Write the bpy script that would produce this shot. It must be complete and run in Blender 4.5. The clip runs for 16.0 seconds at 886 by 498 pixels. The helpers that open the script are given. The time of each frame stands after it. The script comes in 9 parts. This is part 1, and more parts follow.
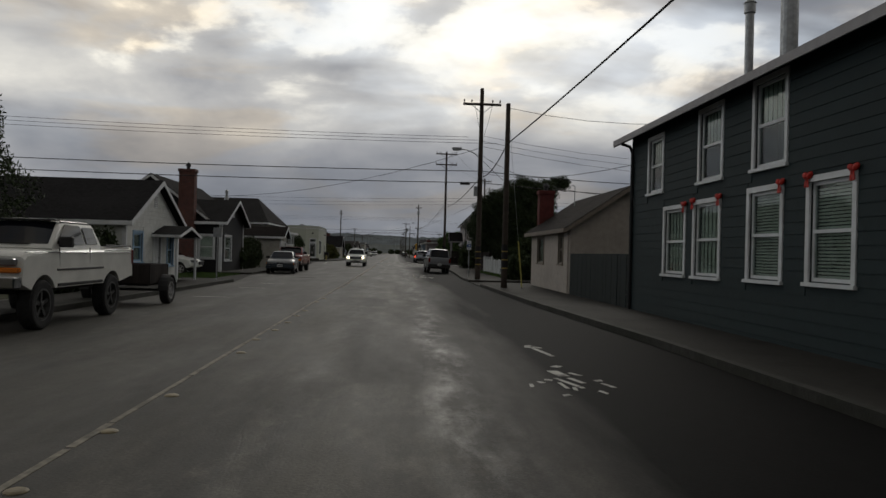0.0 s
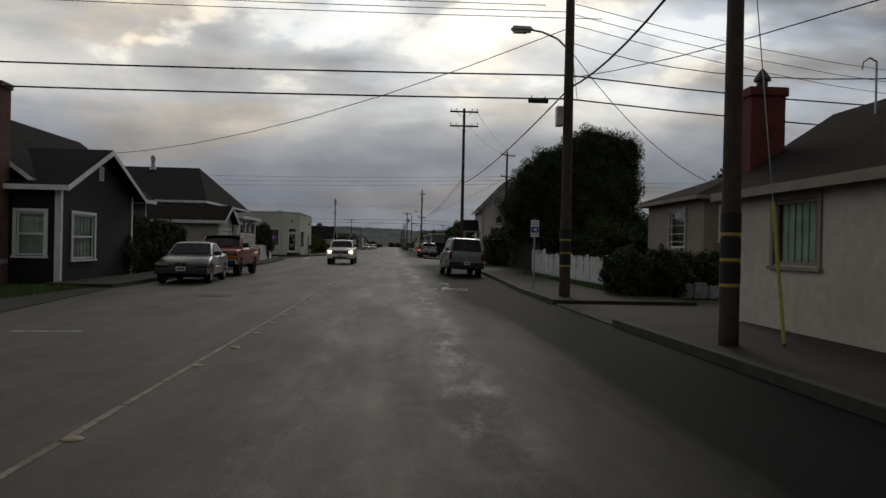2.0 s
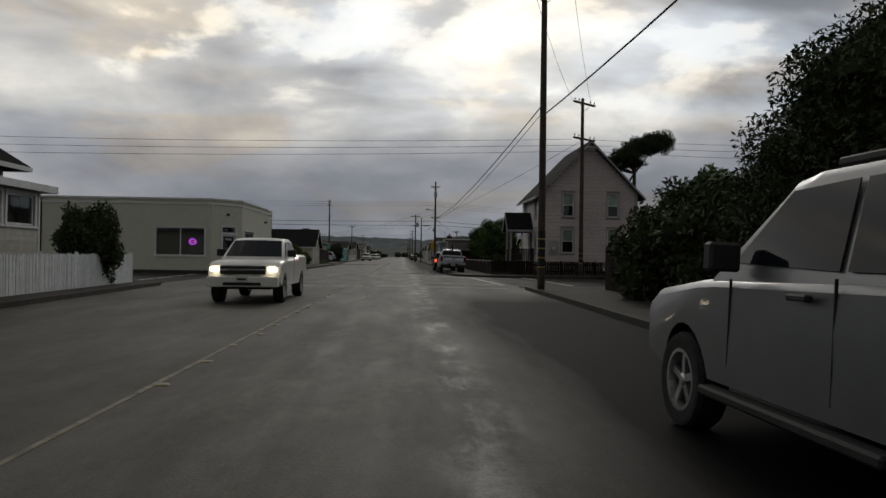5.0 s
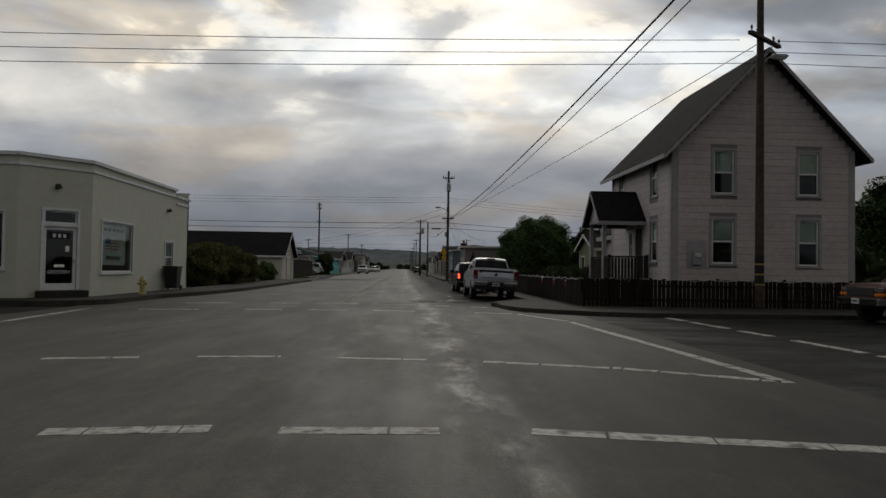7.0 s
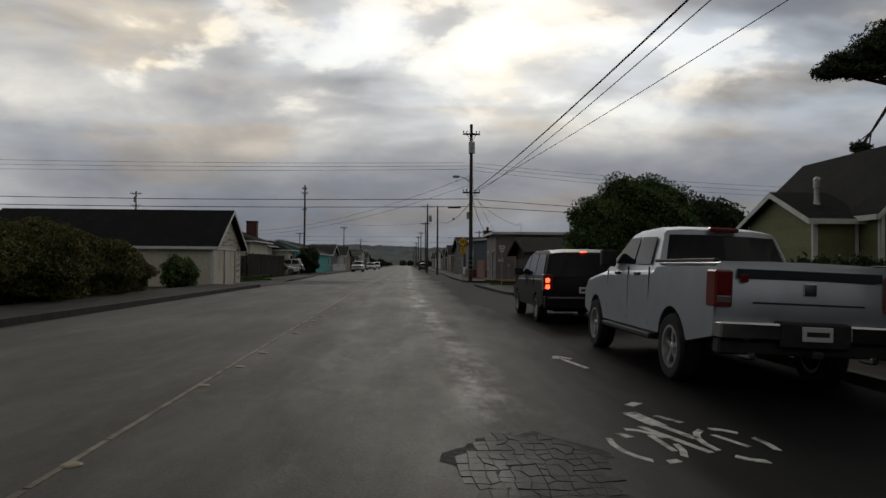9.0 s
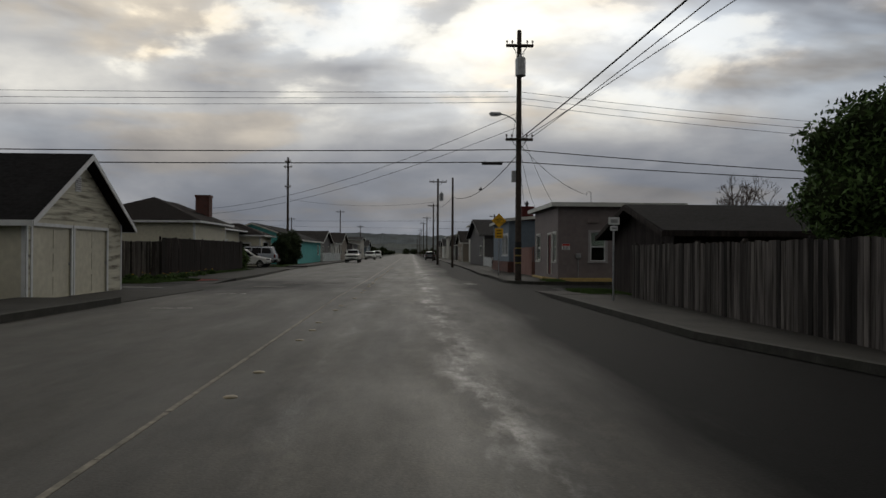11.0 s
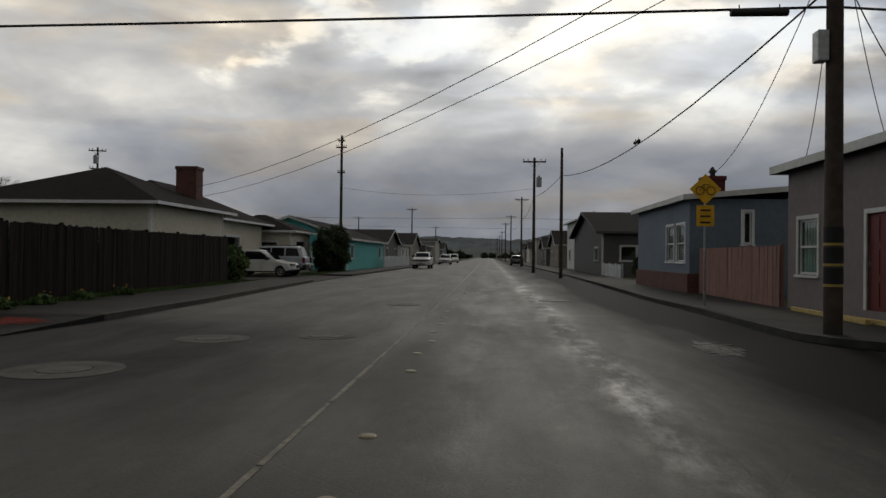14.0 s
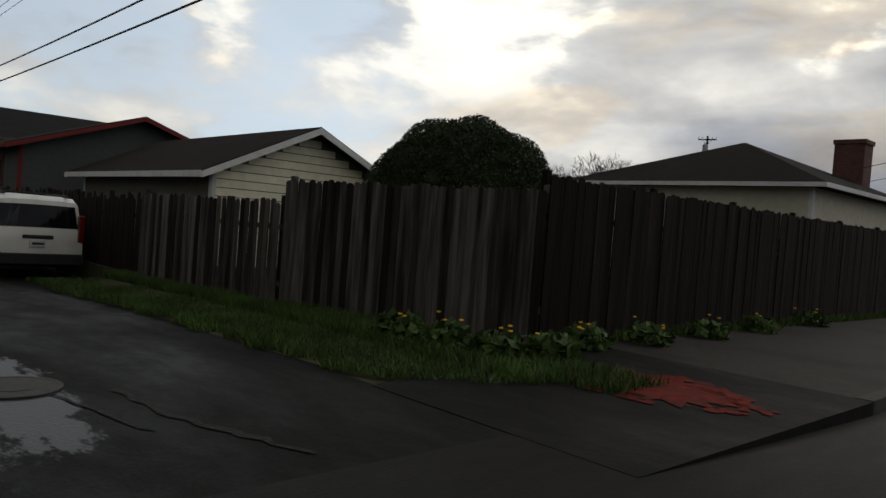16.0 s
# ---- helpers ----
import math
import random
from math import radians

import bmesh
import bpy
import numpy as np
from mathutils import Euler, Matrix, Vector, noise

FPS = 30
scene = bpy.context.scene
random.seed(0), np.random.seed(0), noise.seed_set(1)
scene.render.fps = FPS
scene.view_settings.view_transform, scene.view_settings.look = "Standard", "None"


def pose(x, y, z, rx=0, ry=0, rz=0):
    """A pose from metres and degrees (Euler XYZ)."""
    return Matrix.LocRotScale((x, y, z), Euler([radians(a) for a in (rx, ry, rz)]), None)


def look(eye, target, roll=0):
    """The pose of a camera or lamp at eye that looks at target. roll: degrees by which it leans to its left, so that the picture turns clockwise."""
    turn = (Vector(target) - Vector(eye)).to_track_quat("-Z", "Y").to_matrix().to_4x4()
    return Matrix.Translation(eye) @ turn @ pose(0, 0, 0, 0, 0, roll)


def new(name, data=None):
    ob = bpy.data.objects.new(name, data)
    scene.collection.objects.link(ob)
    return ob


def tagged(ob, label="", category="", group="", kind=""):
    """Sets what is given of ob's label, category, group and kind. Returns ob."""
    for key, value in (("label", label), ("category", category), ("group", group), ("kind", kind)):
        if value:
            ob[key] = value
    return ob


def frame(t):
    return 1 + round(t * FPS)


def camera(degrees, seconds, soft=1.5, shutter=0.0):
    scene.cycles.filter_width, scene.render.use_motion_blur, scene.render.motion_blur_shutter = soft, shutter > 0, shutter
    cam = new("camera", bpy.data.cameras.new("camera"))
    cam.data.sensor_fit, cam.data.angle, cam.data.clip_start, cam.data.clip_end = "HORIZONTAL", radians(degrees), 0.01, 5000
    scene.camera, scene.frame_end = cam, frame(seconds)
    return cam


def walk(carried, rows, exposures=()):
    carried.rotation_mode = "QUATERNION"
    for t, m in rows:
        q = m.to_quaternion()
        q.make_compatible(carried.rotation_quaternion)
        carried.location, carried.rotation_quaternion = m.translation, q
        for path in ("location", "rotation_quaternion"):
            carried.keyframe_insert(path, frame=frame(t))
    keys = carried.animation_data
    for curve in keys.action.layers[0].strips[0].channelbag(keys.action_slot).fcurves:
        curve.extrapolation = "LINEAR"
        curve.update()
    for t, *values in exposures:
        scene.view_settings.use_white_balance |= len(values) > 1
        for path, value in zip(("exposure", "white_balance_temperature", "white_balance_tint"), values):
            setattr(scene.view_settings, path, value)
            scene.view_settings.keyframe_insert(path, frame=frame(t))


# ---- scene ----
cam = camera(62.6, 16.0)
PATH = [
    (0, (0.423, -8.52, 1.525), (0.55, -6.524, 1.538), 1.5),
    (0.5, (0.405, -3.308, 1.546), (0.533, -1.313, 1.556), 1.7),
    (1, (0.407, 1.957, 1.544), (0.535, 3.953, 1.549), 1.7),
    (1.5, (0.406, 7.33, 1.484), (0.532, 9.326, 1.484), 1.6),
    (2, (0.361, 12.654, 1.43), (0.488, 14.65, 1.424), 1.2),
    (2.5, (0.331, 18.027, 1.397), (0.457, 20.023, 1.39), 0.9),
    (3, (0.33, 23.482, 1.345), (0.455, 25.478, 1.343), 0.6),
    (3.5, (0.324, 29.023, 1.307), (0.447, 31.019, 1.311), 0.5),
    (4, (0.282, 34.359, 1.296), (0.407, 36.355, 1.304), 0.3),
    (4.2, (0.306, 36.489, 1.338), (0.429, 38.485, 1.344), 0.4),
    (6.3, (0.8, 62.887, 1.302), (0.893, 64.885, 1.352), 1.1),
    (6.5, (0.679, 65.337, 1.311), (0.776, 67.334, 1.361), 1.1),
    (7, (0.413, 71.425, 1.373), (0.514, 73.422, 1.426), 0.9),
    (7.5, (0.381, 77.399, 1.426), (0.479, 79.396, 1.482), 0.7),
    (8, (0.324, 83.809, 1.406), (0.42, 85.805, 1.47), 0.8),
    (8.5, (0.273, 89.898, 1.487), (0.367, 91.895, 1.545), 0.7),
    (9, (0.271, 96.553, 1.373), (0.364, 98.551, 1.415), 0.4),
    (9.2, (0.165, 98.643, 1.393), (0.26, 100.641, 1.424), -0.3),
    (11.3, (-0.134, 120.898, 1.451), (-0.05, 122.897, 1.461), 0.5),
    (11.5, (-0.154, 122.898, 1.42), (-0.071, 124.896, 1.431), 0.6),
    (12, (-0.188, 127.154, 1.426), (-0.108, 129.153, 1.433), 0.7),
    (12.5, (-0.285, 131.081, 1.397), (-0.206, 133.079, 1.403), 0.6),
    (13, (-0.394, 134.524, 1.382), (-0.316, 136.523, 1.39), 0.9),
    (13.5, (-0.723, 137.376, 1.383), (-0.673, 139.376, 1.395), 0.8),
    (14, (-0.98, 139.793, 1.406), (-1.107, 141.789, 1.425), 0.7),
    (14.5, (-1.582, 141.853, 1.439), (-2.024, 143.803, 1.454), 0.8),
    (15, (-2.665, 143.9, 1.453), (-3.484, 145.724, 1.468), 1.4),
    (15.5, (-4.235, 145.559, 1.41), (-5.423, 147.168, 1.421), 1.2),
    (16, (-6.722, 146.883, 1.386), (-8.189, 148.241, 1.328), 4.4),
]
walk(cam, [(t, look(eye, target, roll)) for t, eye, target, roll in PATH], [(0.0, 0.0), (14.0, 0.0), (14.8, -0.12), (15.5, -0.40), (15.8, -0.05), (16.0, 0.16)])


# ---- world and light ----
def world_sky():
    """broken grey stratus under a pale sky: brighter high up and towards the hidden sun, dim behind"""
    w = bpy.data.worlds.new("sky")
    scene.world = w
    w.use_nodes = True
    nt = w.node_tree
    nt.nodes.clear()
    N, L = nt.nodes.new, nt.links.new

    def calc(op, a, b=None, c=None):
        m = N("ShaderNodeMath"); m.operation = op
        for k, v in enumerate((a, b, c)):
            if v is None:
                continue
            if isinstance(v, (int, float)):
                m.inputs[k].default_value = v
            else:
                L(v, m.inputs[k])
        return m.outputs[0]

    def span(src, a, b, lo, hi, smooth=True):
        m = N("ShaderNodeMapRange")
        if smooth:
            m.interpolation_type = "SMOOTHSTEP"
        m.inputs["From Min"].default_value, m.inputs["From Max"].default_value = a, b
        m.inputs["To Min"].default_value, m.inputs["To Max"].default_value = lo, hi
        L(src, m.inputs["Value"])
        return m.outputs[0]

    def toward(d, a, b, gain):
        n = N("ShaderNodeVectorMath"); n.operation = "DOT_PRODUCT"; n.inputs[1].default_value = Vector(d).normalized()
        L(co.outputs["Generated"], n.inputs[0])
        return span(n.outputs["Value"], a, b, 0.0, gain)

    def clouds(scale, detail, rough, shift, squeeze):
        v = N("ShaderNodeVectorMath"); v.operation = "MULTIPLY"; v.inputs[1].default_value = squeeze
        L(com.outputs[0], v.inputs[0])
        o = N("ShaderNodeVectorMath"); o.operation = "ADD"; o.inputs[1].default_value = shift
        L(v.outputs[0], o.inputs[0])
        n = N("ShaderNodeTexNoise")
        n.inputs["Scale"].default_value, n.inputs["Detail"].default_value, n.inputs["Roughness"].default_value = scale, detail, rough
        n.inputs["Distortion"].default_value = 0.25
        L(o.outputs[0], n.inputs["Vector"])
        return n.outputs["Fac"]

    out, bg = N("ShaderNodeOutputWorld"), N("ShaderNodeBackground")
    sky = N("ShaderNodeTexSky")
    sky.sky_type, sky.sun_disc = "NISHITA", False
    sky.sun_elevation, sky.sun_rotation = radians(28), radians(8)
    co = N("ShaderNodeTexCoord")
    sep = N("ShaderNodeSeparateXYZ")
    L(co.outputs["Generated"], sep.inputs[0])
    # the cloud deck: directions projected on a plane overhead
    za = calc("ADD", calc("MAXIMUM", sep.outputs[2], 0.0), 0.17)
    com = N("ShaderNodeCombineXYZ")
    L(calc("DIVIDE", sep.outputs[0], za), com.inputs[0]); L(calc("DIVIDE", sep.outputs[1], za), com.inputs[1])

    def banks(scale, detail, rough, warp, squeeze, shift=(0.0, 0.0, 0.0)):
        """cloud banks seen edge-on: level bands with lumpy edges"""
        pv = N("ShaderNodeVectorMath"); pv.operation = "MULTIPLY_ADD"; pv.inputs[1].default_value = (1.0, 1.0, squeeze); pv.inputs[2].default_value = shift
        L(co.outputs["Generated"], pv.inputs[0])
        pn = N("ShaderNodeTexNoise")
        pn.inputs["Scale"].default_value, pn.inputs["Detail"].default_value, pn.inputs["Roughness"].default_value, pn.inputs["Distortion"].default_value = scale, detail, rough, warp
        L(pv.outputs[0], pn.inputs["Vector"])
        return pn.outputs["Fac"]
    soft = banks(2.0, 5, 0.46, 0.5, 3.8, CLOUD_SHIFT)
    puff = banks(5.2, 9, 0.52, 0.2, 2.2)
    warm = banks(3.2, 4, 0.5, 0.5, 4.0, (5.0, 2.0, 1.0))
    # crisp bright rims and holes, only in the thin cloud high up
    torn = calc("MULTIPLY", span(puff, 0.48, 0.62, -0.10, 0.12), span(sep.outputs[2], 0.14, 0.28, 0.0, 1.0))
    # thickness: thin high up and near the sun, thick at the horizon and behind
    high = span(sep.outputs[2], 0.02, 0.36, -0.08, 0.17)
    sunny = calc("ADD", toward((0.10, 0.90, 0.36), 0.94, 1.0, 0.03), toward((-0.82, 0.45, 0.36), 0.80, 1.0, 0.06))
    east = calc("ADD", toward((-0.45, 0.85, 0.25), 0.90, 1.0, 0.06), toward((0.55, 0.80, 0.25), 0.90, 1.0, -0.09))
    lit = calc("ADD", calc("ADD", calc("MULTIPLY_ADD", soft, 0.80, 0.12), calc("ADD", calc("MULTIPLY_ADD", puff, 0.50, -0.25), torn)), calc("ADD", high, calc("ADD", sunny, east)))
    ramp = N("ShaderNodeValToRGB")
    els = ramp.color_ramp.elements
    els[0].position, els[0].color = 0.22, (0.138, 0.150, 0.176, 1)
    els[1].position, els[1].color = 0.98, (1.0, 0.97, 0.89, 1)
    for p, c in ((0.36, (0.200, 0.212, 0.238, 1)), (0.50, (0.312, 0.317, 0.332, 1)), (0.62, (0.49, 0.485, 0.472, 1)), (0.74, (0.79, 0.765, 0.695, 1))):
        e = els.new(p); e.color = c
    L(lit, ramp.inputs[0])
    # low light warms parts of the deck
    tint = N("ShaderNodeMixRGB"); tint.blend_type = "MULTIPLY"; tint.inputs[2].default_value = (1.10, 1.0, 0.87, 1)
    L(span(warm, 0.50, 0.62, 0.0, 0.9), tint.inputs[0]); L(ramp.outputs[0], tint.inputs[1])
    # pale blue between the clouds, high up
    gap = calc("MULTIPLY", span(clouds(1.1, 5, 0.5, (1.4, 8.8, 3.0), (0.7, 1.0, 1.0)), 0.50, 0.66, 0.0, 0.6), span(sep.outputs[2], 0.10, 0.26, 0.0, 1.0))
    gap = calc("MAXIMUM", gap, calc("MULTIPLY", toward((-0.93, 0.30, 0.24), 0.80, 0.98, 0.85), span(puff, 0.40, 0.58, 1.0, 0.1)))
    sc = N("ShaderNodeMixRGB"); sc.blend_type = "MULTIPLY"; sc.inputs[0].default_value = 1; sc.inputs[2].default_value = (0.10, 0.10, 0.10, 1)
    L(sky.outputs[0], sc.inputs[1])
    pale = N("ShaderNodeMixRGB"); pale.inputs[0].default_value = 0.75; pale.inputs[2].default_value = (0.58, 0.67, 0.76, 1)
    L(sc.outputs[0], pale.inputs[1])
    mix = N("ShaderNodeMixRGB")
    L(gap, mix.inputs[0]); L(tint.outputs[0], mix.inputs[1]); L(pale.outputs[0], mix.inputs[2])
    side = span(sep.outputs[1], -0.7, 0.6, 0.46, 1.05, False)
    dim = N("ShaderNodeMixRGB"); dim.blend_type = "MULTIPLY"; dim.inputs[0].default_value = 1
    L(mix.outputs[0], dim.inputs[1]); L(side, dim.inputs[2])
    # the sky overhead, out of view, is dimmed so less light reaches the ground
    overhead_dim = N("ShaderNodeMixRGB"); overhead_dim.blend_type = "MULTIPLY"; overhead_dim.inputs[0].default_value = 1
    L(dim.outputs[0], overhead_dim.inputs[1]); L(span(sep.outputs[2], 0.36, 0.85, 1.0, 0.5), overhead_dim.inputs[2])
    L(overhead_dim.outputs[0], bg.inputs[0])
    bg.inputs[1].default_value = 1.1
    L(bg.outputs[0], out.inputs[0])


CLOUD_SHIFT = (3.1, 1.7, 0.4)
world_sky()
sun = new("sun", bpy.data.lights.new("sun", "SUN"))
sun.data.energy, sun.data.angle, sun.data.color = 0.35, radians(14), (1.0, 0.95, 0.86)
sun.matrix_world = look((0, 0, 50), (-8, -60, 18))


# ---- materials ----
def material(name, color, rough=0.8, metal=0.0, grain=(), stain=(), bump=(), coat=0.0, spec=0.3, run=None):
    """grain: (scale, amount); stain: (scale, amount, colour); bump: (scale, strength)"""
    m = bpy.data.materials.new(name)
    m.use_nodes = True
    nt = m.node_tree
    N, L = nt.nodes.new, nt.links.new
    p = nt.nodes["Principled BSDF"]
    p.inputs["Roughness"].default_value, p.inputs["Metallic"].default_value = rough, metal
    p.inputs["Coat Weight"].default_value = coat
    p.inputs["Specular IOR Level"].default_value = spec
    geo = N("ShaderNodeNewGeometry")
    place = geo.outputs["Position"]
    if run:
        # grain drawn out along one axis
        vm = N("ShaderNodeVectorMath"); vm.operation = "MULTIPLY"; vm.inputs[1].default_value = run
        L(place, vm.inputs[0])
        place = vm.outputs[0]
    rgb = N("ShaderNodeRGB")
    rgb.outputs[0].default_value = (*color, 1)
    last = rgb.outputs[0]
    if grain:
        n = N("ShaderNodeTexNoise")
        n.inputs["Scale"].default_value, n.inputs["Detail"].default_value = grain[0], 6
        L(place, n.inputs["Vector"])
        mr = N("ShaderNodeMapRange")
        mr.inputs["From Min"].default_value, mr.inputs["From Max"].default_value = 0.3, 0.7
        mr.inputs["To Min"].default_value, mr.inputs["To Max"].default_value = 1 - grain[1], 1 + grain[1]
        L(n.outputs["Fac"], mr.inputs["Value"])
        mul = N("ShaderNodeMixRGB"); mul.blend_type = "MULTIPLY"; mul.inputs[0].default_value = 1
        L(last, mul.inputs[1]); L(mr.outputs[0], mul.inputs[2])
        last = mul.outputs[0]
    if stain:
        n = N("ShaderNodeTexNoise")
        n.inputs["Scale"].default_value, n.inputs["Detail"].default_value = stain[0], 5
        L(place, n.inputs["Vector"])
        mr = N("ShaderNodeMapRange")
        mr.inputs["From Min"].default_value, mr.inputs["From Max"].default_value = 0.48, 0.68
        mr.inputs["To Min"].default_value, mr.inputs["To Max"].default_value = 0, stain[1]
        L(n.outputs["Fac"], mr.inputs["Value"])
        mx = N("ShaderNodeMixRGB")
        L(mr.outputs[0], mx.inputs[0]); L(last, mx.inputs[1]); mx.inputs[2].default_value = (*stain[2], 1)
        last = mx.outputs[0]
    if bump:
        n = N("ShaderNodeTexNoise")
        n.inputs["Scale"].default_value, n.inputs["Detail"].default_value = bump[0], 4
        L(place, n.inputs["Vector"])
        b = N("ShaderNodeBump")
        b.inputs["Strength"].default_value, b.inputs["Distance"].default_value = bump[1], 0.02
        L(n.outputs["Fac"], b.inputs["Height"]); L(b.outputs[0], p.inputs["Normal"])
    L(last, p.inputs["Base Color"])
    return m


def vary_by_object(m, amount):
    """lightness differs from piece to piece"""
    nt = m.node_tree
    p = nt.nodes["Principled BSDF"]
    src = p.inputs["Base Color"].links[0].from_socket
    oi = nt.nodes.new("ShaderNodeObjectInfo")
    mr = nt.nodes.new("ShaderNodeMapRange")
    mr.inputs["To Min"].default_value, mr.inputs["To Max"].default_value = 1 - amount, 1 + amount
    nt.links.new(oi.outputs["Random"], mr.inputs["Value"])
    mul = nt.nodes.new("ShaderNodeMixRGB"); mul.blend_type = "MULTIPLY"; mul.inputs[0].default_value = 1
    nt.links.new(src, mul.inputs[1]); nt.links.new(mr.outputs[0], mul.inputs[2])
    nt.links.new(mul.outputs[0], p.inputs["Base Color"])
    return m


def vary_by_island(m, amount):
    nt = m.node_tree
    p = nt.nodes["Principled BSDF"]
    src = p.inputs["Base Color"].links[0].from_socket
    g = nt.nodes.new("ShaderNodeNewGeometry")
    mr = nt.nodes.new("ShaderNodeMapRange")
    mr.inputs["To Min"].default_value, mr.inputs["To Max"].default_value = 1 - amount, 1 + amount
    nt.links.new(g.outputs["Random Per Island"], mr.inputs["Value"])
    mul = nt.nodes.new("ShaderNodeMixRGB"); mul.blend_type = "MULTIPLY"; mul.inputs[0].default_value = 1
    nt.links.new(src, mul.inputs[1]); nt.links.new(mr.outputs[0], mul.inputs[2])
    nt.links.new(mul.outputs[0], p.inputs["Base Color"])
    return m


def asphalt_material(name, base, light, dark, spec=0.3, gloss=(0.75, 0.45), lane=None, along=1.0, darkened=None, pool=None):
    """damp worn asphalt: fine aggregate, tyre-polished lanes along y, patches and drying areas"""
    m = bpy.data.materials.new(name)
    m.use_nodes = True
    nt = m.node_tree
    N, L = nt.nodes.new, nt.links.new
    p = nt.nodes["Principled BSDF"]
    geo = N("ShaderNodeNewGeometry")

    def noise_of(scale, detail, stretch=(1, 1, 1), rough=0.55):
        mp = N("ShaderNodeVectorMath"); mp.operation = "MULTIPLY"; mp.inputs[1].default_value = stretch if along == 1.0 else (along, 1.0, 1.0)
        n = N("ShaderNodeTexNoise")
        n.inputs["Scale"].default_value, n.inputs["Detail"].default_value, n.inputs["Roughness"].default_value = scale, detail, rough
        L(geo.outputs["Position"], mp.inputs[0]); L(mp.outputs[0], n.inputs["Vector"])
        return n.outputs["Fac"]

    def ramp(src, a, b, lo=0.0, hi=1.0):
        mr = N("ShaderNodeMapRange")
        mr.inputs["From Min"].default_value, mr.inputs["From Max"].default_value = a, b
        mr.inputs["To Min"].default_value, mr.inputs["To Max"].default_value = lo, hi
        L(src, mr.inputs["Value"])
        return mr.outputs[0]

    lanes = noise_of(0.75, 7, (1.0, 0.10, 1.0), 0.62)
    patch = noise_of(0.6, 8, (1, 0.3, 1), 0.66)
    fine = noise_of(38, 3)
    wet = noise_of(0.9, 8, (1, 0.22, 1), 0.66)
    crumb = noise_of(5.0, 6, (1, 0.5, 1), 0.7)
    mixa = N("ShaderNodeMixRGB"); mixa.inputs[1].default_value = (*base, 1); mixa.inputs[2].default_value = (*light, 1)
    worn = ramp(lanes, 0.42, 0.62)
    if lane:
        # the driven strip right of the centre line is worn palest; the parking lane beyond it is newer and dark, with
        # roadside shade also put into its colour
        sx = N("ShaderNodeSeparateXYZ"); L(geo.outputs["Position"], sx.inputs[0])
        drift = noise_of(0.5, 6, (1, 0.14, 1), 0.6)
        off = N("ShaderNodeMath"); off.operation = "MULTIPLY_ADD"; off.inputs[1].default_value = 3.2; off.inputs[2].default_value = -1.6
        L(drift, off.inputs[0])
        xx = N("ShaderNodeMath"); L(sx.outputs[0], xx.inputs[0]); L(off.outputs[0], xx.inputs[1])
        strip_in = ramp(xx.outputs[0], -2.2, -0.6, 0.4, 1.0)
        wm = N("ShaderNodeMath"); wm.operation = "MULTIPLY"
        L(worn, wm.inputs[0]); L(strip_in, wm.inputs[1])
        worn = wm.outputs[0]
        beyond = ramp(xx.outputs[0], lane[1] - 1.2, lane[1] + 1.0)
        # no parking lane across the junction
        away = N("ShaderNodeMath"); away.operation = "ADD"; away.inputs[1].default_value = -84.0; L(sx.outputs[1], away.inputs[0])
        gap_y = N("ShaderNodeMath"); gap_y.operation = "ABSOLUTE"; L(away.outputs[0], gap_y.inputs[0])
        only = N("ShaderNodeMath"); only.operation = "MULTIPLY"; L(beyond, only.inputs[0]); L(ramp(gap_y.outputs[0], 11.0, 17.0, 0.45, 1.0), only.inputs[1])
        beyond = only.outputs[0]
        # wheel ruts, polished and wet, with crumbled seams; they drift towards the centre line further on
        shift = N("ShaderNodeMapRange"); shift.interpolation_type = "SMOOTHSTEP"
        shift.inputs["From Min"].default_value, shift.inputs["From Max"].default_value = 95.0, 135.0
        shift.inputs["To Min"].default_value, shift.inputs["To Max"].default_value = 1.15, 0.5
        L(sx.outputs[1], shift.inputs["Value"])
        wander = N("ShaderNodeMath"); wander.operation = "MULTIPLY_ADD"; wander.inputs[1].default_value = 0.7; wander.inputs[2].default_value = -0.35
        L(noise_of(0.5, 5, (0.6, 0.5, 1), 0.6), wander.inputs[0])
        rel = N("ShaderNodeMath"); rel.operation = "SUBTRACT"; L(sx.outputs[0], rel.inputs[0]); L(shift.outputs[0], rel.inputs[1])
        rel2 = N("ShaderNodeMath"); L(rel.outputs[0], rel2.inputs[0]); L(wander.outputs[0], rel2.inputs[1])

        def track(at, half):
            d = N("ShaderNodeMath"); d.operation = "ADD"; d.inputs[1].default_value = -at; L(rel2.outputs[0], d.inputs[0])
            a = N("ShaderNodeMath"); a.operation = "ABSOLUTE"; L(d.outputs[0], a.inputs[0])
            return ramp(a.outputs[0], half * 0.25, half, 1.0, 0.0)
        both = N("ShaderNodeMath"); both.operation = "MAXIMUM"; L(track(0.0, 0.48), both.inputs[0])
        faint = N("ShaderNodeMath"); faint.operation = "MULTIPLY"; faint.inputs[1].default_value = 0.35; L(track(-1.75, 0.3), faint.inputs[0]); L(faint.outputs[0], both.inputs[1])
        rm = N("ShaderNodeMath"); rm.operation = "MULTIPLY"; L(both.outputs[0], rm.inputs[0]); L(ramp(noise_of(1.6, 9, (1, 0.35, 1), 0.74), 0.46, 0.62), rm.inputs[1])
        rut = rm.outputs[0]
    L(worn, mixa.inputs[0])
    pale = (min(light[0] * 1.9, 0.11), min(light[1] * 1.9, 0.10), min(light[2] * 1.85, 0.08))
    mixb = N("ShaderNodeMixRGB"); mixb.inputs[2].default_value = (*dark, 1)
    L(mixa.outputs[0], mixb.inputs[1]); L(ramp(patch, 0.54, 0.68, 0, 0.6), mixb.inputs[0])
    tone = mixb.outputs[0]
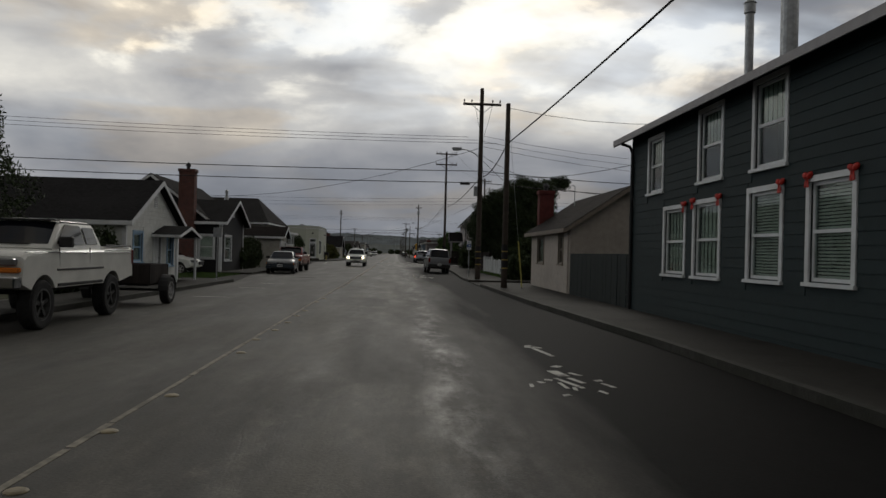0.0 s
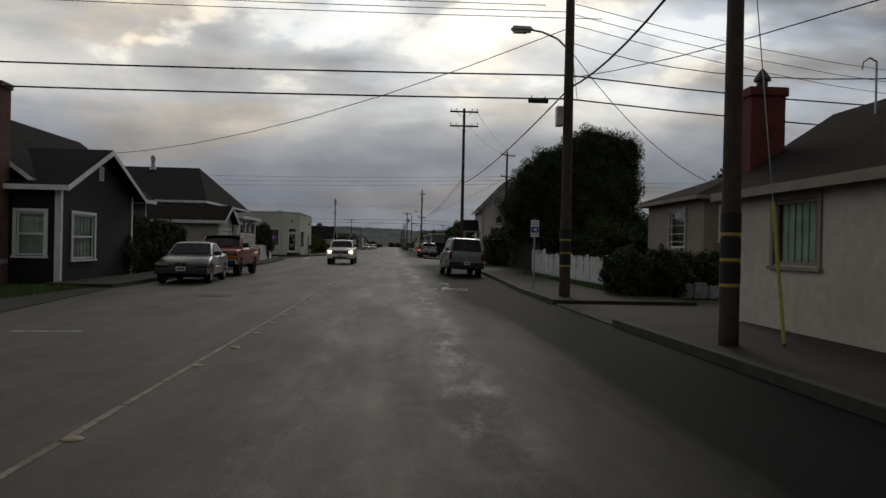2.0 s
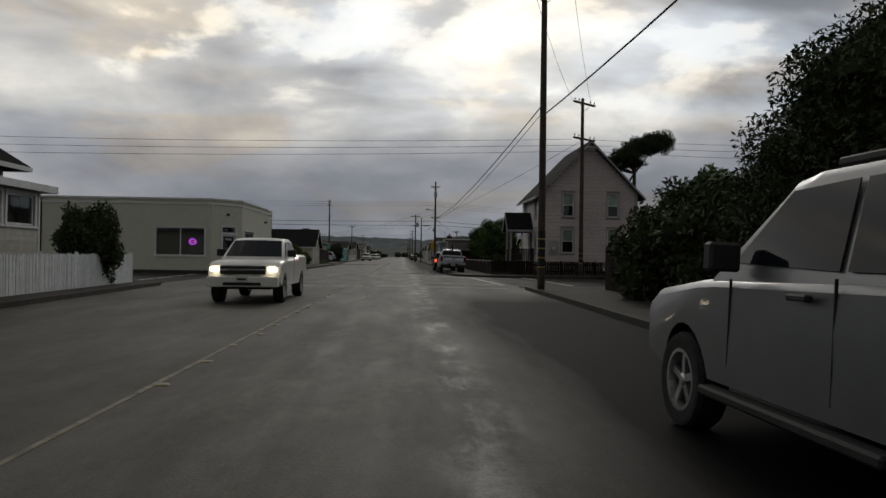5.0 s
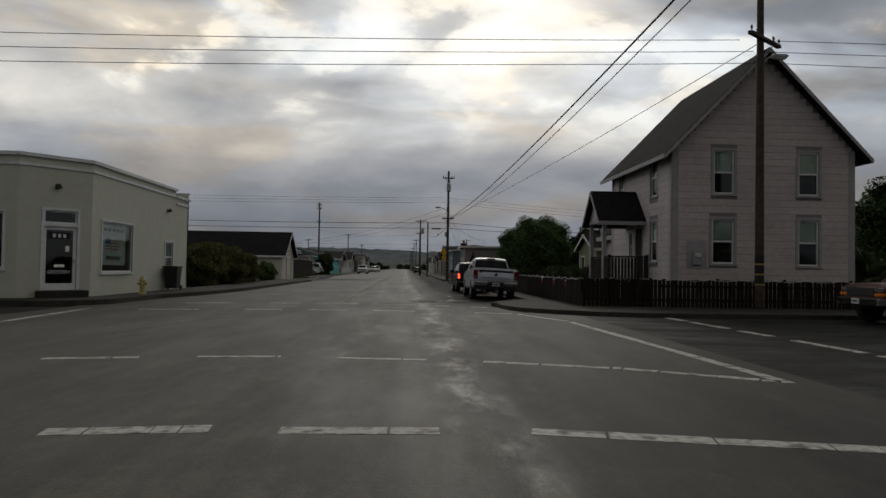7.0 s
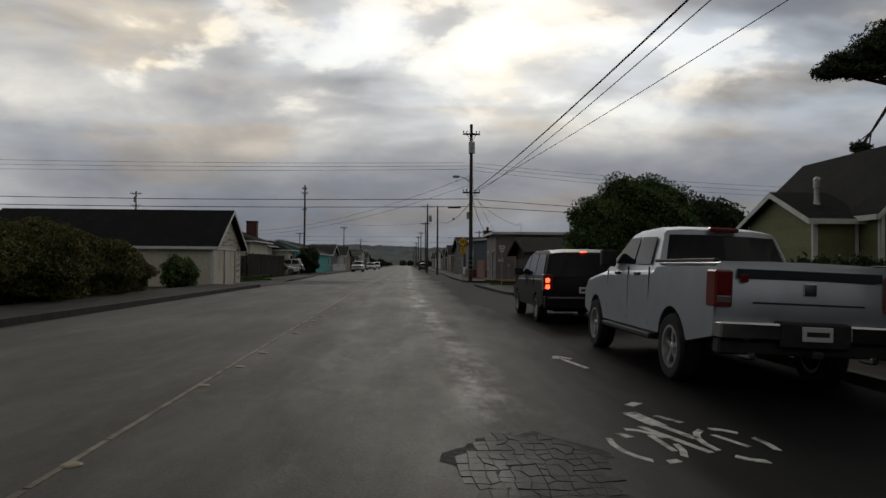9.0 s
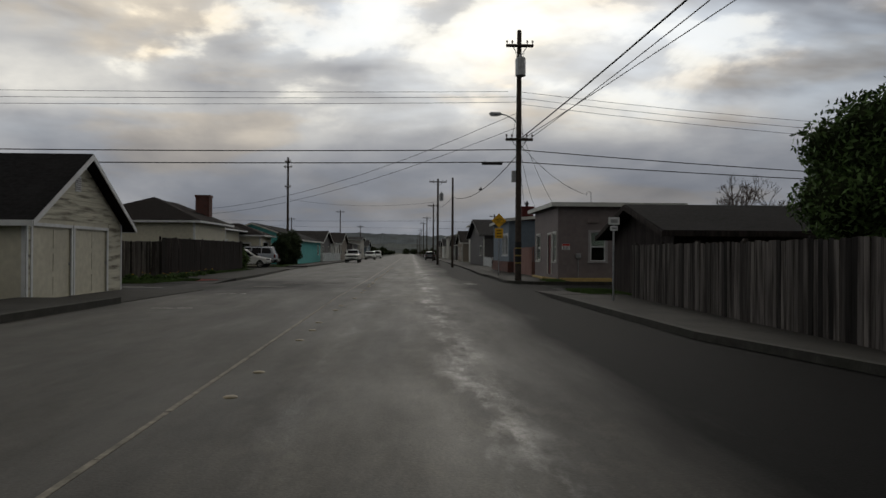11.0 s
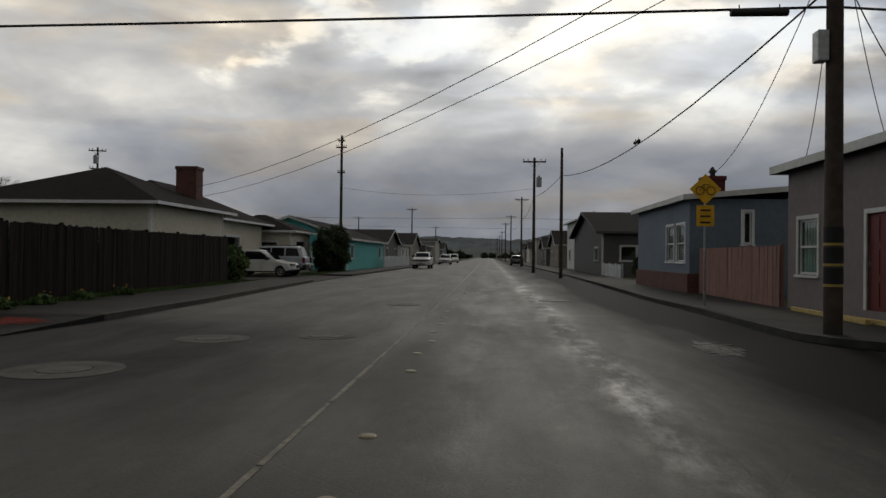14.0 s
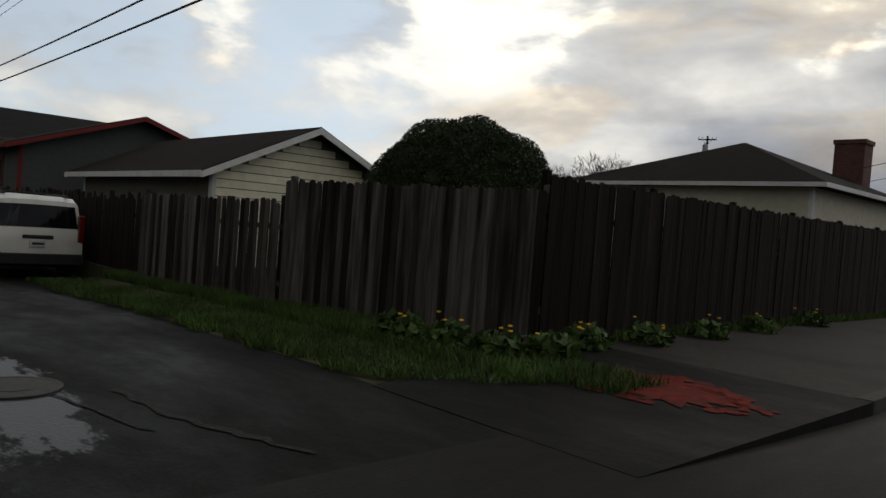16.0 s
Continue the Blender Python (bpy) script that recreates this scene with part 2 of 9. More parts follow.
    p.inputs["Specular IOR Level"].default_value = spec
    if lane:
        mixc = N("ShaderNodeMixRGB"); mixc.inputs[2].default_value = (*lane[0], 1)
        # dried dust and crumbled patches on the driven strip
        dusty = N("ShaderNodeMath"); dusty.operation = "MULTIPLY"
        L(ramp(noise_of(1.8, 9, (1, 0.45, 1), 0.72), 0.50, 0.66, 0.0, 0.75), dusty.inputs[0]); L(ramp(noise_of(0.22, 4, (1, 0.4, 1)), 0.42, 0.60), dusty.inputs[1])
        dm = N("ShaderNodeMath"); dm.operation = "MULTIPLY"; L(dusty.outputs[0], dm.inputs[0]); L(strip_in, dm.inputs[1])
        mixd = N("ShaderNodeMixRGB"); mixd.inputs[2].default_value = (*pale, 1)
        L(tone, mixd.inputs[1]); L(dm.outputs[0], mixd.inputs[0])
        tone = mixd.outputs[0]
        L(tone, mixc.inputs[1]); L(beyond, mixc.inputs[0])
        tone = mixc.outputs[0]
        sp = N("ShaderNodeMath"); sp.operation = "MULTIPLY_ADD"; sp.inputs[1].default_value = 0.13
        L(rut, sp.inputs[0]); L(ramp(beyond, 0, 1, spec, spec * 0.12), sp.inputs[2])
        L(sp.outputs[0], p.inputs["Specular IOR Level"])
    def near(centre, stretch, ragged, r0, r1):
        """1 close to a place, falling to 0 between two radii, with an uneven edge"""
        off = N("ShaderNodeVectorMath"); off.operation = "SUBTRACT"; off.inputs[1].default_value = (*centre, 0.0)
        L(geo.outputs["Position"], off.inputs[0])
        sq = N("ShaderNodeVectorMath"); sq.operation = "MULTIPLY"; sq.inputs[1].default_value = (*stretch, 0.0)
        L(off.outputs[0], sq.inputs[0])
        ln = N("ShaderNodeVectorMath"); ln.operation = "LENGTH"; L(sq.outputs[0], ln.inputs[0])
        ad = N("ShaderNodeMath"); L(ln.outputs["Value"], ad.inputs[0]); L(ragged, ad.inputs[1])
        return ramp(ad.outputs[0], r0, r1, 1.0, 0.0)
    # dimness at the lane mouth painted into the road colour, gloss cut too
    if darkened:
        dim_mask = near(darkened[0], (1.0, 1.0), ramp(noise_of(0.7, 6, (1, 1, 1), 0.6), 0.0, 1.0, -1.4, 1.4), darkened[1], darkened[2])
        mixw = N("ShaderNodeMixRGB"); mixw.inputs[2].default_value = (*darkened[3], 1)
        L(dim_mask, mixw.inputs[0]); L(tone, mixw.inputs[1])
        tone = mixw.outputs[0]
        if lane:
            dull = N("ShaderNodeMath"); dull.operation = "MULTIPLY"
            L(sp.outputs[0], dull.inputs[0]); L(ramp(dim_mask, 0, 1, 1.0, 0.3), dull.inputs[1])
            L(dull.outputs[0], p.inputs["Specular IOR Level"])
    if pool:
        sheen = near(pool[0], pool[1], ramp(noise_of(1.6, 8, (1, 1, 1), 0.68), 0.0, 1.0, -1.6, 1.6), 0.92, 1.06)
        mixp = N("ShaderNodeMixRGB"); mixp.inputs[2].default_value = (*pool[2], 1)
        L(sheen, mixp.inputs[0]); L(tone, mixp.inputs[1])
        tone = mixp.outputs[0]
        L(ramp(sheen, 0, 1, spec, 0.2), p.inputs["Specular IOR Level"])
    mul = N("ShaderNodeMixRGB"); mul.blend_type = "MULTIPLY"; mul.inputs[0].default_value = 1
    gr = N("ShaderNodeMath"); gr.operation = "MULTIPLY"
    L(ramp(fine, 0.3, 0.7, 0.72, 1.28), gr.inputs[0]); L(ramp(crumb, 0.3, 0.7, 0.78, 1.22), gr.inputs[1])
    L(tone, mul.inputs[1]); L(gr.outputs[0], mul.inputs[2])
    L(mul.outputs[0], p.inputs["Base Color"])
    rough = ramp(wet, 0.38, 0.66, *gloss)
    if lane:
        for fac, to in ((rut, 0.40), (beyond, 0.72)):
            keep = N("ShaderNodeMix"); keep.inputs[3].default_value = to
            L(fac, keep.inputs[0]); L(rough, keep.inputs[2])
            rough = keep.outputs[0]
    if pool:
        keep = N("ShaderNodeMix"); keep.inputs[3].default_value = 0.36
        L(sheen, keep.inputs[0]); L(rough, keep.inputs[2])
        rough = keep.outputs[0]
    L(rough, p.inputs["Roughness"])
    # cracks and aggregate relief
    vor = N("ShaderNodeTexVoronoi"); vor.feature = "DISTANCE_TO_EDGE"; vor.inputs["Scale"].default_value = 0.3
    wob = N("ShaderNodeMixRGB"); wob.inputs[0].default_value = 0.12
    nz = N("ShaderNodeTexNoise"); nz.inputs["Scale"].default_value = 1.5; nz.inputs["Detail"].default_value = 5
    L(geo.outputs["Position"], nz.inputs["Vector"]); L(geo.outputs["Position"], wob.inputs[1]); L(nz.outputs["Color"], wob.inputs[2])
    L(wob.outputs[0], vor.inputs["Vector"])
    crack = ramp(vor.outputs["Distance"], 0.0, 0.004, 0, 0.12)
    hsum = N("ShaderNodeMath"); hsum.operation = "ADD"
    fm = N("ShaderNodeMath"); fm.operation = "MULTIPLY"; fm.inputs[1].default_value = 0.5
    L(fine, fm.inputs[0]); L(fm.outputs[0], hsum.inputs[0]); L(crack, hsum.inputs[1])
    if lane:
        rough_seam = N("ShaderNodeMath"); rough_seam.operation = "MULTIPLY"; L(rut, rough_seam.inputs[0]); L(ramp(crumb, 0.35, 0.65, 0.0, 1.6), rough_seam.inputs[1])
        total = N("ShaderNodeMath"); L(hsum.outputs[0], total.inputs[0]); L(rough_seam.outputs[0], total.inputs[1])
        hsum = total
    b = N("ShaderNodeBump"); b.inputs["Strength"].default_value, b.inputs["Distance"].default_value = 0.5, 0.012
    L(hsum.outputs[0], b.inputs["Height"]); L(b.outputs[0], p.inputs["Normal"])
    return m


def brick_material(name, c1, c2, mortar, scale=4.2):
    m = bpy.data.materials.new(name)
    m.use_nodes = True
    nt = m.node_tree
    N, L = nt.nodes.new, nt.links.new
    p = nt.nodes["Principled BSDF"]
    p.inputs["Roughness"].default_value = 0.9
    geo = N("ShaderNodeNewGeometry")
    sep = N("ShaderNodeSeparateXYZ"); L(geo.outputs["Position"], sep.inputs[0])
    s = N("ShaderNodeMath"); L(sep.outputs[0], s.inputs[0]); L(sep.outputs[1], s.inputs[1])
    cx = N("ShaderNodeCombineXYZ"); L(s.outputs[0], cx.inputs[0]); L(sep.outputs[2], cx.inputs[1])
    br = N("ShaderNodeTexBrick")
    br.inputs["Color1"].default_value, br.inputs["Color2"].default_value, br.inputs["Mortar"].default_value = (*c1, 1), (*c2, 1), (*mortar, 1)
    br.inputs["Scale"].default_value = scale
    br.inputs["Mortar Size"].default_value = 0.02
    L(cx.outputs[0], br.inputs["Vector"])
    nz = N("ShaderNodeTexNoise"); nz.inputs["Scale"].default_value = 3.0; nz.inputs["Detail"].default_value = 6
    L(geo.outputs["Position"], nz.inputs["Vector"])
    mr = N("ShaderNodeMapRange"); mr.inputs["To Min"].default_value, mr.inputs["To Max"].default_value = 0.5, 1.5
    L(nz.outputs["Fac"], mr.inputs["Value"])
    mul = N("ShaderNodeMixRGB"); mul.blend_type = "MULTIPLY"; mul.inputs[0].default_value = 1
    L(br.outputs["Color"], mul.inputs[1]); L(mr.outputs[0], mul.inputs[2])
    L(mul.outputs[0], p.inputs["Base Color"])
    b = N("ShaderNodeBump"); b.inputs["Strength"].default_value, b.inputs["Distance"].default_value = 0.6, 0.01
    inv = N("ShaderNodeMath"); inv.operation = "SUBTRACT"; inv.inputs[0].default_value = 1
    L(br.outputs["Fac"], inv.inputs[1]); L(inv.outputs[0], b.inputs["Height"]); L(b.outputs[0], p.inputs["Normal"])
    return m


def shingle_material(name, color):
    m = material(name, color, 0.95, grain=(7, 0.35), stain=(0.6, 0.4, tuple(c * 1.5 + 0.004 for c in color)), spec=0.08)
    nt = m.node_tree
    N, L = nt.nodes.new, nt.links.new
    p = nt.nodes["Principled BSDF"]
    geo = N("ShaderNodeNewGeometry")
    sep = N("ShaderNodeSeparateXYZ"); L(geo.outputs["Position"], sep.inputs[0])
    s = N("ShaderNodeMath"); L(sep.outputs[0], s.inputs[0]); L(sep.outputs[1], s.inputs[1])
    cx = N("ShaderNodeCombineXYZ"); L(s.outputs[0], cx.inputs[0]); L(sep.outputs[2], cx.inputs[1])
    br = N("ShaderNodeTexBrick"); br.inputs["Scale"].default_value = 3.4; br.inputs["Mortar Size"].default_value = 0.03
    L(cx.outputs[0], br.inputs["Vector"])
    b = N("ShaderNodeBump"); b.inputs["Strength"].default_value, b.inputs["Distance"].default_value = 0.7, 0.02
    L(br.outputs["Color"], b.inputs["Height"]); L(b.outputs[0], p.inputs["Normal"])
    return m


def glass_material(name, tint=0.75, gloss=0.35):
    """thin pane: see-through with a mirror film that grows with the angle"""
    m = bpy.data.materials.new(name)
    m.use_nodes = True
    nt = m.node_tree
    nt.nodes.clear()
    N, L = nt.nodes.new, nt.links.new
    out, mix, tr, gl = N("ShaderNodeOutputMaterial"), N("ShaderNodeMixShader"), N("ShaderNodeBsdfTransparent"), N("ShaderNodeBsdfGlossy")
    tr.inputs[0].default_value = (tint * 0.93, tint, tint * 0.97, 1)
    gl.inputs["Roughness"].default_value = 0.03
    fr = N("ShaderNodeLayerWeight"); fr.inputs[0].default_value = 0.5
    po = N("ShaderNodeMath"); po.operation = "POWER"; po.inputs[1].default_value = 5.0
    L(fr.outputs["Facing"], po.inputs[0])
    mr = N("ShaderNodeMapRange"); mr.inputs["To Min"].default_value, mr.inputs["To Max"].default_value = gloss * 0.1, 0.9
    L(po.outputs[0], mr.inputs["Value"])
    L(mr.outputs[0], mix.inputs[0]); L(tr.outputs[0], mix.inputs[1]); L(gl.outputs[0], mix.inputs[2]); L(mix.outputs[0], out.inputs[0])
    return m


def glow_material(name, color, strength):
    m = bpy.data.materials.new(name)
    m.use_nodes = True
    p = m.node_tree.nodes["Principled BSDF"]
    p.inputs["Base Color"].default_value = (*color, 1)
    p.inputs["Emission Color"].default_value = (*color, 1)
    p.inputs["Emission Strength"].default_value = strength
    return m


def leaf_material(name, color, vary=0.5):
    m = material(name, color, 0.7, grain=(1.2, 0.35), spec=0.25)
    return vary_by_island(m, vary)


# parking strip and lane mouth carry painted dimness in their colours
M_ASPHALT = asphalt_material("damp_asphalt", (0.034, 0.0321, 0.0281), (0.064, 0.0588, 0.048), (0.0215, 0.0208, 0.0195), gloss=(0.72, 0.58), lane=((0.0058, 0.0058, 0.006), 1.6), darkened=((-9.2, 149.6), 4.2, 8.2, (0.0085, 0.0083, 0.0082)))
M_ASPHALT_SIDE = asphalt_material("dark_asphalt", (0.009, 0.009, 0.0095), (0.014, 0.0138, 0.0135), (0.006, 0.006, 0.0064), 0.1, (0.85, 0.55), along=0.5)
M_LANE = asphalt_material("wet_lane_asphalt", (0.007, 0.007, 0.0075), (0.011, 0.0109, 0.0108), (0.005, 0.005, 0.0054), 0.09, (0.8, 0.5), along=0.5, pool=((-12.6, 147.6), (0.5, 1.1), (0.012, 0.0122, 0.0128)))
M_CONCRETE = material("sidewalk_concrete", (0.030, 0.0285, 0.0255), 0.8, grain=(9, 0.2), stain=(0.7, 0.75, (0.011, 0.0108, 0.0098)), bump=(40, 0.3), spec=0.15)
M_KERB = material("kerb_concrete", (0.034, 0.033, 0.029), 0.85, grain=(6, 0.3), stain=(1.1, 0.8, (0.014, 0.017, 0.010)), bump=(25, 0.5))
M_EARTH = material("ground_earth", (0.055, 0.058, 0.03), 1.0, grain=(2, 0.4), stain=(0.3, 0.6, (0.06, 0.05, 0.035)), bump=(8, 0.8))
M_GRASS = leaf_material("grass_blades", (0.055, 0.10, 0.022), 0.5)
M_PAINT_LINE = material("worn_road_paint", (0.40, 0.395, 0.37), 0.7, grain=(14, 0.3), stain=(6.0, 0.95, (0.05, 0.048, 0.044)))
M_YELLOW_LINE = material("worn_yellow_paint", (0.19, 0.172, 0.14), 0.75, grain=(12, 0.35), stain=(2.6, 0.75, (0.06, 0.055, 0.046)))
M_DOT = material("ceramic_dot", (0.20, 0.165, 0.10), 0.5, grain=(8, 0.3))
M_REDPAINT = material("red_kerb_paint", (0.15, 0.018, 0.012), 0.85, grain=(12, 0.4), stain=(3.0, 0.75, (0.05, 0.024, 0.019)), spec=0.1)
M_COLLAR = material("worn_concrete_collar", (0.058, 0.055, 0.048), 0.8, grain=(9, 0.3), stain=(2.2, 0.8, (0.022, 0.021, 0.019)), bump=(40, 0.4))
M_IRON = material("cast_iron", (0.032, 0.030, 0.027), 0.6, 0.2, grain=(20, 0.3), bump=(60, 0.6))
M_POLE = material("weathered_pole_wood", (0.052, 0.041, 0.034), 0.9, grain=(5, 0.3), stain=(1.5, 0.5, (0.035, 0.027, 0.022)), bump=(30, 0.6))
M_STEEL = material("galvanised_steel", (0.30, 0.31, 0.32), 0.45, 0.8, grain=(8, 0.2))
M_DARKMETAL = material("dark_metal", (0.035, 0.035, 0.037), 0.5, 0.5)
M_WIRE = material("cable_black", (0.016, 0.016, 0.017), 0.6)
M_PORCELAIN = material("insulator_brown", (0.07, 0.045, 0.035), 0.35)
M_BANDYELLOW = material("reflective_yellow", (0.30, 0.22, 0.05), 0.5, grain=(10, 0.15))
M_BANDBLACK = material("band_black", (0.012, 0.012, 0.013), 0.7)
M_SIGNWHITE = material("sign_white", (0.62, 0.64, 0.66), 0.45, grain=(6, 0.08))
M_SIGNBLUE = material("sign_blue", (0.022, 0.08, 0.26), 0.45, grain=(6, 0.1))
M_SIGNYELLOW = material("sign_yellow", (0.72, 0.40, 0.02), 0.5, grain=(6, 0.12))
M_BLACKPAINT = material("print_black", (0.012, 0.012, 0.013), 0.6)
M_WHITE = material("white_trim_paint", (0.62, 0.64, 0.66), 0.55, grain=(5, 0.08), stain=(1.3, 0.3, (0.38, 0.38, 0.36)))
M_OFFWHITE = material("offwhite_paint", (0.52, 0.53, 0.51), 0.6, grain=(5, 0.1), stain=(0.9, 0.35, (0.30, 0.30, 0.27)))
M_GREYTRIM = material("grey_trim_paint", (0.30, 0.29, 0.30), 0.65, grain=(5, 0.1))
# dark colour standing in for unlit rooms; dark doors use it too
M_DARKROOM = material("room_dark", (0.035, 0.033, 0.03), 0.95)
M_CURTAIN = material("pale_curtain", (0.72, 0.73, 0.70), 0.9, grain=(2, 0.15))
M_BLIND = material("blind_slat", (0.66, 0.66, 0.63), 0.7, grain=(4, 0.08))
M_GLASS = glass_material("window_glass", 0.8, 0.5)
M_BRICK = brick_material("red_brick", (0.125, 0.045, 0.035), (0.085, 0.034, 0.028), (0.075, 0.066, 0.060))
M_REDBOX = material("red_chimney_stucco", (0.105, 0.026, 0.024), 0.85, grain=(4, 0.25), stain=(1.2, 0.6, (0.09, 0.03, 0.028)))
M_LEAFDARK = leaf_material("dark_leaves", (0.028, 0.042, 0.016))
M_LEAF = leaf_material("green_leaves", (0.062, 0.108, 0.030))
M_LEAFOLIVE = leaf_material("olive_leaves", (0.078, 0.080, 0.020), 0.35)
M_INNER = material("crown_shade", (0.020, 0.026, 0.012), 1.0, grain=(4, 0.5), bump=(6, 1.0), spec=0.0)
M_BARK = material("bark", (0.06, 0.045, 0.035), 0.95, grain=(6, 0.35), bump=(14, 0.9))
M_RIBBON = material("red_ribbon", (0.42, 0.02, 0.012), 0.55, grain=(9, 0.3))
M_NEON = glow_material("neon_violet", (0.62, 0.08, 1.0), 1.5)
M_FENCEWHITE = vary_by_object(material("fence_white_paint", (0.60, 0.63, 0.65), 0.65, grain=(7, 0.12), stain=(1.8, 0.35, (0.40, 0.42, 0.40))), 0.12)
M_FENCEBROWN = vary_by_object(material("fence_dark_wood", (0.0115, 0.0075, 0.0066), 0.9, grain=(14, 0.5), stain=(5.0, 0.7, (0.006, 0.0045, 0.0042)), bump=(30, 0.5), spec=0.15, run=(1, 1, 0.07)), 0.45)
M_FENCEGREY = vary_by_object(material("fence_grey_wood", (0.062, 0.056, 0.053), 0.9, grain=(16, 0.55), stain=(6.0, 0.9, (0.008, 0.0064, 0.006)), bump=(30, 0.5), spec=0.15, run=(1, 1, 0.07)), 0.85)


def paint(name, color, stain=0.35):
    return material(name, color, 0.75, grain=(5, 0.10), stain=(0.6, stain, tuple(c * 0.62 for c in color)), bump=(18, 0.15))


# ---- building blocks ----
def thing(name, x, y, z=0.0, rz=0.0, label="", category="", group="", kind=""):
    ob = new(name)
    ob.matrix_basis = pose(x, y, z, 0, 0, rz)
    ob.empty_display_size = 0.2
    return tagged(ob, label, category, group, kind)


def part(name, bm, mat, parent=None, label="", smooth=False):
    me = bpy.data.meshes.new(name)
    bm.normal_update()
    if smooth:
        for f in bm.faces:
            f.smooth = True
    bm.to_mesh(me)
    bm.free()
    me.materials.append(mat)
    ob = new(name, me)
    ob.parent = parent
    if label:
        ob["label"] = label
    return ob


def box(bm, x0, x1, y0, y1, z0, z1, m=None):
    vs = [bm.verts.new((x, y, z)) for z in (z0, z1) for y in (y0, y1) for x in (x0, x1)]
    if m is not None:
        for v in vs:
            v.co = m @ v.co
    for a, b, c, d in ((0, 2, 3, 1), (4, 5, 7, 6), (0, 1, 5, 4), (2, 6, 7, 3), (0, 4, 6, 2), (1, 3, 7, 5)):
        bm.faces.new((vs[a], vs[b], vs[c], vs[d]))
    return vs


def boxes(*rows):
    bm = bmesh.new()
    for r in rows:
        box(bm, *r)
    return bm


def bevelled(bm, width=0.01, segments=1):
    bmesh.ops.bevel(bm, geom=list(bm.edges), offset=width, segments=segments, affect="EDGES", clamp_overlap=True)
    return bm


def tube(bm, a, b, r0, r1=None, n=10, caps=True):
    a, b = Vector(a), Vector(b)
    r1 = r0 if r1 is None else r1
    q = (b - a).to_track_quat("Z", "Y")
    rings = []
    for p, r in ((a, r0), (b, r1)):
        rings.append([bm.verts.new(p + q @ Vector((r * math.cos(2 * math.pi * i / n), r * math.sin(2 * math.pi * i / n), 0))) for i in range(n)])
    for i in range(n):
        bm.faces.new((rings[0][i], rings[0][(i + 1) % n], rings[1][(i + 1) % n], rings[1][i]))
    if caps:
        bm.faces.new(rings[0][::-1])
        bm.faces.new(rings[1])
    return bm


def path_tube(bm, pts, r, n=6):
    pts = [Vector(p) for p in pts]
    rings = []
    for i, p in enumerate(pts):
        d = (pts[min(i + 1, len(pts) - 1)] - pts[max(i - 1, 0)]).normalized()
        q = d.to_track_quat("Z", "Y")
        rings.append([bm.verts.new(p + q @ Vector((r * math.cos(2 * math.pi * k / n), r * math.sin(2 * math.pi * k / n), 0))) for k in range(n)])
    for a, b in zip(rings, rings[1:]):
        for k in range(n):
            bm.faces.new((a[k], a[(k + 1) % n], b[(k + 1) % n], b[k]))
    return bm


def lathe(bm, profile, n=16, m=None):
    """profile: (radius, height) rows, turned about z"""
    rings = []
    for r, h in profile:
        ring = [bm.verts.new((r * math.cos(2 * math.pi * i / n), r * math.sin(2 * math.pi * i / n), h)) for i in range(n)]
        if m is not None:
            for v in ring:
                v.co = m @ v.co
        rings.append(ring)
    for a, b in zip(rings, rings[1:]):
        for i in range(n):
            bm.faces.new((a[i], a[(i + 1) % n], b[(i + 1) % n], b[i]))
    bm.faces.new(rings[0][::-1])
    bm.faces.new(rings[-1])
    return bm


def prism(bm, outline, depth, m=None):
    """outline in the xz plane, extruded along y from 0 to depth"""
    a = [bm.verts.new((x, 0, z)) for x, z in outline]
    b = [bm.verts.new((x, depth, z)) for x, z in outline]
    if m is not None:
        for v in a + b:
            v.co = m @ v.co
    bm.faces.new(a)
    bm.faces.new(b[::-1])
    n = len(a)
    for i in range(n):
        bm.faces.new((a[(i + 1) % n], a[i], b[i], b[(i + 1) % n]))
    return bm


def fixed(bm):
    bmesh.ops.recalc_face_normals(bm, faces=list(bm.faces))
    return bm


# ---- ground, road, pavements ----
def slab(name, outline, z0, z1, mat, label="", kind="structure", category=""):
    bm = bmesh.new()
    a = [bm.verts.new((x, y, z0)) for x, y in outline]
    b = [bm.verts.new((x, y, z1)) for x, y in outline]
    bm.faces.new(a[::-1]); bm.faces.new(b)
    for i in range(len(a)):
        j = (i + 1) % len(a)
        bm.faces.new((a[i], a[j], b[j], b[i]))
    fixed(bm)
    return tagged(part(name, bm, mat), label, category, "", kind)


def arc(cx, cy, r, a0, a1, n=6):
    return [(cx + r * math.cos(radians(a0 + (a1 - a0) * i / n)), cy + r * math.sin(radians(a0 + (a1 - a0) * i / n))) for i in range(n + 1)]


def lane_level(x):
    """the lane beside the board fence falls gently away from the street"""
    f = min(max((-13.0 - x) / 13.0, 0.0), 1.0)
    return -0.42 * f * f * (3 - 2 * f)


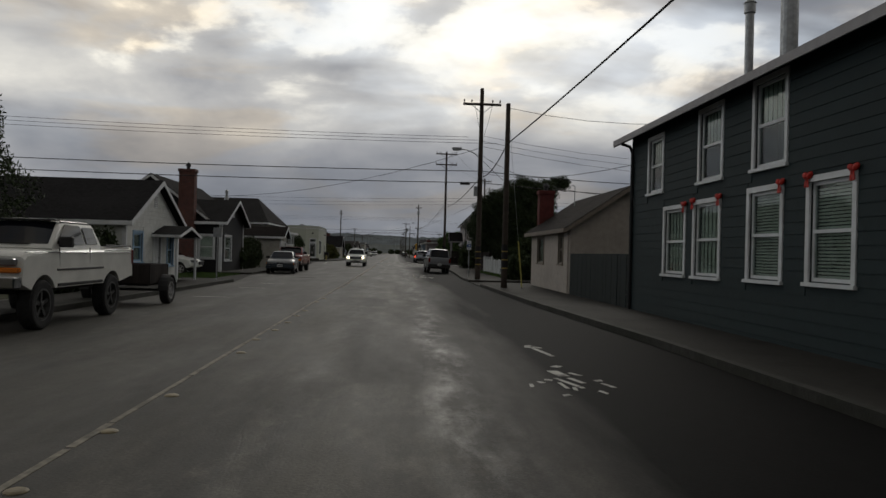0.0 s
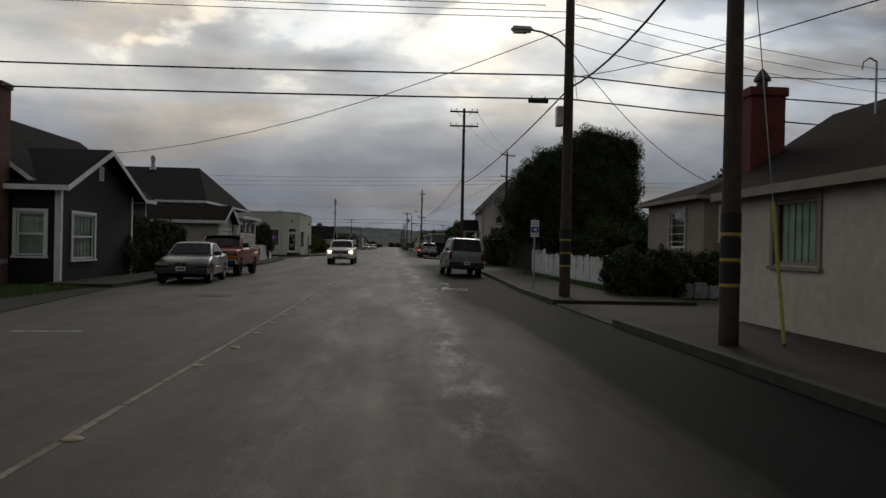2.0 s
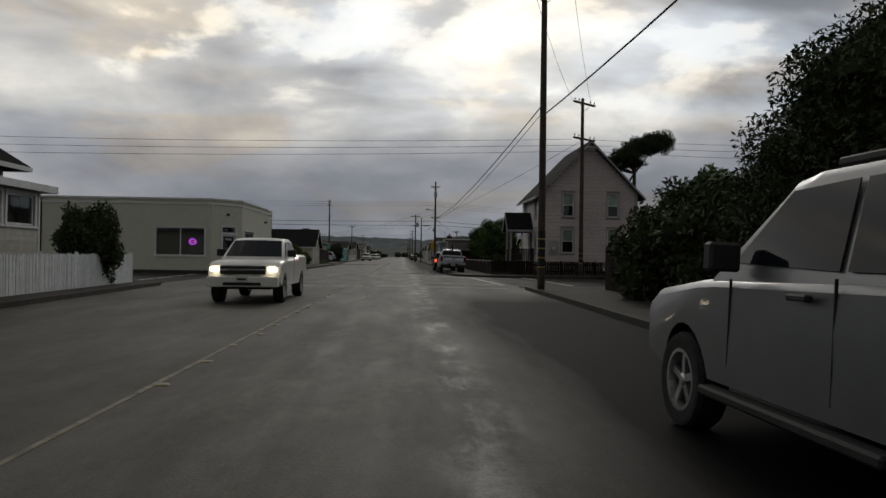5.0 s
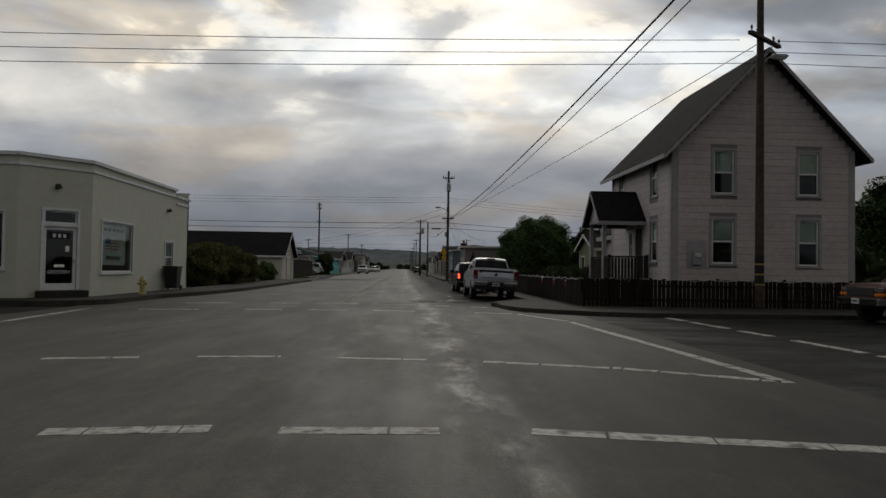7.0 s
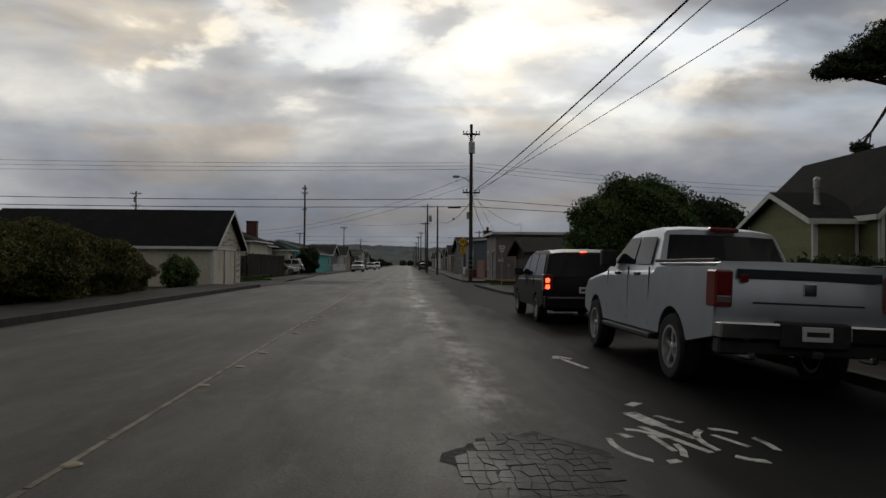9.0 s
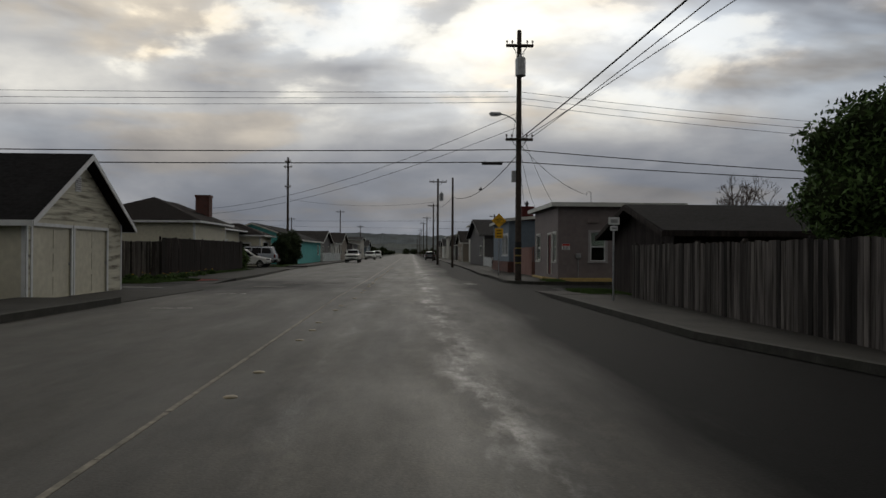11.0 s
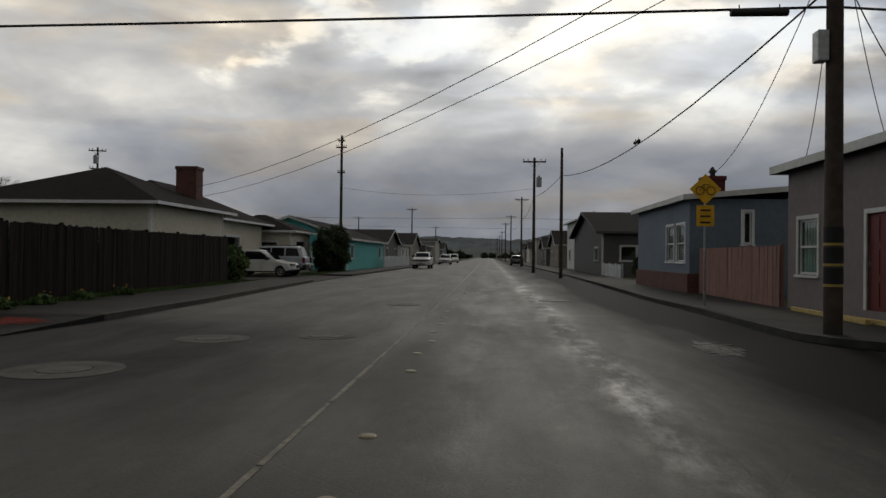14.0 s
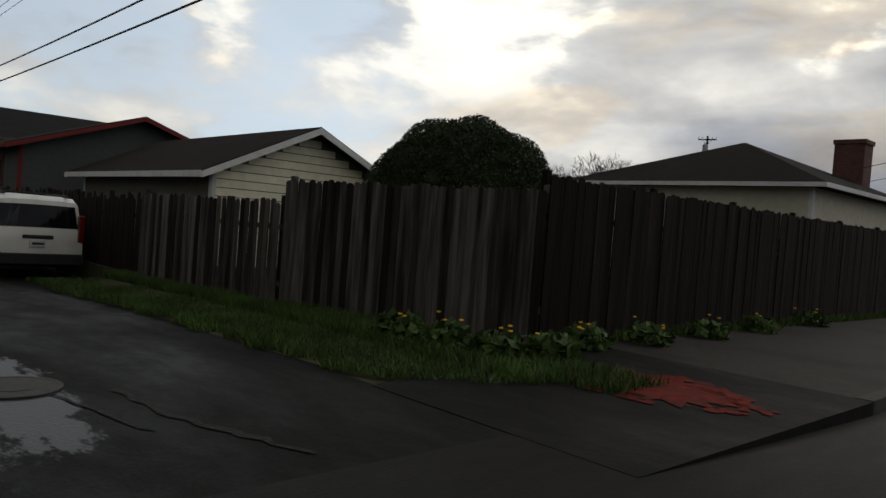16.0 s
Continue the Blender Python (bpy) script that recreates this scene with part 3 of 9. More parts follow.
def ground_sheet():
    """one sheet to the horizon, sunk where the falling lane lies"""
    xs = [-2500, -80, -60, -40] + [-26 + i for i in range(14)] + [2500]
    ys = [-600, 145.4, 152.3, 3000]
    bm = bmesh.new()
    grid = [[bm.verts.new((x, y, -0.03)) for y in ys] for x in xs]
    for i in range(len(xs) - 1):
        for j in range(3):
            if not (j == 1 and -80 <= xs[i] < -12.5 and xs[i] != -13):
                bm.faces.new((grid[i][j], grid[i + 1][j], grid[i + 1][j + 1], grid[i][j + 1]))
    # floor and sides of the sunk strip
    inner = [[bm.verts.new((x, y, -0.06 + lane_level(x))) for y in (145.4, 152.3)] for x in xs if -80 <= x <= -13]
    outer = [g for g, x in zip(grid, xs) if -80 <= x <= -13]
    for (a, b), (ga, gb) in zip(zip(inner, inner[1:]), zip(outer, outer[1:])):
        bm.faces.new((a[0], b[0], b[1], a[1]))
        bm.faces.new((a[0], b[0], gb[1], ga[1]))
        bm.faces.new((a[1], b[1], gb[2], ga[2]))
    return tagged(part("ground", bm, M_EARTH), "dark damp earth and turf reaching the horizon", "ground", "", "structure")


ground_sheet()
ROAD_L, ROAD_R = -10.0, 5.7
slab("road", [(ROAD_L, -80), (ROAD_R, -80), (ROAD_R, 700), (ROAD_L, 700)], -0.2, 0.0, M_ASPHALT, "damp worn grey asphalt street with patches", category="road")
slab("side_road", [(ROAD_R, 79.0), (90, 79.0), (90, 94.3), (ROAD_R, 94.3)], -0.2, -0.004, M_ASPHALT_SIDE, "dark wet asphalt side street", category="road")
slab("side_road", [(-90, 79.0), (ROAD_L, 79.0), (ROAD_L, 94.3), (-90, 94.3)], -0.2, -0.004, M_ASPHALT_SIDE, "dark wet asphalt side street", category="road")
def falling_lane():
    bm = bmesh.new()
    xs = [ROAD_L, -13.0] + [-14.0 - i for i in range(8)] + [-21.85, -21.86] + [-23.0 - i for i in range(4)] + [-40.0, -80.0]
    rows = []
    for x in xs:
        n = 150.75 if x > -21.855 else 152.3
        rows.append([bm.verts.new((x, y, z + lane_level(x))) for y, z in ((145.4, -0.004), (n, -0.004), (n, -0.5), (145.4, -0.5))])
    for a, b in zip(rows, rows[1:]):
        for k in range(4):
            m = (k + 1) % 4
            bm.faces.new((a[k], a[m], b[m], b[k]))
    bm.faces.new(rows[0]); bm.faces.new(rows[-1][::-1])
    fixed(bm)
    return tagged(part("side_road", bm, M_LANE), "dark wet asphalt lane beside a wooden fence", "road", "", "structure")


falling_lane()
slab("side_road", [(ROAD_R, 145.5), (60, 145.5), (60, 151.0), (ROAD_R, 151.0)], -0.2, -0.004, M_ASPHALT_SIDE, "dark asphalt lane", category="road")


def pavement(kerb, back, label, kerb_mat=None, z=0.12):
    """kerb: (x, y) rows along the road edge; back: (x, y) rows of the far edge in the other direction. The walk and its kerbstone are separate slabs."""
    k = [Vector((*p, 0)) for p in kerb]
    inner = []
    for i, p in enumerate(k):
        d = (k[min(i + 1, len(k) - 1)] - k[max(i - 1, 0)]).normalized()
        side = Vector((-d.y, d.x, 0))
        c = Vector((back[0][0], back[0][1], 0)) - p
        if side.dot(c) < 0:
            side = -side
        inner.append(p + side * 0.16)
    w = slab("pavement", [(p.x, p.y) for p in inner] + list(back), -0.2, z, M_CONCRETE, label, category="pavement")
    bm = bmesh.new()
    for i in range(len(k) - 1):
        a, b, c, d = k[i], k[i + 1], inner[i + 1], inner[i]
        lo = [bm.verts.new((p.x, p.y, -0.15)) for p in (a, b, c, d)]
        lean = 0.03
        hi = [bm.verts.new((p.x + (q.x - p.x) * lean, p.y + (q.y - p.y) * lean, z + 0.012)) for p, q in ((a, d), (b, c), (c, b), (d, a))]
        bm.faces.new(hi)
        for m in range(4):
            n = (m + 1) % 4
            bm.faces.new((lo[m], lo[n], hi[n], hi[m]))
    fixed(bm)
    tagged(part("kerb", bm, kerb_mat or M_KERB), "weathered concrete kerb, mossy and chipped", "kerb", "", "structure")
    return w


# right side, from behind the start
pavement([(5.2, -60), (5.0, 4), (4.6, 14), (4.45, 26.2)], [(7.6, 26.2), (7.6, -60)], "damp concrete pavement along the dark building")
slab("driveway", [(4.45, 26.2), (4.45, 31.2), (9.5, 31.2), (9.5, 26.2)], -0.2, 0.03, M_CONCRETE, "cracked concrete driveway apron", category="driveway")
pavement([(4.4, 31.2), (4.38, 36), (4.6, 41.4), (4.95, 50), (5.4, 68), (5.48, 74.4)] + arc(7.3, 75.5, 1.82, 180, 90)[1:] + [(40, 77.32)], [(40, 74.5), (9.6, 74.5), (8.6, 70), (8.2, 31.2)], "concrete pavement in front of a white picket fence")
pavement([(40, 92.9), (7.6, 92.95), (6.1, 93.4), (4.95, 94.2), (4.2, 95.05), (3.9, 95.95), (3.72, 97.1), (3.75, 98.3), (4.08, 99.4), (4.6, 100.5), (5.15, 101.6), (5.5, 102.5), (5.6, 126), (4.7, 130), (4.42, 141.2)], [(6.9, 141.2), (6.6, 127), (6.7, 97), (40, 97)], "damp concrete pavement along low wooden fence")
slab("driveway", [(5.7, 145.0), (5.7, 145.5), (12.0, 145.5), (12.0, 145.0)], -0.2, 0.01, M_CONCRETE, "concrete lane mouth", category="driveway")
pavement([(30, 151.2)] + arc(6.6, 153.4, 2.2, 270, 180) + [(4.45, 165), (4.7, 187), (4.9, 330), (4.9, 600)], [(7.4, 600), (7.4, 151.9), (30, 151.9)], "concrete pavement past small houses")
bm = bmesh.new()
top = [bm.verts.new(p) for p in ((4.42, 141.2, 0.13), (6.9, 141.2, 0.13), (7.1, 145.6, 0.006), (4.6, 145.4, 0.004))]
low = [bm.verts.new((v.co.x, v.co.y, -0.15)) for v in top]
bm.faces.new(top)
for i in range(4):
    bm.faces.new((top[i], top[(i + 1) % 4], low[(i + 1) % 4], low[i]))
tagged(part("kerb_ramp", fixed(bm), M_CONCRETE), "sloping concrete ramp down to the lane", "pavement", "", "structure")
# left side
pavement([(-7.4, -60), (-7.1, 10), (-6.9, 25.0)], [(-9.0, 25.0), (-9.0, -60)], "concrete pavement behind a parked pickup")
slab("driveway", [(-6.9, 25.0), (-9.0, 25.0), (-12.5, 34.8), (-10.2, 34.8), (-8.0, 34.8)], -0.2, 0.02, M_CONCRETE, "cracked concrete driveway", category="driveway")
pavement([(-8.0, 34.8), (-8.3, 52.0)], [(-10.0, 52.0), (-10.0, 34.8)], "concrete pavement beside parked cars")
slab("driveway", [(-8.3, 52.0), (-9.0, 52.0), (-9.0, 56.5), (-8.4, 56.5)], -0.2, 0.02, M_CONCRETE, "concrete garage apron", category="driveway")
pavement([(-8.4, 56.5), (-8.6, 64), (-9.2, 74)] + arc(-11.6, 75.6, 2.4, 0, 90)[1:] + [(-40, 78.0)], [(-40, 75.5), (-12.5, 75.5), (-10.15, 72), (-10.15, 56.5)], "concrete pavement along a white fence")
pavement([(-40, 94.6), (-13.0, 94.6)] + arc(-11.8, 97.0, 2.4, 270, 360)[1:] + [(-9.3, 101), (-8.6, 105), (-8.15, 111), (-8.2, 134), (-8.1, 138.2)], [(-10.9, 138.2), (-10.9, 98.4), (-12.6, 96.5), (-40, 96.5)], "wide concrete pavement round the corner shop", z=0.16)
slab("driveway", [(-8.2, 138.2), (-10.9, 138.2), (-10.9, 145.4), (-7.9, 145.4)], -0.2, 0.02, M_CONCRETE, "concrete garage apron", category="driveway")
pavement([(-8.8, 154.2), (-8.9, 160), (-9.5, 170), (-9.8, 176)], [(-12.1, 176), (-12.1, 154.2)], "concrete pavement beside a dark wooden fence")
slab("driveway", [(-9.8, 176), (-16.0, 176), (-16.0, 187), (-9.9, 187)], -0.2, 0.02, M_CONCRETE, "concrete driveway", category="driveway")
pavement([(-9.9, 187), (-10.0, 230), (-9.6, 330), (-9.6, 600)], [(-12.0, 600), (-12.0, 187)], "concrete pavement towards distant houses")


# ---- houses ----
def wall_frame(side, x0, x1, y0, y1):
    if side == "S":
        return Matrix(((1, 0, 0, x0), (0, 1, 0, y0), (0, 0, 1, 0), (0, 0, 0, 1)))
    if side == "N":
        return Matrix(((1, 0, 0, x0), (0, -1, 0, y1), (0, 0, 1, 0), (0, 0, 0, 1)))
    if side == "W":
        return Matrix(((0, 1, 0, x0), (1, 0, 0, y0), (0, 0, 1, 0), (0, 0, 0, 1)))
    return Matrix(((0, -1, 0, x1), (1, 0, 0, y0), (0, 0, 1, 0), (0, 0, 0, 1)))


def solid_cells(length, z0, z1, holes):
    """rectangles (u0, u1, z0, z1) that fill a wall round its openings"""
    cuts = sorted({0.0, length, *[min(max(h[k], 0), length) for h in holes for k in (0, 1)]})
    out = []
    for a, b in zip(cuts, cuts[1:]):
        if b - a < 1e-5:
            continue
        inside = sorted((h[2], h[3]) for h in holes if h[0] < (a + b) / 2 < h[1])
        z = z0
        for lo, hi in inside:
            if lo - z > 1e-4:
                out.append((a, b, z, lo))
            z = max(z, hi)
        if z1 - z > 1e-4:
            out.append((a, b, z, z1))
    return out


def fit_window(parent, M, u0, u1, z0, z1, trim, style, tw=0.1, sill=True):
    """casing, two sashes, panes and what hangs behind them"""
    bm = bmesh.new()
    p = -0.035
    for r in ((u0 - tw, u0, p, 0.02, z0 - 0.02, z1 + tw), (u1, u1 + tw, p, 0.02, z0 - 0.02, z1 + tw), (u0, u1, p, 0.02, z1, z1 + tw)):
        box(bm, *r, m=M)
    if sill:
        box(bm, u0 - tw - 0.03, u1 + tw + 0.03, p - 0.04, 0.03, z0 - 0.08, z0 - 0.02, m=M)
    win = part("window", fixed(bm), trim, parent)
    bm = bmesh.new()
    s, mid = 0.058, (z0 + z1) / 2
    if "fixed" in style:
        rows = ((u0, u0 + s, z0 - 0.02, z1), (u1 - s, u1, z0 - 0.02, z1), (u0 + s, u1 - s, z1 - s, z1), (u0 + s, u1 - s, z0 - 0.02, z0 + s))
    else:
        rows = ((u0, u0 + s, z0 - 0.02, z1), (u1 - s, u1, z0 - 0.02, z1), (u0 + s, u1 - s, z1 - s, z1), (u0 + s, u1 - s, z0 - 0.02, z0 + s), (u0 + s, u1 - s, mid - s / 2, mid + s / 2))
    for a, b, c, d in rows:
        box(bm, a, b, 0.03, 0.08, c, d, m=M)
    part("sash", fixed(bm), M_WHITE if trim is M_GREYTRIM else trim, win)
    panes = ((z0 + s, z1 - s),) if "fixed" in style else ((z0 + s, mid - s / 2), (mid + s / 2, z1 - s))
    for c, d in panes:
        bm = bmesh.new()
        box(bm, u0 + s, u1 - s, 0.052, 0.058, c, d, m=M)
        pane = part("pane", fixed(bm), M_GLASS, win)
        pane.visible_shadow = False
    if "blind" in style:
        bm = bmesh.new()
        z = z0 + 0.06
        while z < z1 - 0.05:
            box(bm, u0 + 0.05, u1 - 0.05, 0.10, 0.125, z, z + 0.036, m=M)
            z += 0.055
        part("blind", fixed(bm), M_BLIND, win, "pale slatted blind")
    if "curtain" in style:
        bm = bmesh.new()
        n = 12
        for i in range(n):
            a, b = u0 + 0.04 + (u1 - u0 - 0.08) * i / n, u0 + 0.04 + (u1 - u0 - 0.08) * (i + 1) / n
            dd = 0.10 + 0.025 * (i % 2)
            box(bm, a, b, dd, dd + 0.012, z0 if "half" not in style else mid, z1, m=M)
        part("curtain", fixed(bm), M_CURTAIN, win, "pale gathered curtain")
    # sheet behind the panes: the room's dimness put into its colour
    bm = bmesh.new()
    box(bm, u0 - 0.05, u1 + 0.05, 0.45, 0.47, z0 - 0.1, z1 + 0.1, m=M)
    part("inner_shade", fixed(bm), M_DARKROOM, win, "dark sheet standing in for an unlit room")
    return win


def fit_door(parent, M, u0, u1, z0, z1, trim, leaf, glazed=False, garage=False):
    bm = bmesh.new()
    tw, p = 0.1, -0.035
    for r in ((u0 - tw, u0, p, 0.02, z0, z1 + tw), (u1, u1 + tw, p, 0.02, z0, z1 + tw), (u0, u1, p, 0.02, z1, z1 + tw)):
        box(bm, *r, m=M)
    frame_ob = part("door", fixed(bm), trim, parent)
    bm = bmesh.new()
    if glazed:
        for r in ((u0, u0 + 0.11, z0, z1), (u1 - 0.11, u1, z0, z1), (u0 + 0.11, u1 - 0.11, z0, z0 + 0.22), (u0 + 0.11, u1 - 0.11, z1 - 0.12, z1)):
            box(bm, r[0], r[1], 0.04, 0.085, r[2], r[3], m=M)
        part("leaf", fixed(bm), leaf, frame_ob)
        bm = bmesh.new()
        box(bm, u0 + 0.11, u1 - 0.11, 0.058, 0.066, z0 + 0.22, z1 - 0.12, m=M)
        part("pane", fixed(bm), M_GLASS, frame_ob).visible_shadow = False
    else:
        box(bm, u0, u1, 0.05, 0.09, z0, z1, m=M)
        n, k = (4, 4) if garage else (2, 3)
        for i in range(n):
            for j in range(k):
                a = u0 + (u1 - u0) * (i + 0.12) / n
                b = u0 + (u1 - u0) * (i + 0.88) / n
                c = z0 + (z1 - z0) * (j + 0.12) / k
                d = z0 + (z1 - z0) * (j + 0.88) / k
                box(bm, a, b, 0.035, 0.05, c, d, m=M)
        part("leaf", fixed(bm), leaf, frame_ob)
    bm = bmesh.new()
    hu = (u0 + u1) / 2 if garage else u1 - 0.09
    hz = z0 + 0.35 if garage else z0 + 1.0
    a, b = M @ Vector((hu, 0.0, hz - 0.05)), M @ Vector((hu, 0.0, hz + 0.05))
    tube(bm, a, b, 0.018, n=8)
    part("handle", fixed(bm), M_STEEL, frame_ob)
    return frame_ob


def shared_plank(name, course, mat, fill=0.97):
    bm = bmesh.new()
    prism(bm, [(0, 0), (0, course * fill), (1, course * fill), (1, 0)], 1.0)
    for v in bm.verts:
        x, y, z = v.co
        out = 0.019 if z < course * 0.5 else 0.008
        v.co = (x, 0.0 if y > 0.5 else -out, z)
    fixed(bm)
    me = bpy.data.meshes.new(name)
    bm.to_mesh(me)
    bm.free()
    me.materials.append(mat)
    return me


def lay_planks(wall, M, length, z0, z1, holes, mesh, course, margin=0.11, gable=None):
    """clapboards in courses, cut round the openings; gable: (ridge height above z1)"""
    z = z0
    top = z1 + (gable or 0)
    while z < top - course * 0.6:
        a0, b0 = 0.0, length
        if z + course > z1 and gable:
            k = max(0.0, (z + course - z1) / gable)
            a0, b0 = length / 2 * k, length - length / 2 * k
            if b0 - a0 < 0.25:
                break
        spans = [(a0, b0)]
        for h in holes:
            if h[2] - margin < z + course * 0.9 and h[3] + margin > z + course * 0.1:
                nxt = []
                for a, b in spans:
                    lo, hi = h[0] - margin, h[1] + margin
                    if hi <= a or lo >= b:
                        nxt.append((a, b))
                    else:
                        if lo - a > 0.05:
                            nxt.append((a, lo))
                        if b - hi > 0.05:
                            nxt.append((hi, b))
                spans = nxt
        for a, b in spans:
            ob = new("plank", mesh)
            ob.parent = wall
            ob.matrix_basis = M @ Matrix.Translation((a, 0, z)) @ Matrix.Diagonal((b - a, 1, 1, 1))
        z += course


def gable_roof(parent, x0, x1, y0, y1, ze, zr, axis, mat, trim, ov=0.4, th=0.14, ridge=None):
    """axis: the ridge runs along x or y"""
    if axis == "y":
        M = Matrix.Identity(4)
        a0, a1, b0, b1 = x0, x1, y0, y1
    else:
        M = Matrix(((0, 1, 0, 0), (1, 0, 0, 0), (0, 0, 1, 0), (0, 0, 0, 1)))
        a0, a1, b0, b1 = y0, y1, x0, x1
    mid = (a0 + a1) / 2 if ridge is None else ridge
    sl, sr = (zr - ze) / (mid - a0), (zr - ze) / (a1 - mid)
    l, r = (a0 - ov, ze - sl * ov), (a1 + ov, ze - sr * ov)

    def chevron(lift, t):
        return [(l[0], l[1] + lift), (mid, zr + lift), (r[0], r[1] + lift), (r[0], r[1] + lift + t), (mid, zr + lift + t * 1.1), (l[0], l[1] + lift + t)]
    bm = bmesh.new()
    prism(bm, chevron(0.0, th), b1 - b0 + 2 * ov, M @ Matrix.Translation((0, b0 - ov, 0)))
    roof = part("roof", fixed(bm), mat, parent)
    for yy in (b0 - ov - 0.035, b1 + ov):
        bm = bmesh.new()
        prism(bm, chevron(-0.05, th + 0.02), 0.034, M @ Matrix.Translation((0, yy, 0)))
        part("bargeboard", fixed(bm), trim, roof)
    for e, s in ((l, -1), (r, 1)):
        bm = bmesh.new()
        box(bm, e[0] + (-0.035 if s < 0 else 0.001), e[0] + (-0.001 if s < 0 else 0.035), b0 - ov, b1 + ov, e[1] - 0.03, e[1] + th - 0.01, m=M)
        part("fascia", fixed(bm), trim, roof)
    return roof


def hip_roof(parent, x0, x1, y0, y1, ze, zr, mat, trim, ov=0.45, inset=None, th=0.14):
    X0, X1, Y0, Y1 = x0 - ov, x1 + ov, y0 - ov, y1 + ov
    w, d = X1 - X0, Y1 - Y0
    k = inset if inset is not None else min(w, d) / 2
    if d >= w:
        r = [((X0 + X1) / 2, Y0 + k), ((X0 + X1) / 2, Y1 - k)]
    else:
        r = [(X0 + k, (Y0 + Y1) / 2), (X1 - k, (Y0 + Y1) / 2)]
    bm = bmesh.new()
    lo = [bm.verts.new((x, y, ze)) for x, y in ((X0, Y0), (X1, Y0), (X1, Y1), (X0, Y1))]
    hi = [bm.verts.new((x, y, ze + th)) for x, y in ((X0, Y0), (X1, Y0), (X1, Y1), (X0, Y1))]
    t = [bm.verts.new((x, y, zr)) for x, y in r]
    bm.faces.new(lo[::-1])
    for i in range(4):
        j = (i + 1) % 4
        bm.faces.new((lo[i], lo[j], hi[j], hi[i]))
    if d >= w:
        for f in ((hi[0], hi[1], t[0]), (hi[1], hi[2], t[1], t[0]), (hi[2], hi[3], t[1]), (hi[3], hi[0], t[0], t[1])):
            bm.faces.new(f)
    else:
        for f in ((hi[0], hi[1], t[1], t[0]), (hi[1], hi[2], t[1]), (hi[2], hi[3], t[0], t[1]), (hi[3], hi[0], t[0])):
            bm.faces.new(f)
    roof = part("roof", fixed(bm), mat, parent)
    for r4 in ((X0 - 0.04, X1 + 0.04, Y0 - 0.04, Y0 - 0.002), (X0 - 0.04, X1 + 0.04, Y1 + 0.002, Y1 + 0.04), (X0 - 0.04, X0 - 0.002, Y0, Y1), (X1 + 0.002, X1 + 0.04, Y0, Y1)):
        bm = bmesh.new()
        box(bm, *r4, ze - 0.02, ze + th - 0.02)
        part("gutter", fixed(bm), trim, roof)
    return roof


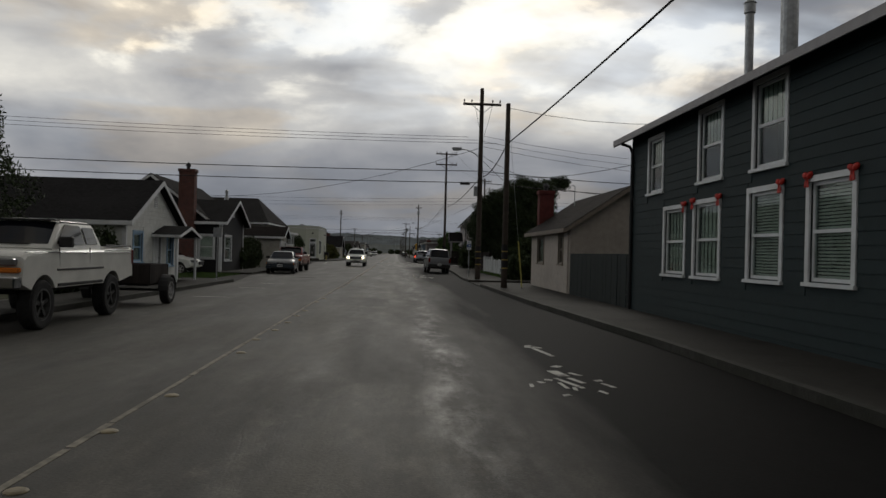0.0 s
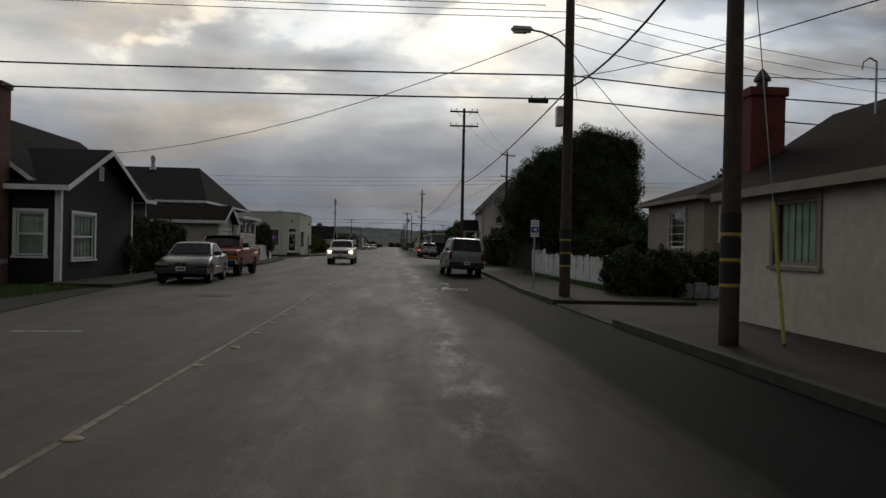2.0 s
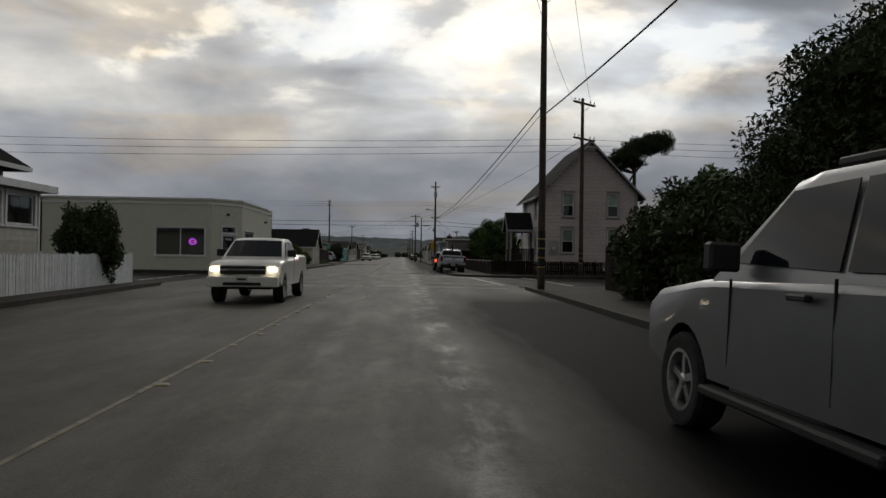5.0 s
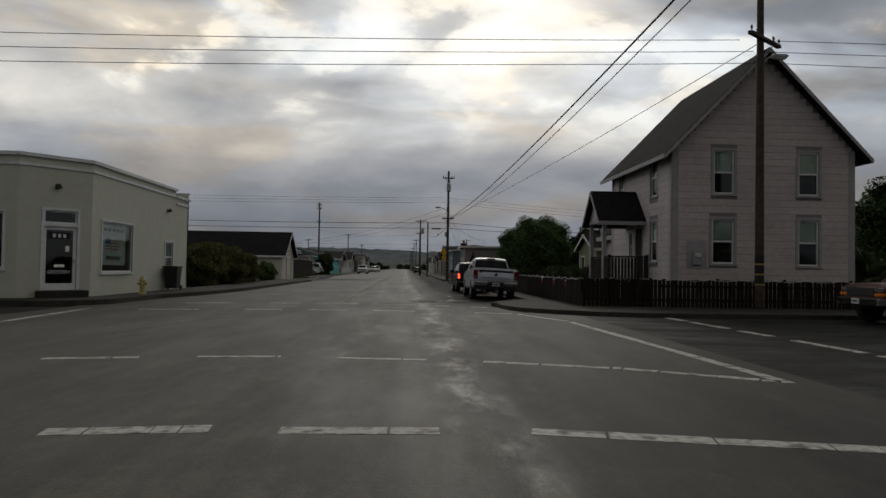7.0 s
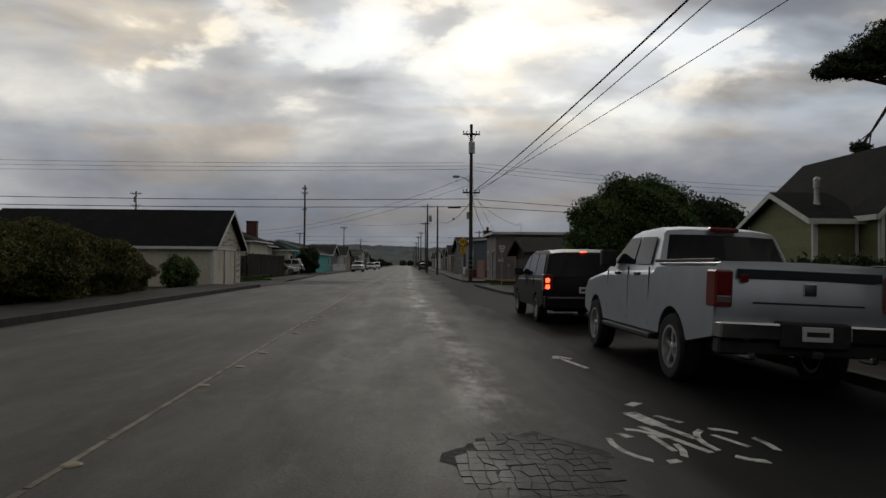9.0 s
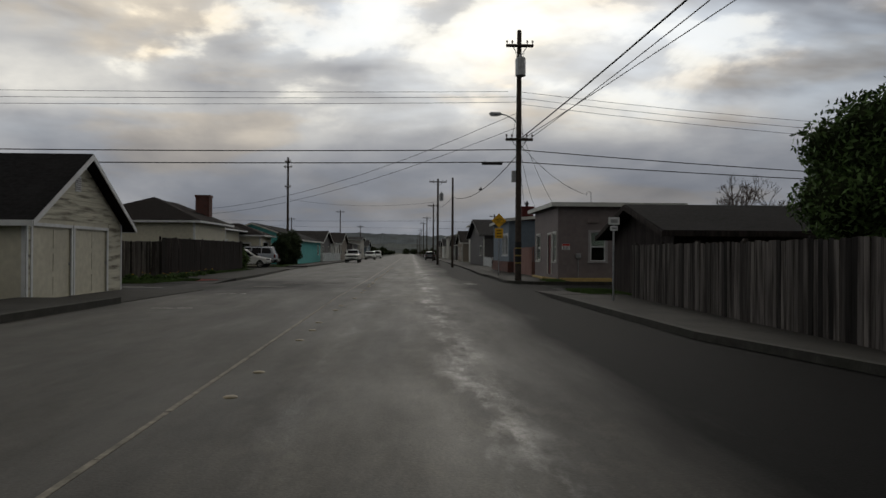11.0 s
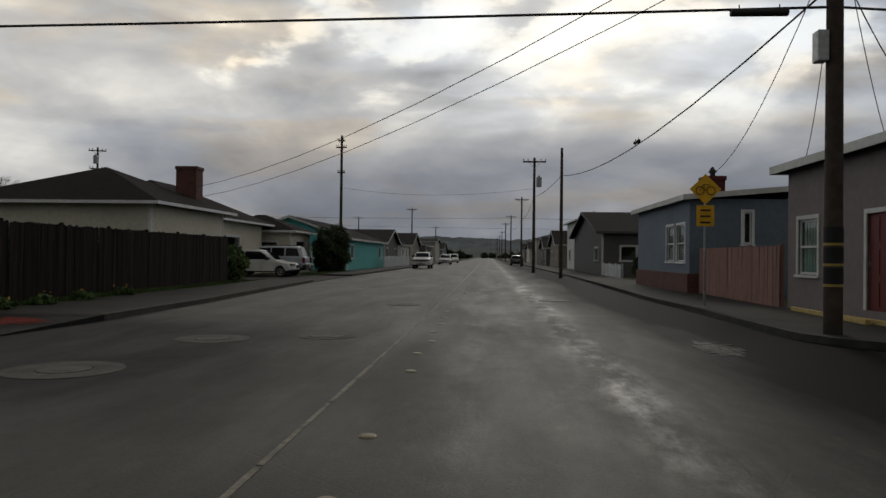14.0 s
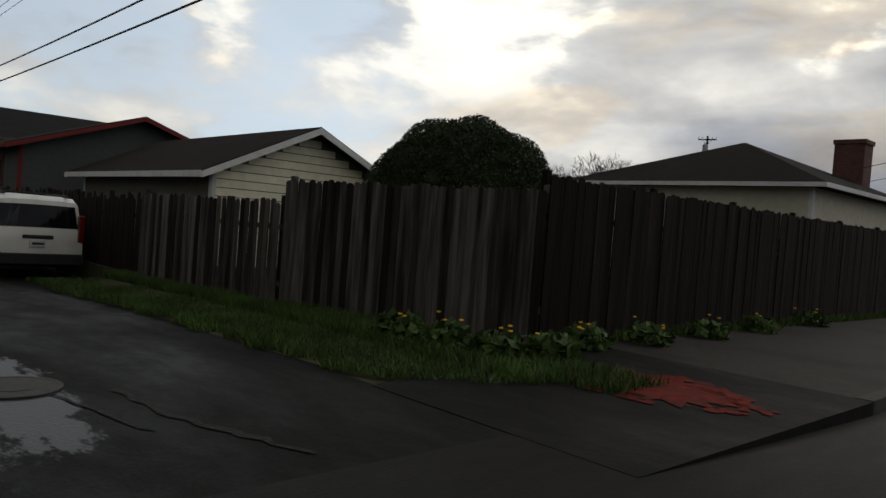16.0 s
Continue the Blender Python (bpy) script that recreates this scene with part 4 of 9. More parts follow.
def house(name, x0, x1, y0, y1, zt, wall_mat, trim, label, category="house", zb=0.0, openings=(), roof=None, siding=(), course=0.14, corner=0.1, group="", wall_t=0.15, plank_mat=None, fill=0.97):
    """openings: (side, u0, u1, z0, z1, style) with u in world metres along the wall. roof: dict. siding: sides with clapboards."""
    cx, cy = (x0 + x1) / 2, (y0 + y1) / 2
    h = thing(name, cx, cy, 0, 0, label, category, group)
    X0, X1, Y0, Y1 = x0 - cx, x1 - cx, y0 - cy, y1 - cy
    plank = shared_plank("plank", course, vary_by_object(plank_mat or wall_mat, 0.05), fill) if siding else None
    for side in "SNWE":
        along, start = (X1 - X0, x0) if side in "SN" else (Y1 - Y0, y0)
        M = wall_frame(side, X0, X1, Y0, Y1)
        holes = [(o[1] - start, o[2] - start, o[3], o[4]) for o in openings if o[0] == side]
        trimmed = 0.0 if side in "SN" else wall_t
        bm = bmesh.new()
        for a, b, c, d in solid_cells(along, zb, zt, holes):
            a, b = max(a, trimmed), min(b, along - trimmed)
            if b > a:
                box(bm, a, b, 0, wall_t, c, d, m=M)
        g = 0.0
        if roof and roof["kind"] == "gable" and ((roof["axis"] == "y" and side in "SN") or (roof["axis"] == "x" and side in "WE")):
            g = roof["top"] - zt
            rm = roof.get("ridge")
            mid = along / 2 if rm is None else rm - start
            prism(bm, [(0, zt), (along, zt), (mid, zt + g)], wall_t, M)
        bmesh.ops.remove_doubles(bm, verts=list(bm.verts), dist=1e-4)
        w = part("wall", fixed(bm), wall_mat, h)
        if side in siding:
            lay_planks(w, M, along, zb, zt, holes, plank, course, gable=g)
        if corner:
            for a in (0.0, along - corner):
                bm = bmesh.new()
                box(bm, a, a + corner, -0.03, -0.001, zb, zt, m=M)
                part("corner_board", fixed(bm), trim, w)
        for o in openings:
            if o[0] != side:
                continue
            u0, u1, style = o[1] - start, o[2] - start, o[5]
            if style.startswith("door"):
                fit_door(h, M, u0, u1, o[3], o[4], trim, o[6] if len(o) > 6 else M_WHITE, "glazed" in style, "garage" in style)
            elif style == "hole":
                pass
            else:
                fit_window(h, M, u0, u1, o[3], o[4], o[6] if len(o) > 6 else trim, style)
    if roof:
        if roof["kind"] == "gable":
            rm = roof.get("ridge")
            if rm is not None:
                rm = rm - (cx if roof["axis"] == "y" else cy)
            gable_roof(h, X0, X1, Y0, Y1, zt, roof["top"], roof["axis"], roof["mat"], roof.get("trim", trim), roof.get("ov", 0.4), ridge=rm)
        elif roof["kind"] == "hip":
            hip_roof(h, X0, X1, Y0, Y1, zt, roof["top"], roof["mat"], roof.get("trim", trim), roof.get("ov", 0.45), roof.get("inset"))
        elif roof["kind"] == "flat":
            bm = bmesh.new()
            o = roof.get("ov", 0.4)
            s = roof.get("rise", 0.0)
            vs = box(bm, X0 - o, X1 + o, Y0 - o, Y1 + o, zt, zt + 0.16)
            for v in vs:
                v.co.z += s * (v.co.x - X0) / (X1 - X0)
            r = part("roof", fixed(bm), roof["mat"], h)
            for q in ((X0 - o - 0.03, X1 + o + 0.03, Y0 - o - 0.03, Y0 - o - 0.001), (X0 - o - 0.03, X0 - o - 0.001, Y0 - o, Y1 + o), (X1 + o + 0.001, X1 + o + 0.03, Y0 - o, Y1 + o), (X0 - o, X1 + o, Y1 + o + 0.001, Y1 + o + 0.03)):
                bm = bmesh.new()
                vs = box(bm, *q, zt - 0.04, zt + 0.165)
                for v in vs:
                    v.co.z += s * (v.co.x - X0) / (X1 - X0)
                part("fascia", fixed(bm), roof.get("trim", trim), r)
    return h


def chimney(x0, x1, y0, y1, z0, z1, mat, label, pot=False, cap=True):
    c = thing("chimney", (x0 + x1) / 2, (y0 + y1) / 2, z0, 0, label, "chimney")
    hx, hy, h = (x1 - x0) / 2, (y1 - y0) / 2, z1 - z0
    bm = boxes((-hx, hx, -hy, hy, 0, h - (0.18 if cap else 0)))
    part("shaft", bm, mat, c)
    if cap:
        part("cap", bevelled(boxes((-hx - 0.05, hx + 0.05, -hy - 0.05, hy + 0.05, h - 0.18, h)), 0.015), mat, c)
    if pot:
        bm = bmesh.new()
        lathe(bm, [(0.11, h), (0.11, h + 0.16), (0.17, h + 0.18), (0.16, h + 0.24), (0.06, h + 0.38), (0.03, h + 0.42)], 12)
        part("pot", fixed(bm), M_DARKMETAL, c)
    return c


R_DARK = shingle_material("dark_shingles", (0.013, 0.0123, 0.0133))
R_BROWN = shingle_material("brown_shingles", (0.015, 0.012, 0.0115))
R_GREY = shingle_material("grey_shingles", (0.016, 0.0155, 0.017))
P_SLATE = paint("slate_green_siding", (0.0145, 0.0262, 0.0295), 0.3)
P_FENCEGREEN = paint("grey_green_boards", (0.009, 0.016, 0.0165), 0.4)
P_BEIGE = paint("beige_stucco", (0.40, 0.36, 0.325), 0.4)
P_TAN = paint("tan_stucco", (0.20, 0.172, 0.145), 0.3)
P_WHITEWALL = paint("white_siding", (0.55, 0.56, 0.54), 0.3)
P_BLACK = paint("black_siding", (0.009, 0.009, 0.0105), 0.3)
P_PALEGREY = paint("pale_grey_siding", (0.40, 0.39, 0.35), 0.3)
P_SHOP = material("cream_stucco", (0.47, 0.49, 0.42), 0.8, grain=(3, 0.04), stain=(0.5, 0.2, (0.37, 0.38, 0.31)), bump=(30, 0.1))
P_LILAC = paint("grey_lilac_siding", (0.44, 0.40, 0.40), 0.3)
P_YELLOWGREEN = paint("yellow_green_siding", (0.155, 0.158, 0.08), 0.3)
P_PALECREAM = paint("pale_cream_siding", (0.82, 0.79, 0.63), 0.2)
P_CREAM = paint("cream_siding", (0.54, 0.52, 0.43), 0.3)
P_PEELING = material("peeling_cream_boards", (0.50, 0.485, 0.40), 0.85, grain=(4, 0.12), stain=(2.2, 0.95, (0.11, 0.095, 0.075)), bump=(14, 0.4), run=(1.0, 0.35, 3.0))
P_PURPLE = paint("mauve_grey_stucco", (0.175, 0.15, 0.15), 0.35)
P_BLUE = paint("slate_blue_stucco", (0.125, 0.16, 0.20), 0.3)
P_TEAL = paint("teal_siding", (0.08, 0.36, 0.36), 0.3)
P_GREYHOUSE = paint("dim_grey_siding", (0.085, 0.082, 0.085), 0.3)
P_DARKWOOD = material("dark_shed_wood", (0.030, 0.025, 0.024), 0.95, grain=(9, 0.45), stain=(3.0, 0.7, (0.012, 0.010, 0.0105)), bump=(20, 0.7), spec=0.15, run=(1, 1, 0.1))
M_GARDENSTONE = material("pale_garden_stone", (0.22, 0.22, 0.23), 0.9, grain=(6, 0.25), stain=(2.0, 0.6, (0.10, 0.105, 0.09)), bump=(15, 0.5))
P_BLUETRIM = paint("blue_trim", (0.24, 0.36, 0.50), 0.2)

# right: dark two-storey building
slate = house("apartment_building", 7.0, 17.0, -18, 11.6, 4.95, P_SLATE, P_SLATE, "dark slate-green two-storey wooden building with white sash windows", "building",
      openings=[("W", 7.8, 9.0, 1.2, 2.72, "curtain", M_WHITE), ("W", 6.0, 7.2, 1.2, 2.75, "curtain", M_WHITE), ("W", 3.6, 4.7, 1.22, 2.8, "blind", M_WHITE), ("W", 1.6, 2.7, 1.24, 2.82, "blind", M_WHITE),
                ("W", -2.6, -1.5, 1.24, 2.82, "blind", M_WHITE), ("W", -5.6, -4.5, 1.24, 2.82, "blind", M_WHITE),
                ("W", 9.25, 10.2, 3.25, 4.6, "half curtain", M_WHITE), ("W", 5.95, 7.0, 3.25, 4.72, "half curtain", M_WHITE), ("W", 3.5, 4.55, 3.25, 4.78, "half curtain", M_WHITE), ("W", -1.0, 0.0, 3.25, 4.78, "curtain", M_WHITE)],
      roof={"kind": "gable", "axis": "y", "top": 7.4, "mat": R_DARK, "trim": M_GREYTRIM, "ov": 0.42}, siding="W", course=0.2)
# beige cottage
beige = house("cottage", 7.0, 11.4, 18.8, 26.7, 2.68, P_BEIGE, P_BEIGE, "beige stucco cottage with a brown shingle roof", zb=0.0,
      openings=[("W", 23.75, 25.1, 1.24, 2.35, "fixed curtain", P_TAN), ("W", 20.0, 20.7, 1.26, 2.37, "curtain", P_TAN), ("S", 10.0, 10.8, 1.75, 2.27, "fixed", M_WHITE)],
      roof={"kind": "gable", "axis": "y", "top": 4.15, "mat": R_BROWN, "trim": P_TAN, "ov": 0.3}, corner=0)
chimney(7.35, 8.05, 26.75, 27.3, 0, 4.75, M_REDBOX, "narrow red chimney with a metal cowl behind a beige cottage", pot=True)
# tan house behind the hedge
house("house", 10.8, 19.0, 36.9, 42.4, 3.25, P_TAN, M_GREYTRIM, "tan stucco bungalow with barred pale windows",
      openings=[("W", 38.45, 39.95, 1.58, 2.95, "fixed", M_GREYTRIM), ("S", 11.4, 12.2, 1.85, 2.95, "fixed blind", M_OFFWHITE)],
      roof={"kind": "hip", "top": 4.6, "mat": R_BROWN, "trim": P_TAN, "ov": 0.4}, corner=0)
bars = thing("window_bars", 10.78, 39.2, 1.58, 0, "pale horizontal bars across a bungalow window", "window bars")
for k in range(4):
    part("bar", boxes((-0.05, -0.03, -0.75, 0.75, 0.2 + 0.3 * k, 0.225 + 0.3 * k)), M_OFFWHITE, bars)
part("upright", boxes((-0.052, -0.031, -0.79, -0.755, 0.0, 1.37)), M_OFFWHITE, bars)
part("upright", boxes((-0.052, -0.031, 0.755, 0.79, 0.0, 1.37)), M_OFFWHITE, bars)
low_wall = thing("garden_wall", 8.95, 34.35, 0, 0, "low pale stone garden wall below a hedge", "wall")
for k in range(13):
    bm = boxes((0.46 * k, 0.46 * k + 0.44, -0.09, 0.09, 0.0, 0.46 + 0.05 * math.sin(k * 2.1)))
    part("stone", bevelled(bm, 0.04, 2), M_GARDENSTONE, low_wall)
# lilac two-storey house
# darker lilac wall shows in the gaps as painted shadow lines under boards
lilac = house("house", 10.4, 17.5, 98.4, 106.35, 6.1, paint("lilac_lap_shadow", (0.20, 0.185, 0.19)), M_GREYTRIM, "pale grey-lilac two-storey clapboard house with a steep gable", zb=0.0,
      openings=[("S", 12.0, 12.8, 4.36, 6.0, "half curtain"), ("S", 15.3, 16.1, 4.35, 6.0, "half curtain"), ("S", 11.95, 12.8, 1.71, 3.4, "half curtain"), ("S", 15.3, 16.1, 1.67, 3.42, "half curtain"),
                ("W", 99.98, 100.78, 1.78, 3.4, "half curtain"), ("W", 99.98, 100.78, 4.42, 5.95, "half curtain"), ("W", 104.3, 105.1, 4.42, 5.9, "curtain"), ("W", 101.75, 102.65, 1.1, 3.2, "door", M_DARKROOM), ("W", 103.1, 103.6, 1.9, 3.1, "curtain", M_WHITE)],
      roof={"kind": "gable", "axis": "y", "top": 9.75, "mat": R_GREY, "trim": M_GREYTRIM, "ov": 0.45}, siding="SW", corner=0.24, course=0.26, plank_mat=P_LILAC, fill=0.955)
house("rear_wing", 10.85, 15.5, 106.42, 108.9, 2.95, paint("lilac_wing", (0.36, 0.33, 0.33)), M_GREYTRIM, "low grey-lilac rear wing with a shallow roof", "house",
      roof={"kind": "flat", "mat": R_GREY, "trim": M_GREYTRIM, "ov": 0.42}, siding="W", course=0.26)
# yellow-green house
house("house", 14.3, 19.2, 117.6, 126.0, 3.1, P_YELLOWGREEN, M_OFFWHITE, "yellow-green clapboard house with a steep dark gable roof",
      openings=[("S", 15.55, 16.2, 1.25, 2.55, "curtain", M_WHITE), ("W", 123.6, 124.5, 1.3, 2.6, "curtain")],
      roof={"kind": "gable", "axis": "y", "top": 5.45, "mat": R_DARK, "trim": M_OFFWHITE, "ov": 0.3}, siding="SW", course=0.2)
house("porch_wing", 12.8, 14.2, 118.55, 122.9, 2.85, P_YELLOWGREEN, M_OFFWHITE, "yellow-green clapboard entrance wing with a small white-edged gable", "house",
      openings=[("W", 121.4, 122.3, 0.2, 2.3, "door", M_DARKROOM)],
      roof={"kind": "gable", "axis": "x", "top": 3.75, "mat": R_DARK, "trim": M_OFFWHITE, "ov": 0.3}, siding="SW", course=0.2)
# dark shed
house("shed", 7.35, 12.6, 138.2, 144.6, 2.1, P_DARKWOOD, P_DARKWOOD, "dark weathered plank shed with a ragged roof", "shed",
      roof={"kind": "gable", "axis": "x", "top": 2.92, "mat": R_DARK, "trim": P_DARKWOOD, "ov": 0.5}, siding="W", course=0.24, corner=0)
# mauve corner house
house("house", 7.06, 13.0, 153.3, 160.0, 3.78, P_PURPLE, M_OFFWHITE, "mauve-grey stucco house with a low flat roof and white windows", zb=0.0,
      openings=[("S", 8.66, 9.42, 1.06, 2.5, "half curtain", M_GREYTRIM), ("W", 158.2, 159.3, 1.05, 2.45, "curtain", M_OFFWHITE), ("W", 154.95, 155.85, 0.36, 2.42, "door", material("maroon_door", (0.11, 0.02, 0.018), 0.5)), ("W", 153.75, 154.5, 1.05, 2.45, "curtain", M_OFFWHITE)],
      roof={"kind": "flat", "mat": R_GREY, "trim": M_OFFWHITE, "ov": 0.35}, corner=0)
house("house", 6.6, 12.4, 168.0, 177.5, 3.7, P_BLUE, M_OFFWHITE, "slate-blue stucco house with white window frames",
      openings=[("W", 168.6, 169.8, 1.3, 2.75, "curtain", M_WHITE), ("W", 170.3, 171.5, 1.3, 2.75, "curtain", M_WHITE), ("S", 8.6, 8.9, 2.0, 3.2, "fixed", M_WHITE)],
      roof={"kind": "flat", "mat": R_GREY, "trim": M_OFFWHITE, "ov": 0.3, "rise": 0.5}, corner=0)
plinth = thing("brick_plinth", 6.6, 168.0, 0, 0, "low brick plinth at the foot of the blue house", "plinth")
part("course", bevelled(boxes((-0.1, -0.004, -0.06, 9.5, 0.0, 0.85)), 0.01), M_BRICK, plinth)
part("course", bevelled(boxes((-0.1, 2.6, -0.1, -0.064, 0.0, 0.85)), 0.01), M_BRICK, plinth)
chimney(7.9, 8.7, 170.5, 171.3, 3.7, 4.85, M_REDBOX, "short dark red chimney on the blue house", pot=True)
house("house", 7.6, 18, 196, 214, 3.4, P_GREYHOUSE, M_OFFWHITE, "dim grey house with a dark pitched roof",
      openings=[("W", 198, 200, 1.2, 2.2, "fixed"), ("S", 9, 10.2, 1.2, 2.3, "fixed")], roof={"kind": "gable", "axis": "x", "top": 5.3, "mat": R_DARK, "trim": P_GREYHOUSE, "ov": 0.5})

# left: white gabled cottage
house("cottage", -19.0, -9.2, 18.0, 24.3, 2.42, P_WHITEWALL, M_WHITE, "small white cottage with blue window frames and a steep gable", zb=0.0,
      openings=[("E", 18.8, 19.7, 0.95, 2.0, "curtain", P_BLUETRIM), ("E", 22.75, 23.5, 0.75, 2.0, "curtain", P_BLUETRIM), ("E", 21.0, 21.85, 0.05, 2.0, "door", M_WHITE)],
      roof={"kind": "gable", "axis": "x", "top": 4.0, "mat": R_DARK, "trim": M_WHITE, "ov": 0.3}, siding="E", course=0.16)
# black house, main block and front wing
black = house("house", -17.5, -11.2, 36.3, 47, 3.4, P_BLACK, M_WHITE, "black clapboard house with crisp white trim",
      openings=[("S", -14.15, -13.2, 1.15, 2.35, "curtain")],
      roof={"kind": "gable", "axis": "y", "top": 5.75, "mat": R_DARK, "trim": M_WHITE, "ov": 0.35})
house("front_wing", -13.2, -10.1, 36.0, 42.2, 3.12, P_BLACK, M_WHITE, "black clapboard front wing with white corner boards", "house",
      openings=[("S", -11.4, -10.55, 0.9, 2.25, "curtain"), ("E", 36.9, 38.6, 0.78, 2.25, "curtain")],
      roof={"kind": "gable", "axis": "x", "top": 4.45, "mat": R_DARK, "trim": M_WHITE, "ov": 0.4}, corner=0.14)
chimney(-12.5, -11.6, 35.35, 35.95, 0, 6.15, M_BRICK, "tall red brick chimney on the gable of a black house", pot=True)
# hipped house with garage
house("garage", -17.0, -9.1, 52.3, 55.1, 2.62, P_PALEGREY, M_WHITE, "pale grey garage with a low dark roof", "garage",
      openings=[("E", 52.65, 54.75, 0.02, 2.1, "door garage", M_OFFWHITE)],
      roof={"kind": "gable", "axis": "x", "top": 3.3, "mat": R_BROWN, "trim": M_WHITE, "ov": 0.35}, siding="E", course=0.16)
house("house", -25.7, -11.5, 57.2, 68.5, 3.75, P_PALEGREY, M_WHITE, "pale clapboard house with a large dark hipped roof", zb=0.0,
      openings=[("E", 60.9, 62.0, 0.72, 2.95, "door", M_DARKROOM), ("S", -14.2, -13.0, 1.4, 2.8, "curtain")],
      roof={"kind": "hip", "top": 6.4, "mat": R_DARK, "trim": M_WHITE, "ov": 0.55, "inset": 2.1}, siding="ES", course=0.16)
house("sun_room", -13.5, -10.3, 62.55, 68.3, 3.08, P_PALEGREY, M_WHITE, "white sun room with a row of windows and a low roof", "house", zb=0.0,
      openings=[("E", 62.95, 64.6, 2.05, 2.92, "fixed"), ("E", 64.9, 66.2, 2.05, 2.92, "fixed"), ("E", 66.5, 68.0, 2.05, 2.92, "fixed"), ("S", -11.3, -10.6, 2.05, 2.9, "fixed")],
      roof={"kind": "flat", "mat": R_DARK, "trim": M_WHITE, "ov": 0.35}, siding="E", course=0.16)
porch = thing("porch", -10.9, 60.0, 0, 0, "open porch with white posts and a dark deck", "porch")
part("deck", bevelled(boxes((-0.58, 0.6, -2.5, 2.5, 0.0, 0.7)), 0.01), M_OFFWHITE, porch)
for y in (-2.4, 0.3, 2.4):
    part("post", bevelled(boxes((0.42, 0.58, y - 0.08, y + 0.08, 0.7, 3.2)), 0.01), M_WHITE, porch)
part("beam", bevelled(boxes((0.4, 0.6, -2.5, 2.5, 3.2, 3.42)), 0.01), M_WHITE, porch)
for k in range(4):
    part("step", bevelled(boxes((0.6 + 0.28 * k, 0.88 + 0.28 * k, 0.5, 2.2, 0.0, 0.58 - 0.15 * k)), 0.01), M_CONCRETE, porch)
# cream garage house beside the lane
house("garage_house", -24.0, -10.9, 138.6, 145.3, 2.4, P_CREAM, M_WHITE, "peeling cream clapboard garage house with a dark roof", "house",
      openings=[("E", 138.95, 141.3, 0.03, 2.15, "door", P_CREAM), ("E", 141.55, 144.0, 0.03, 2.15, "door", P_CREAM)],
      roof={"kind": "gable", "axis": "x", "top": 4.45, "mat": R_DARK, "trim": M_WHITE, "ov": 0.4}, siding="E", course=0.17, plank_mat=P_PEELING)
# long hipped house behind the fence
house("house", -24.3, -15.6, 170.4, 179.0, 3.5, P_CREAM, M_WHITE, "cream house with a low hipped roof and white gutters",
      openings=[("S", -22.5, -21.2, 1.2, 2.4, "curtain")],
      roof={"kind": "hip", "top": 5.6, "mat": R_BROWN, "trim": M_WHITE, "ov": 0.55})
house("house_wing", -26.5, -17.4, 179.1, 191.4, 3.4, P_CREAM, M_WHITE, "set-back cream house wing behind a driveway", "house",
      openings=[("E", 181.0, 182.2, 0.2, 2.4, "door", M_DARKROOM), ("E", 184.2, 186.8, 1.2, 2.5, "fixed", M_WHITE)],
      roof={"kind": "hip", "top": 5.9, "mat": R_BROWN, "trim": M_WHITE, "ov": 0.7})
house("house_wing", -21.5, -15.4, 192.0, 197.5, 3.0, P_CREAM, M_WHITE, "low cream end wing with a wide window", "house",
      openings=[("E", 193.4, 196.0, 1.1, 2.4, "fixed", M_WHITE), ("S", -17.8, -16.4, 1.2, 2.3, "fixed", M_WHITE)],
      roof={"kind": "hip", "top": 4.4, "mat": R_BROWN, "trim": M_WHITE, "ov": 0.45})
chimney(-17.6, -16.5, 177.4, 178.3, 3.4, 6.0, M_BRICK, "square red brick chimney on a hipped roof")
# small cream house behind the lane fence
# dark wall between the boards puts their lap shadows into colour
house("house", -34, -24.0, 154.9, 160.4, 2.42, paint("cream_lap_shadow", (0.10, 0.095, 0.075)), M_WHITE, "small cream clapboard house behind the fence", plank_mat=P_PALECREAM, fill=0.9,
      roof={"kind": "gable", "axis": "x", "top": 3.68, "mat": R_BROWN, "trim": M_WHITE, "ov": 0.5}, siding="E", course=0.22)


# sloping ramp from the lane up to the pavement by the fence
bm = bmesh.new()
top = [bm.verts.new(p) for p in ((-11.6, 150.7, 0.003), (-9.0, 150.7, 0.003), (-8.8, 154.2, 0.126), (-12.1, 154.2, 0.126))]
low = [bm.verts.new((v.co.x, v.co.y, -0.15)) for v in top]
bm.faces.new(top)
for i in range(4):
    bm.faces.new((top[i], top[(i + 1) % 4], low[(i + 1) % 4], low[i]))
tagged(part("kerb_ramp", fixed(bm), M_LANE), "sloping dark asphalt ramp at the lane corner", "pavement", "", "structure")
bm = bmesh.new()
rnd_red = random.Random(5)


def red_blot(cx, cy, r, n=9):
    pts = []
    for k in range(n):
        a = 2 * math.pi * k / n
        q = r * rnd_red.uniform(0.55, 1.15)
        x, y = cx + q * math.cos(a), cy + 0.75 * q * math.sin(a)
        pts.append(bm.verts.new((x, y, 0.012 + min(max((y - 150.7) / 3.5, 0.0), 1.0) * 0.122)))
    bm.faces.new(pts)


red_blot(-10.1, 152.85, 0.74, 26)
for _ in range(46):
    a, q = rnd_red.uniform(0, 6.283), rnd_red.uniform(0.5, 0.85)
    red_blot(-10.1 + 1.15 * q * math.cos(a), 152.85 + 0.72 * q * math.sin(a), rnd_red.uniform(0.03, 0.14))
tagged(part("red_kerb_marking", fixed(bm), M_REDPAINT), "faded red paint on the pavement ramp", "road marking", "", "structure")


# ---- corner shop with a cut-off corner ----
def corner_shop():
    cx, cy = -14.0, 103.0
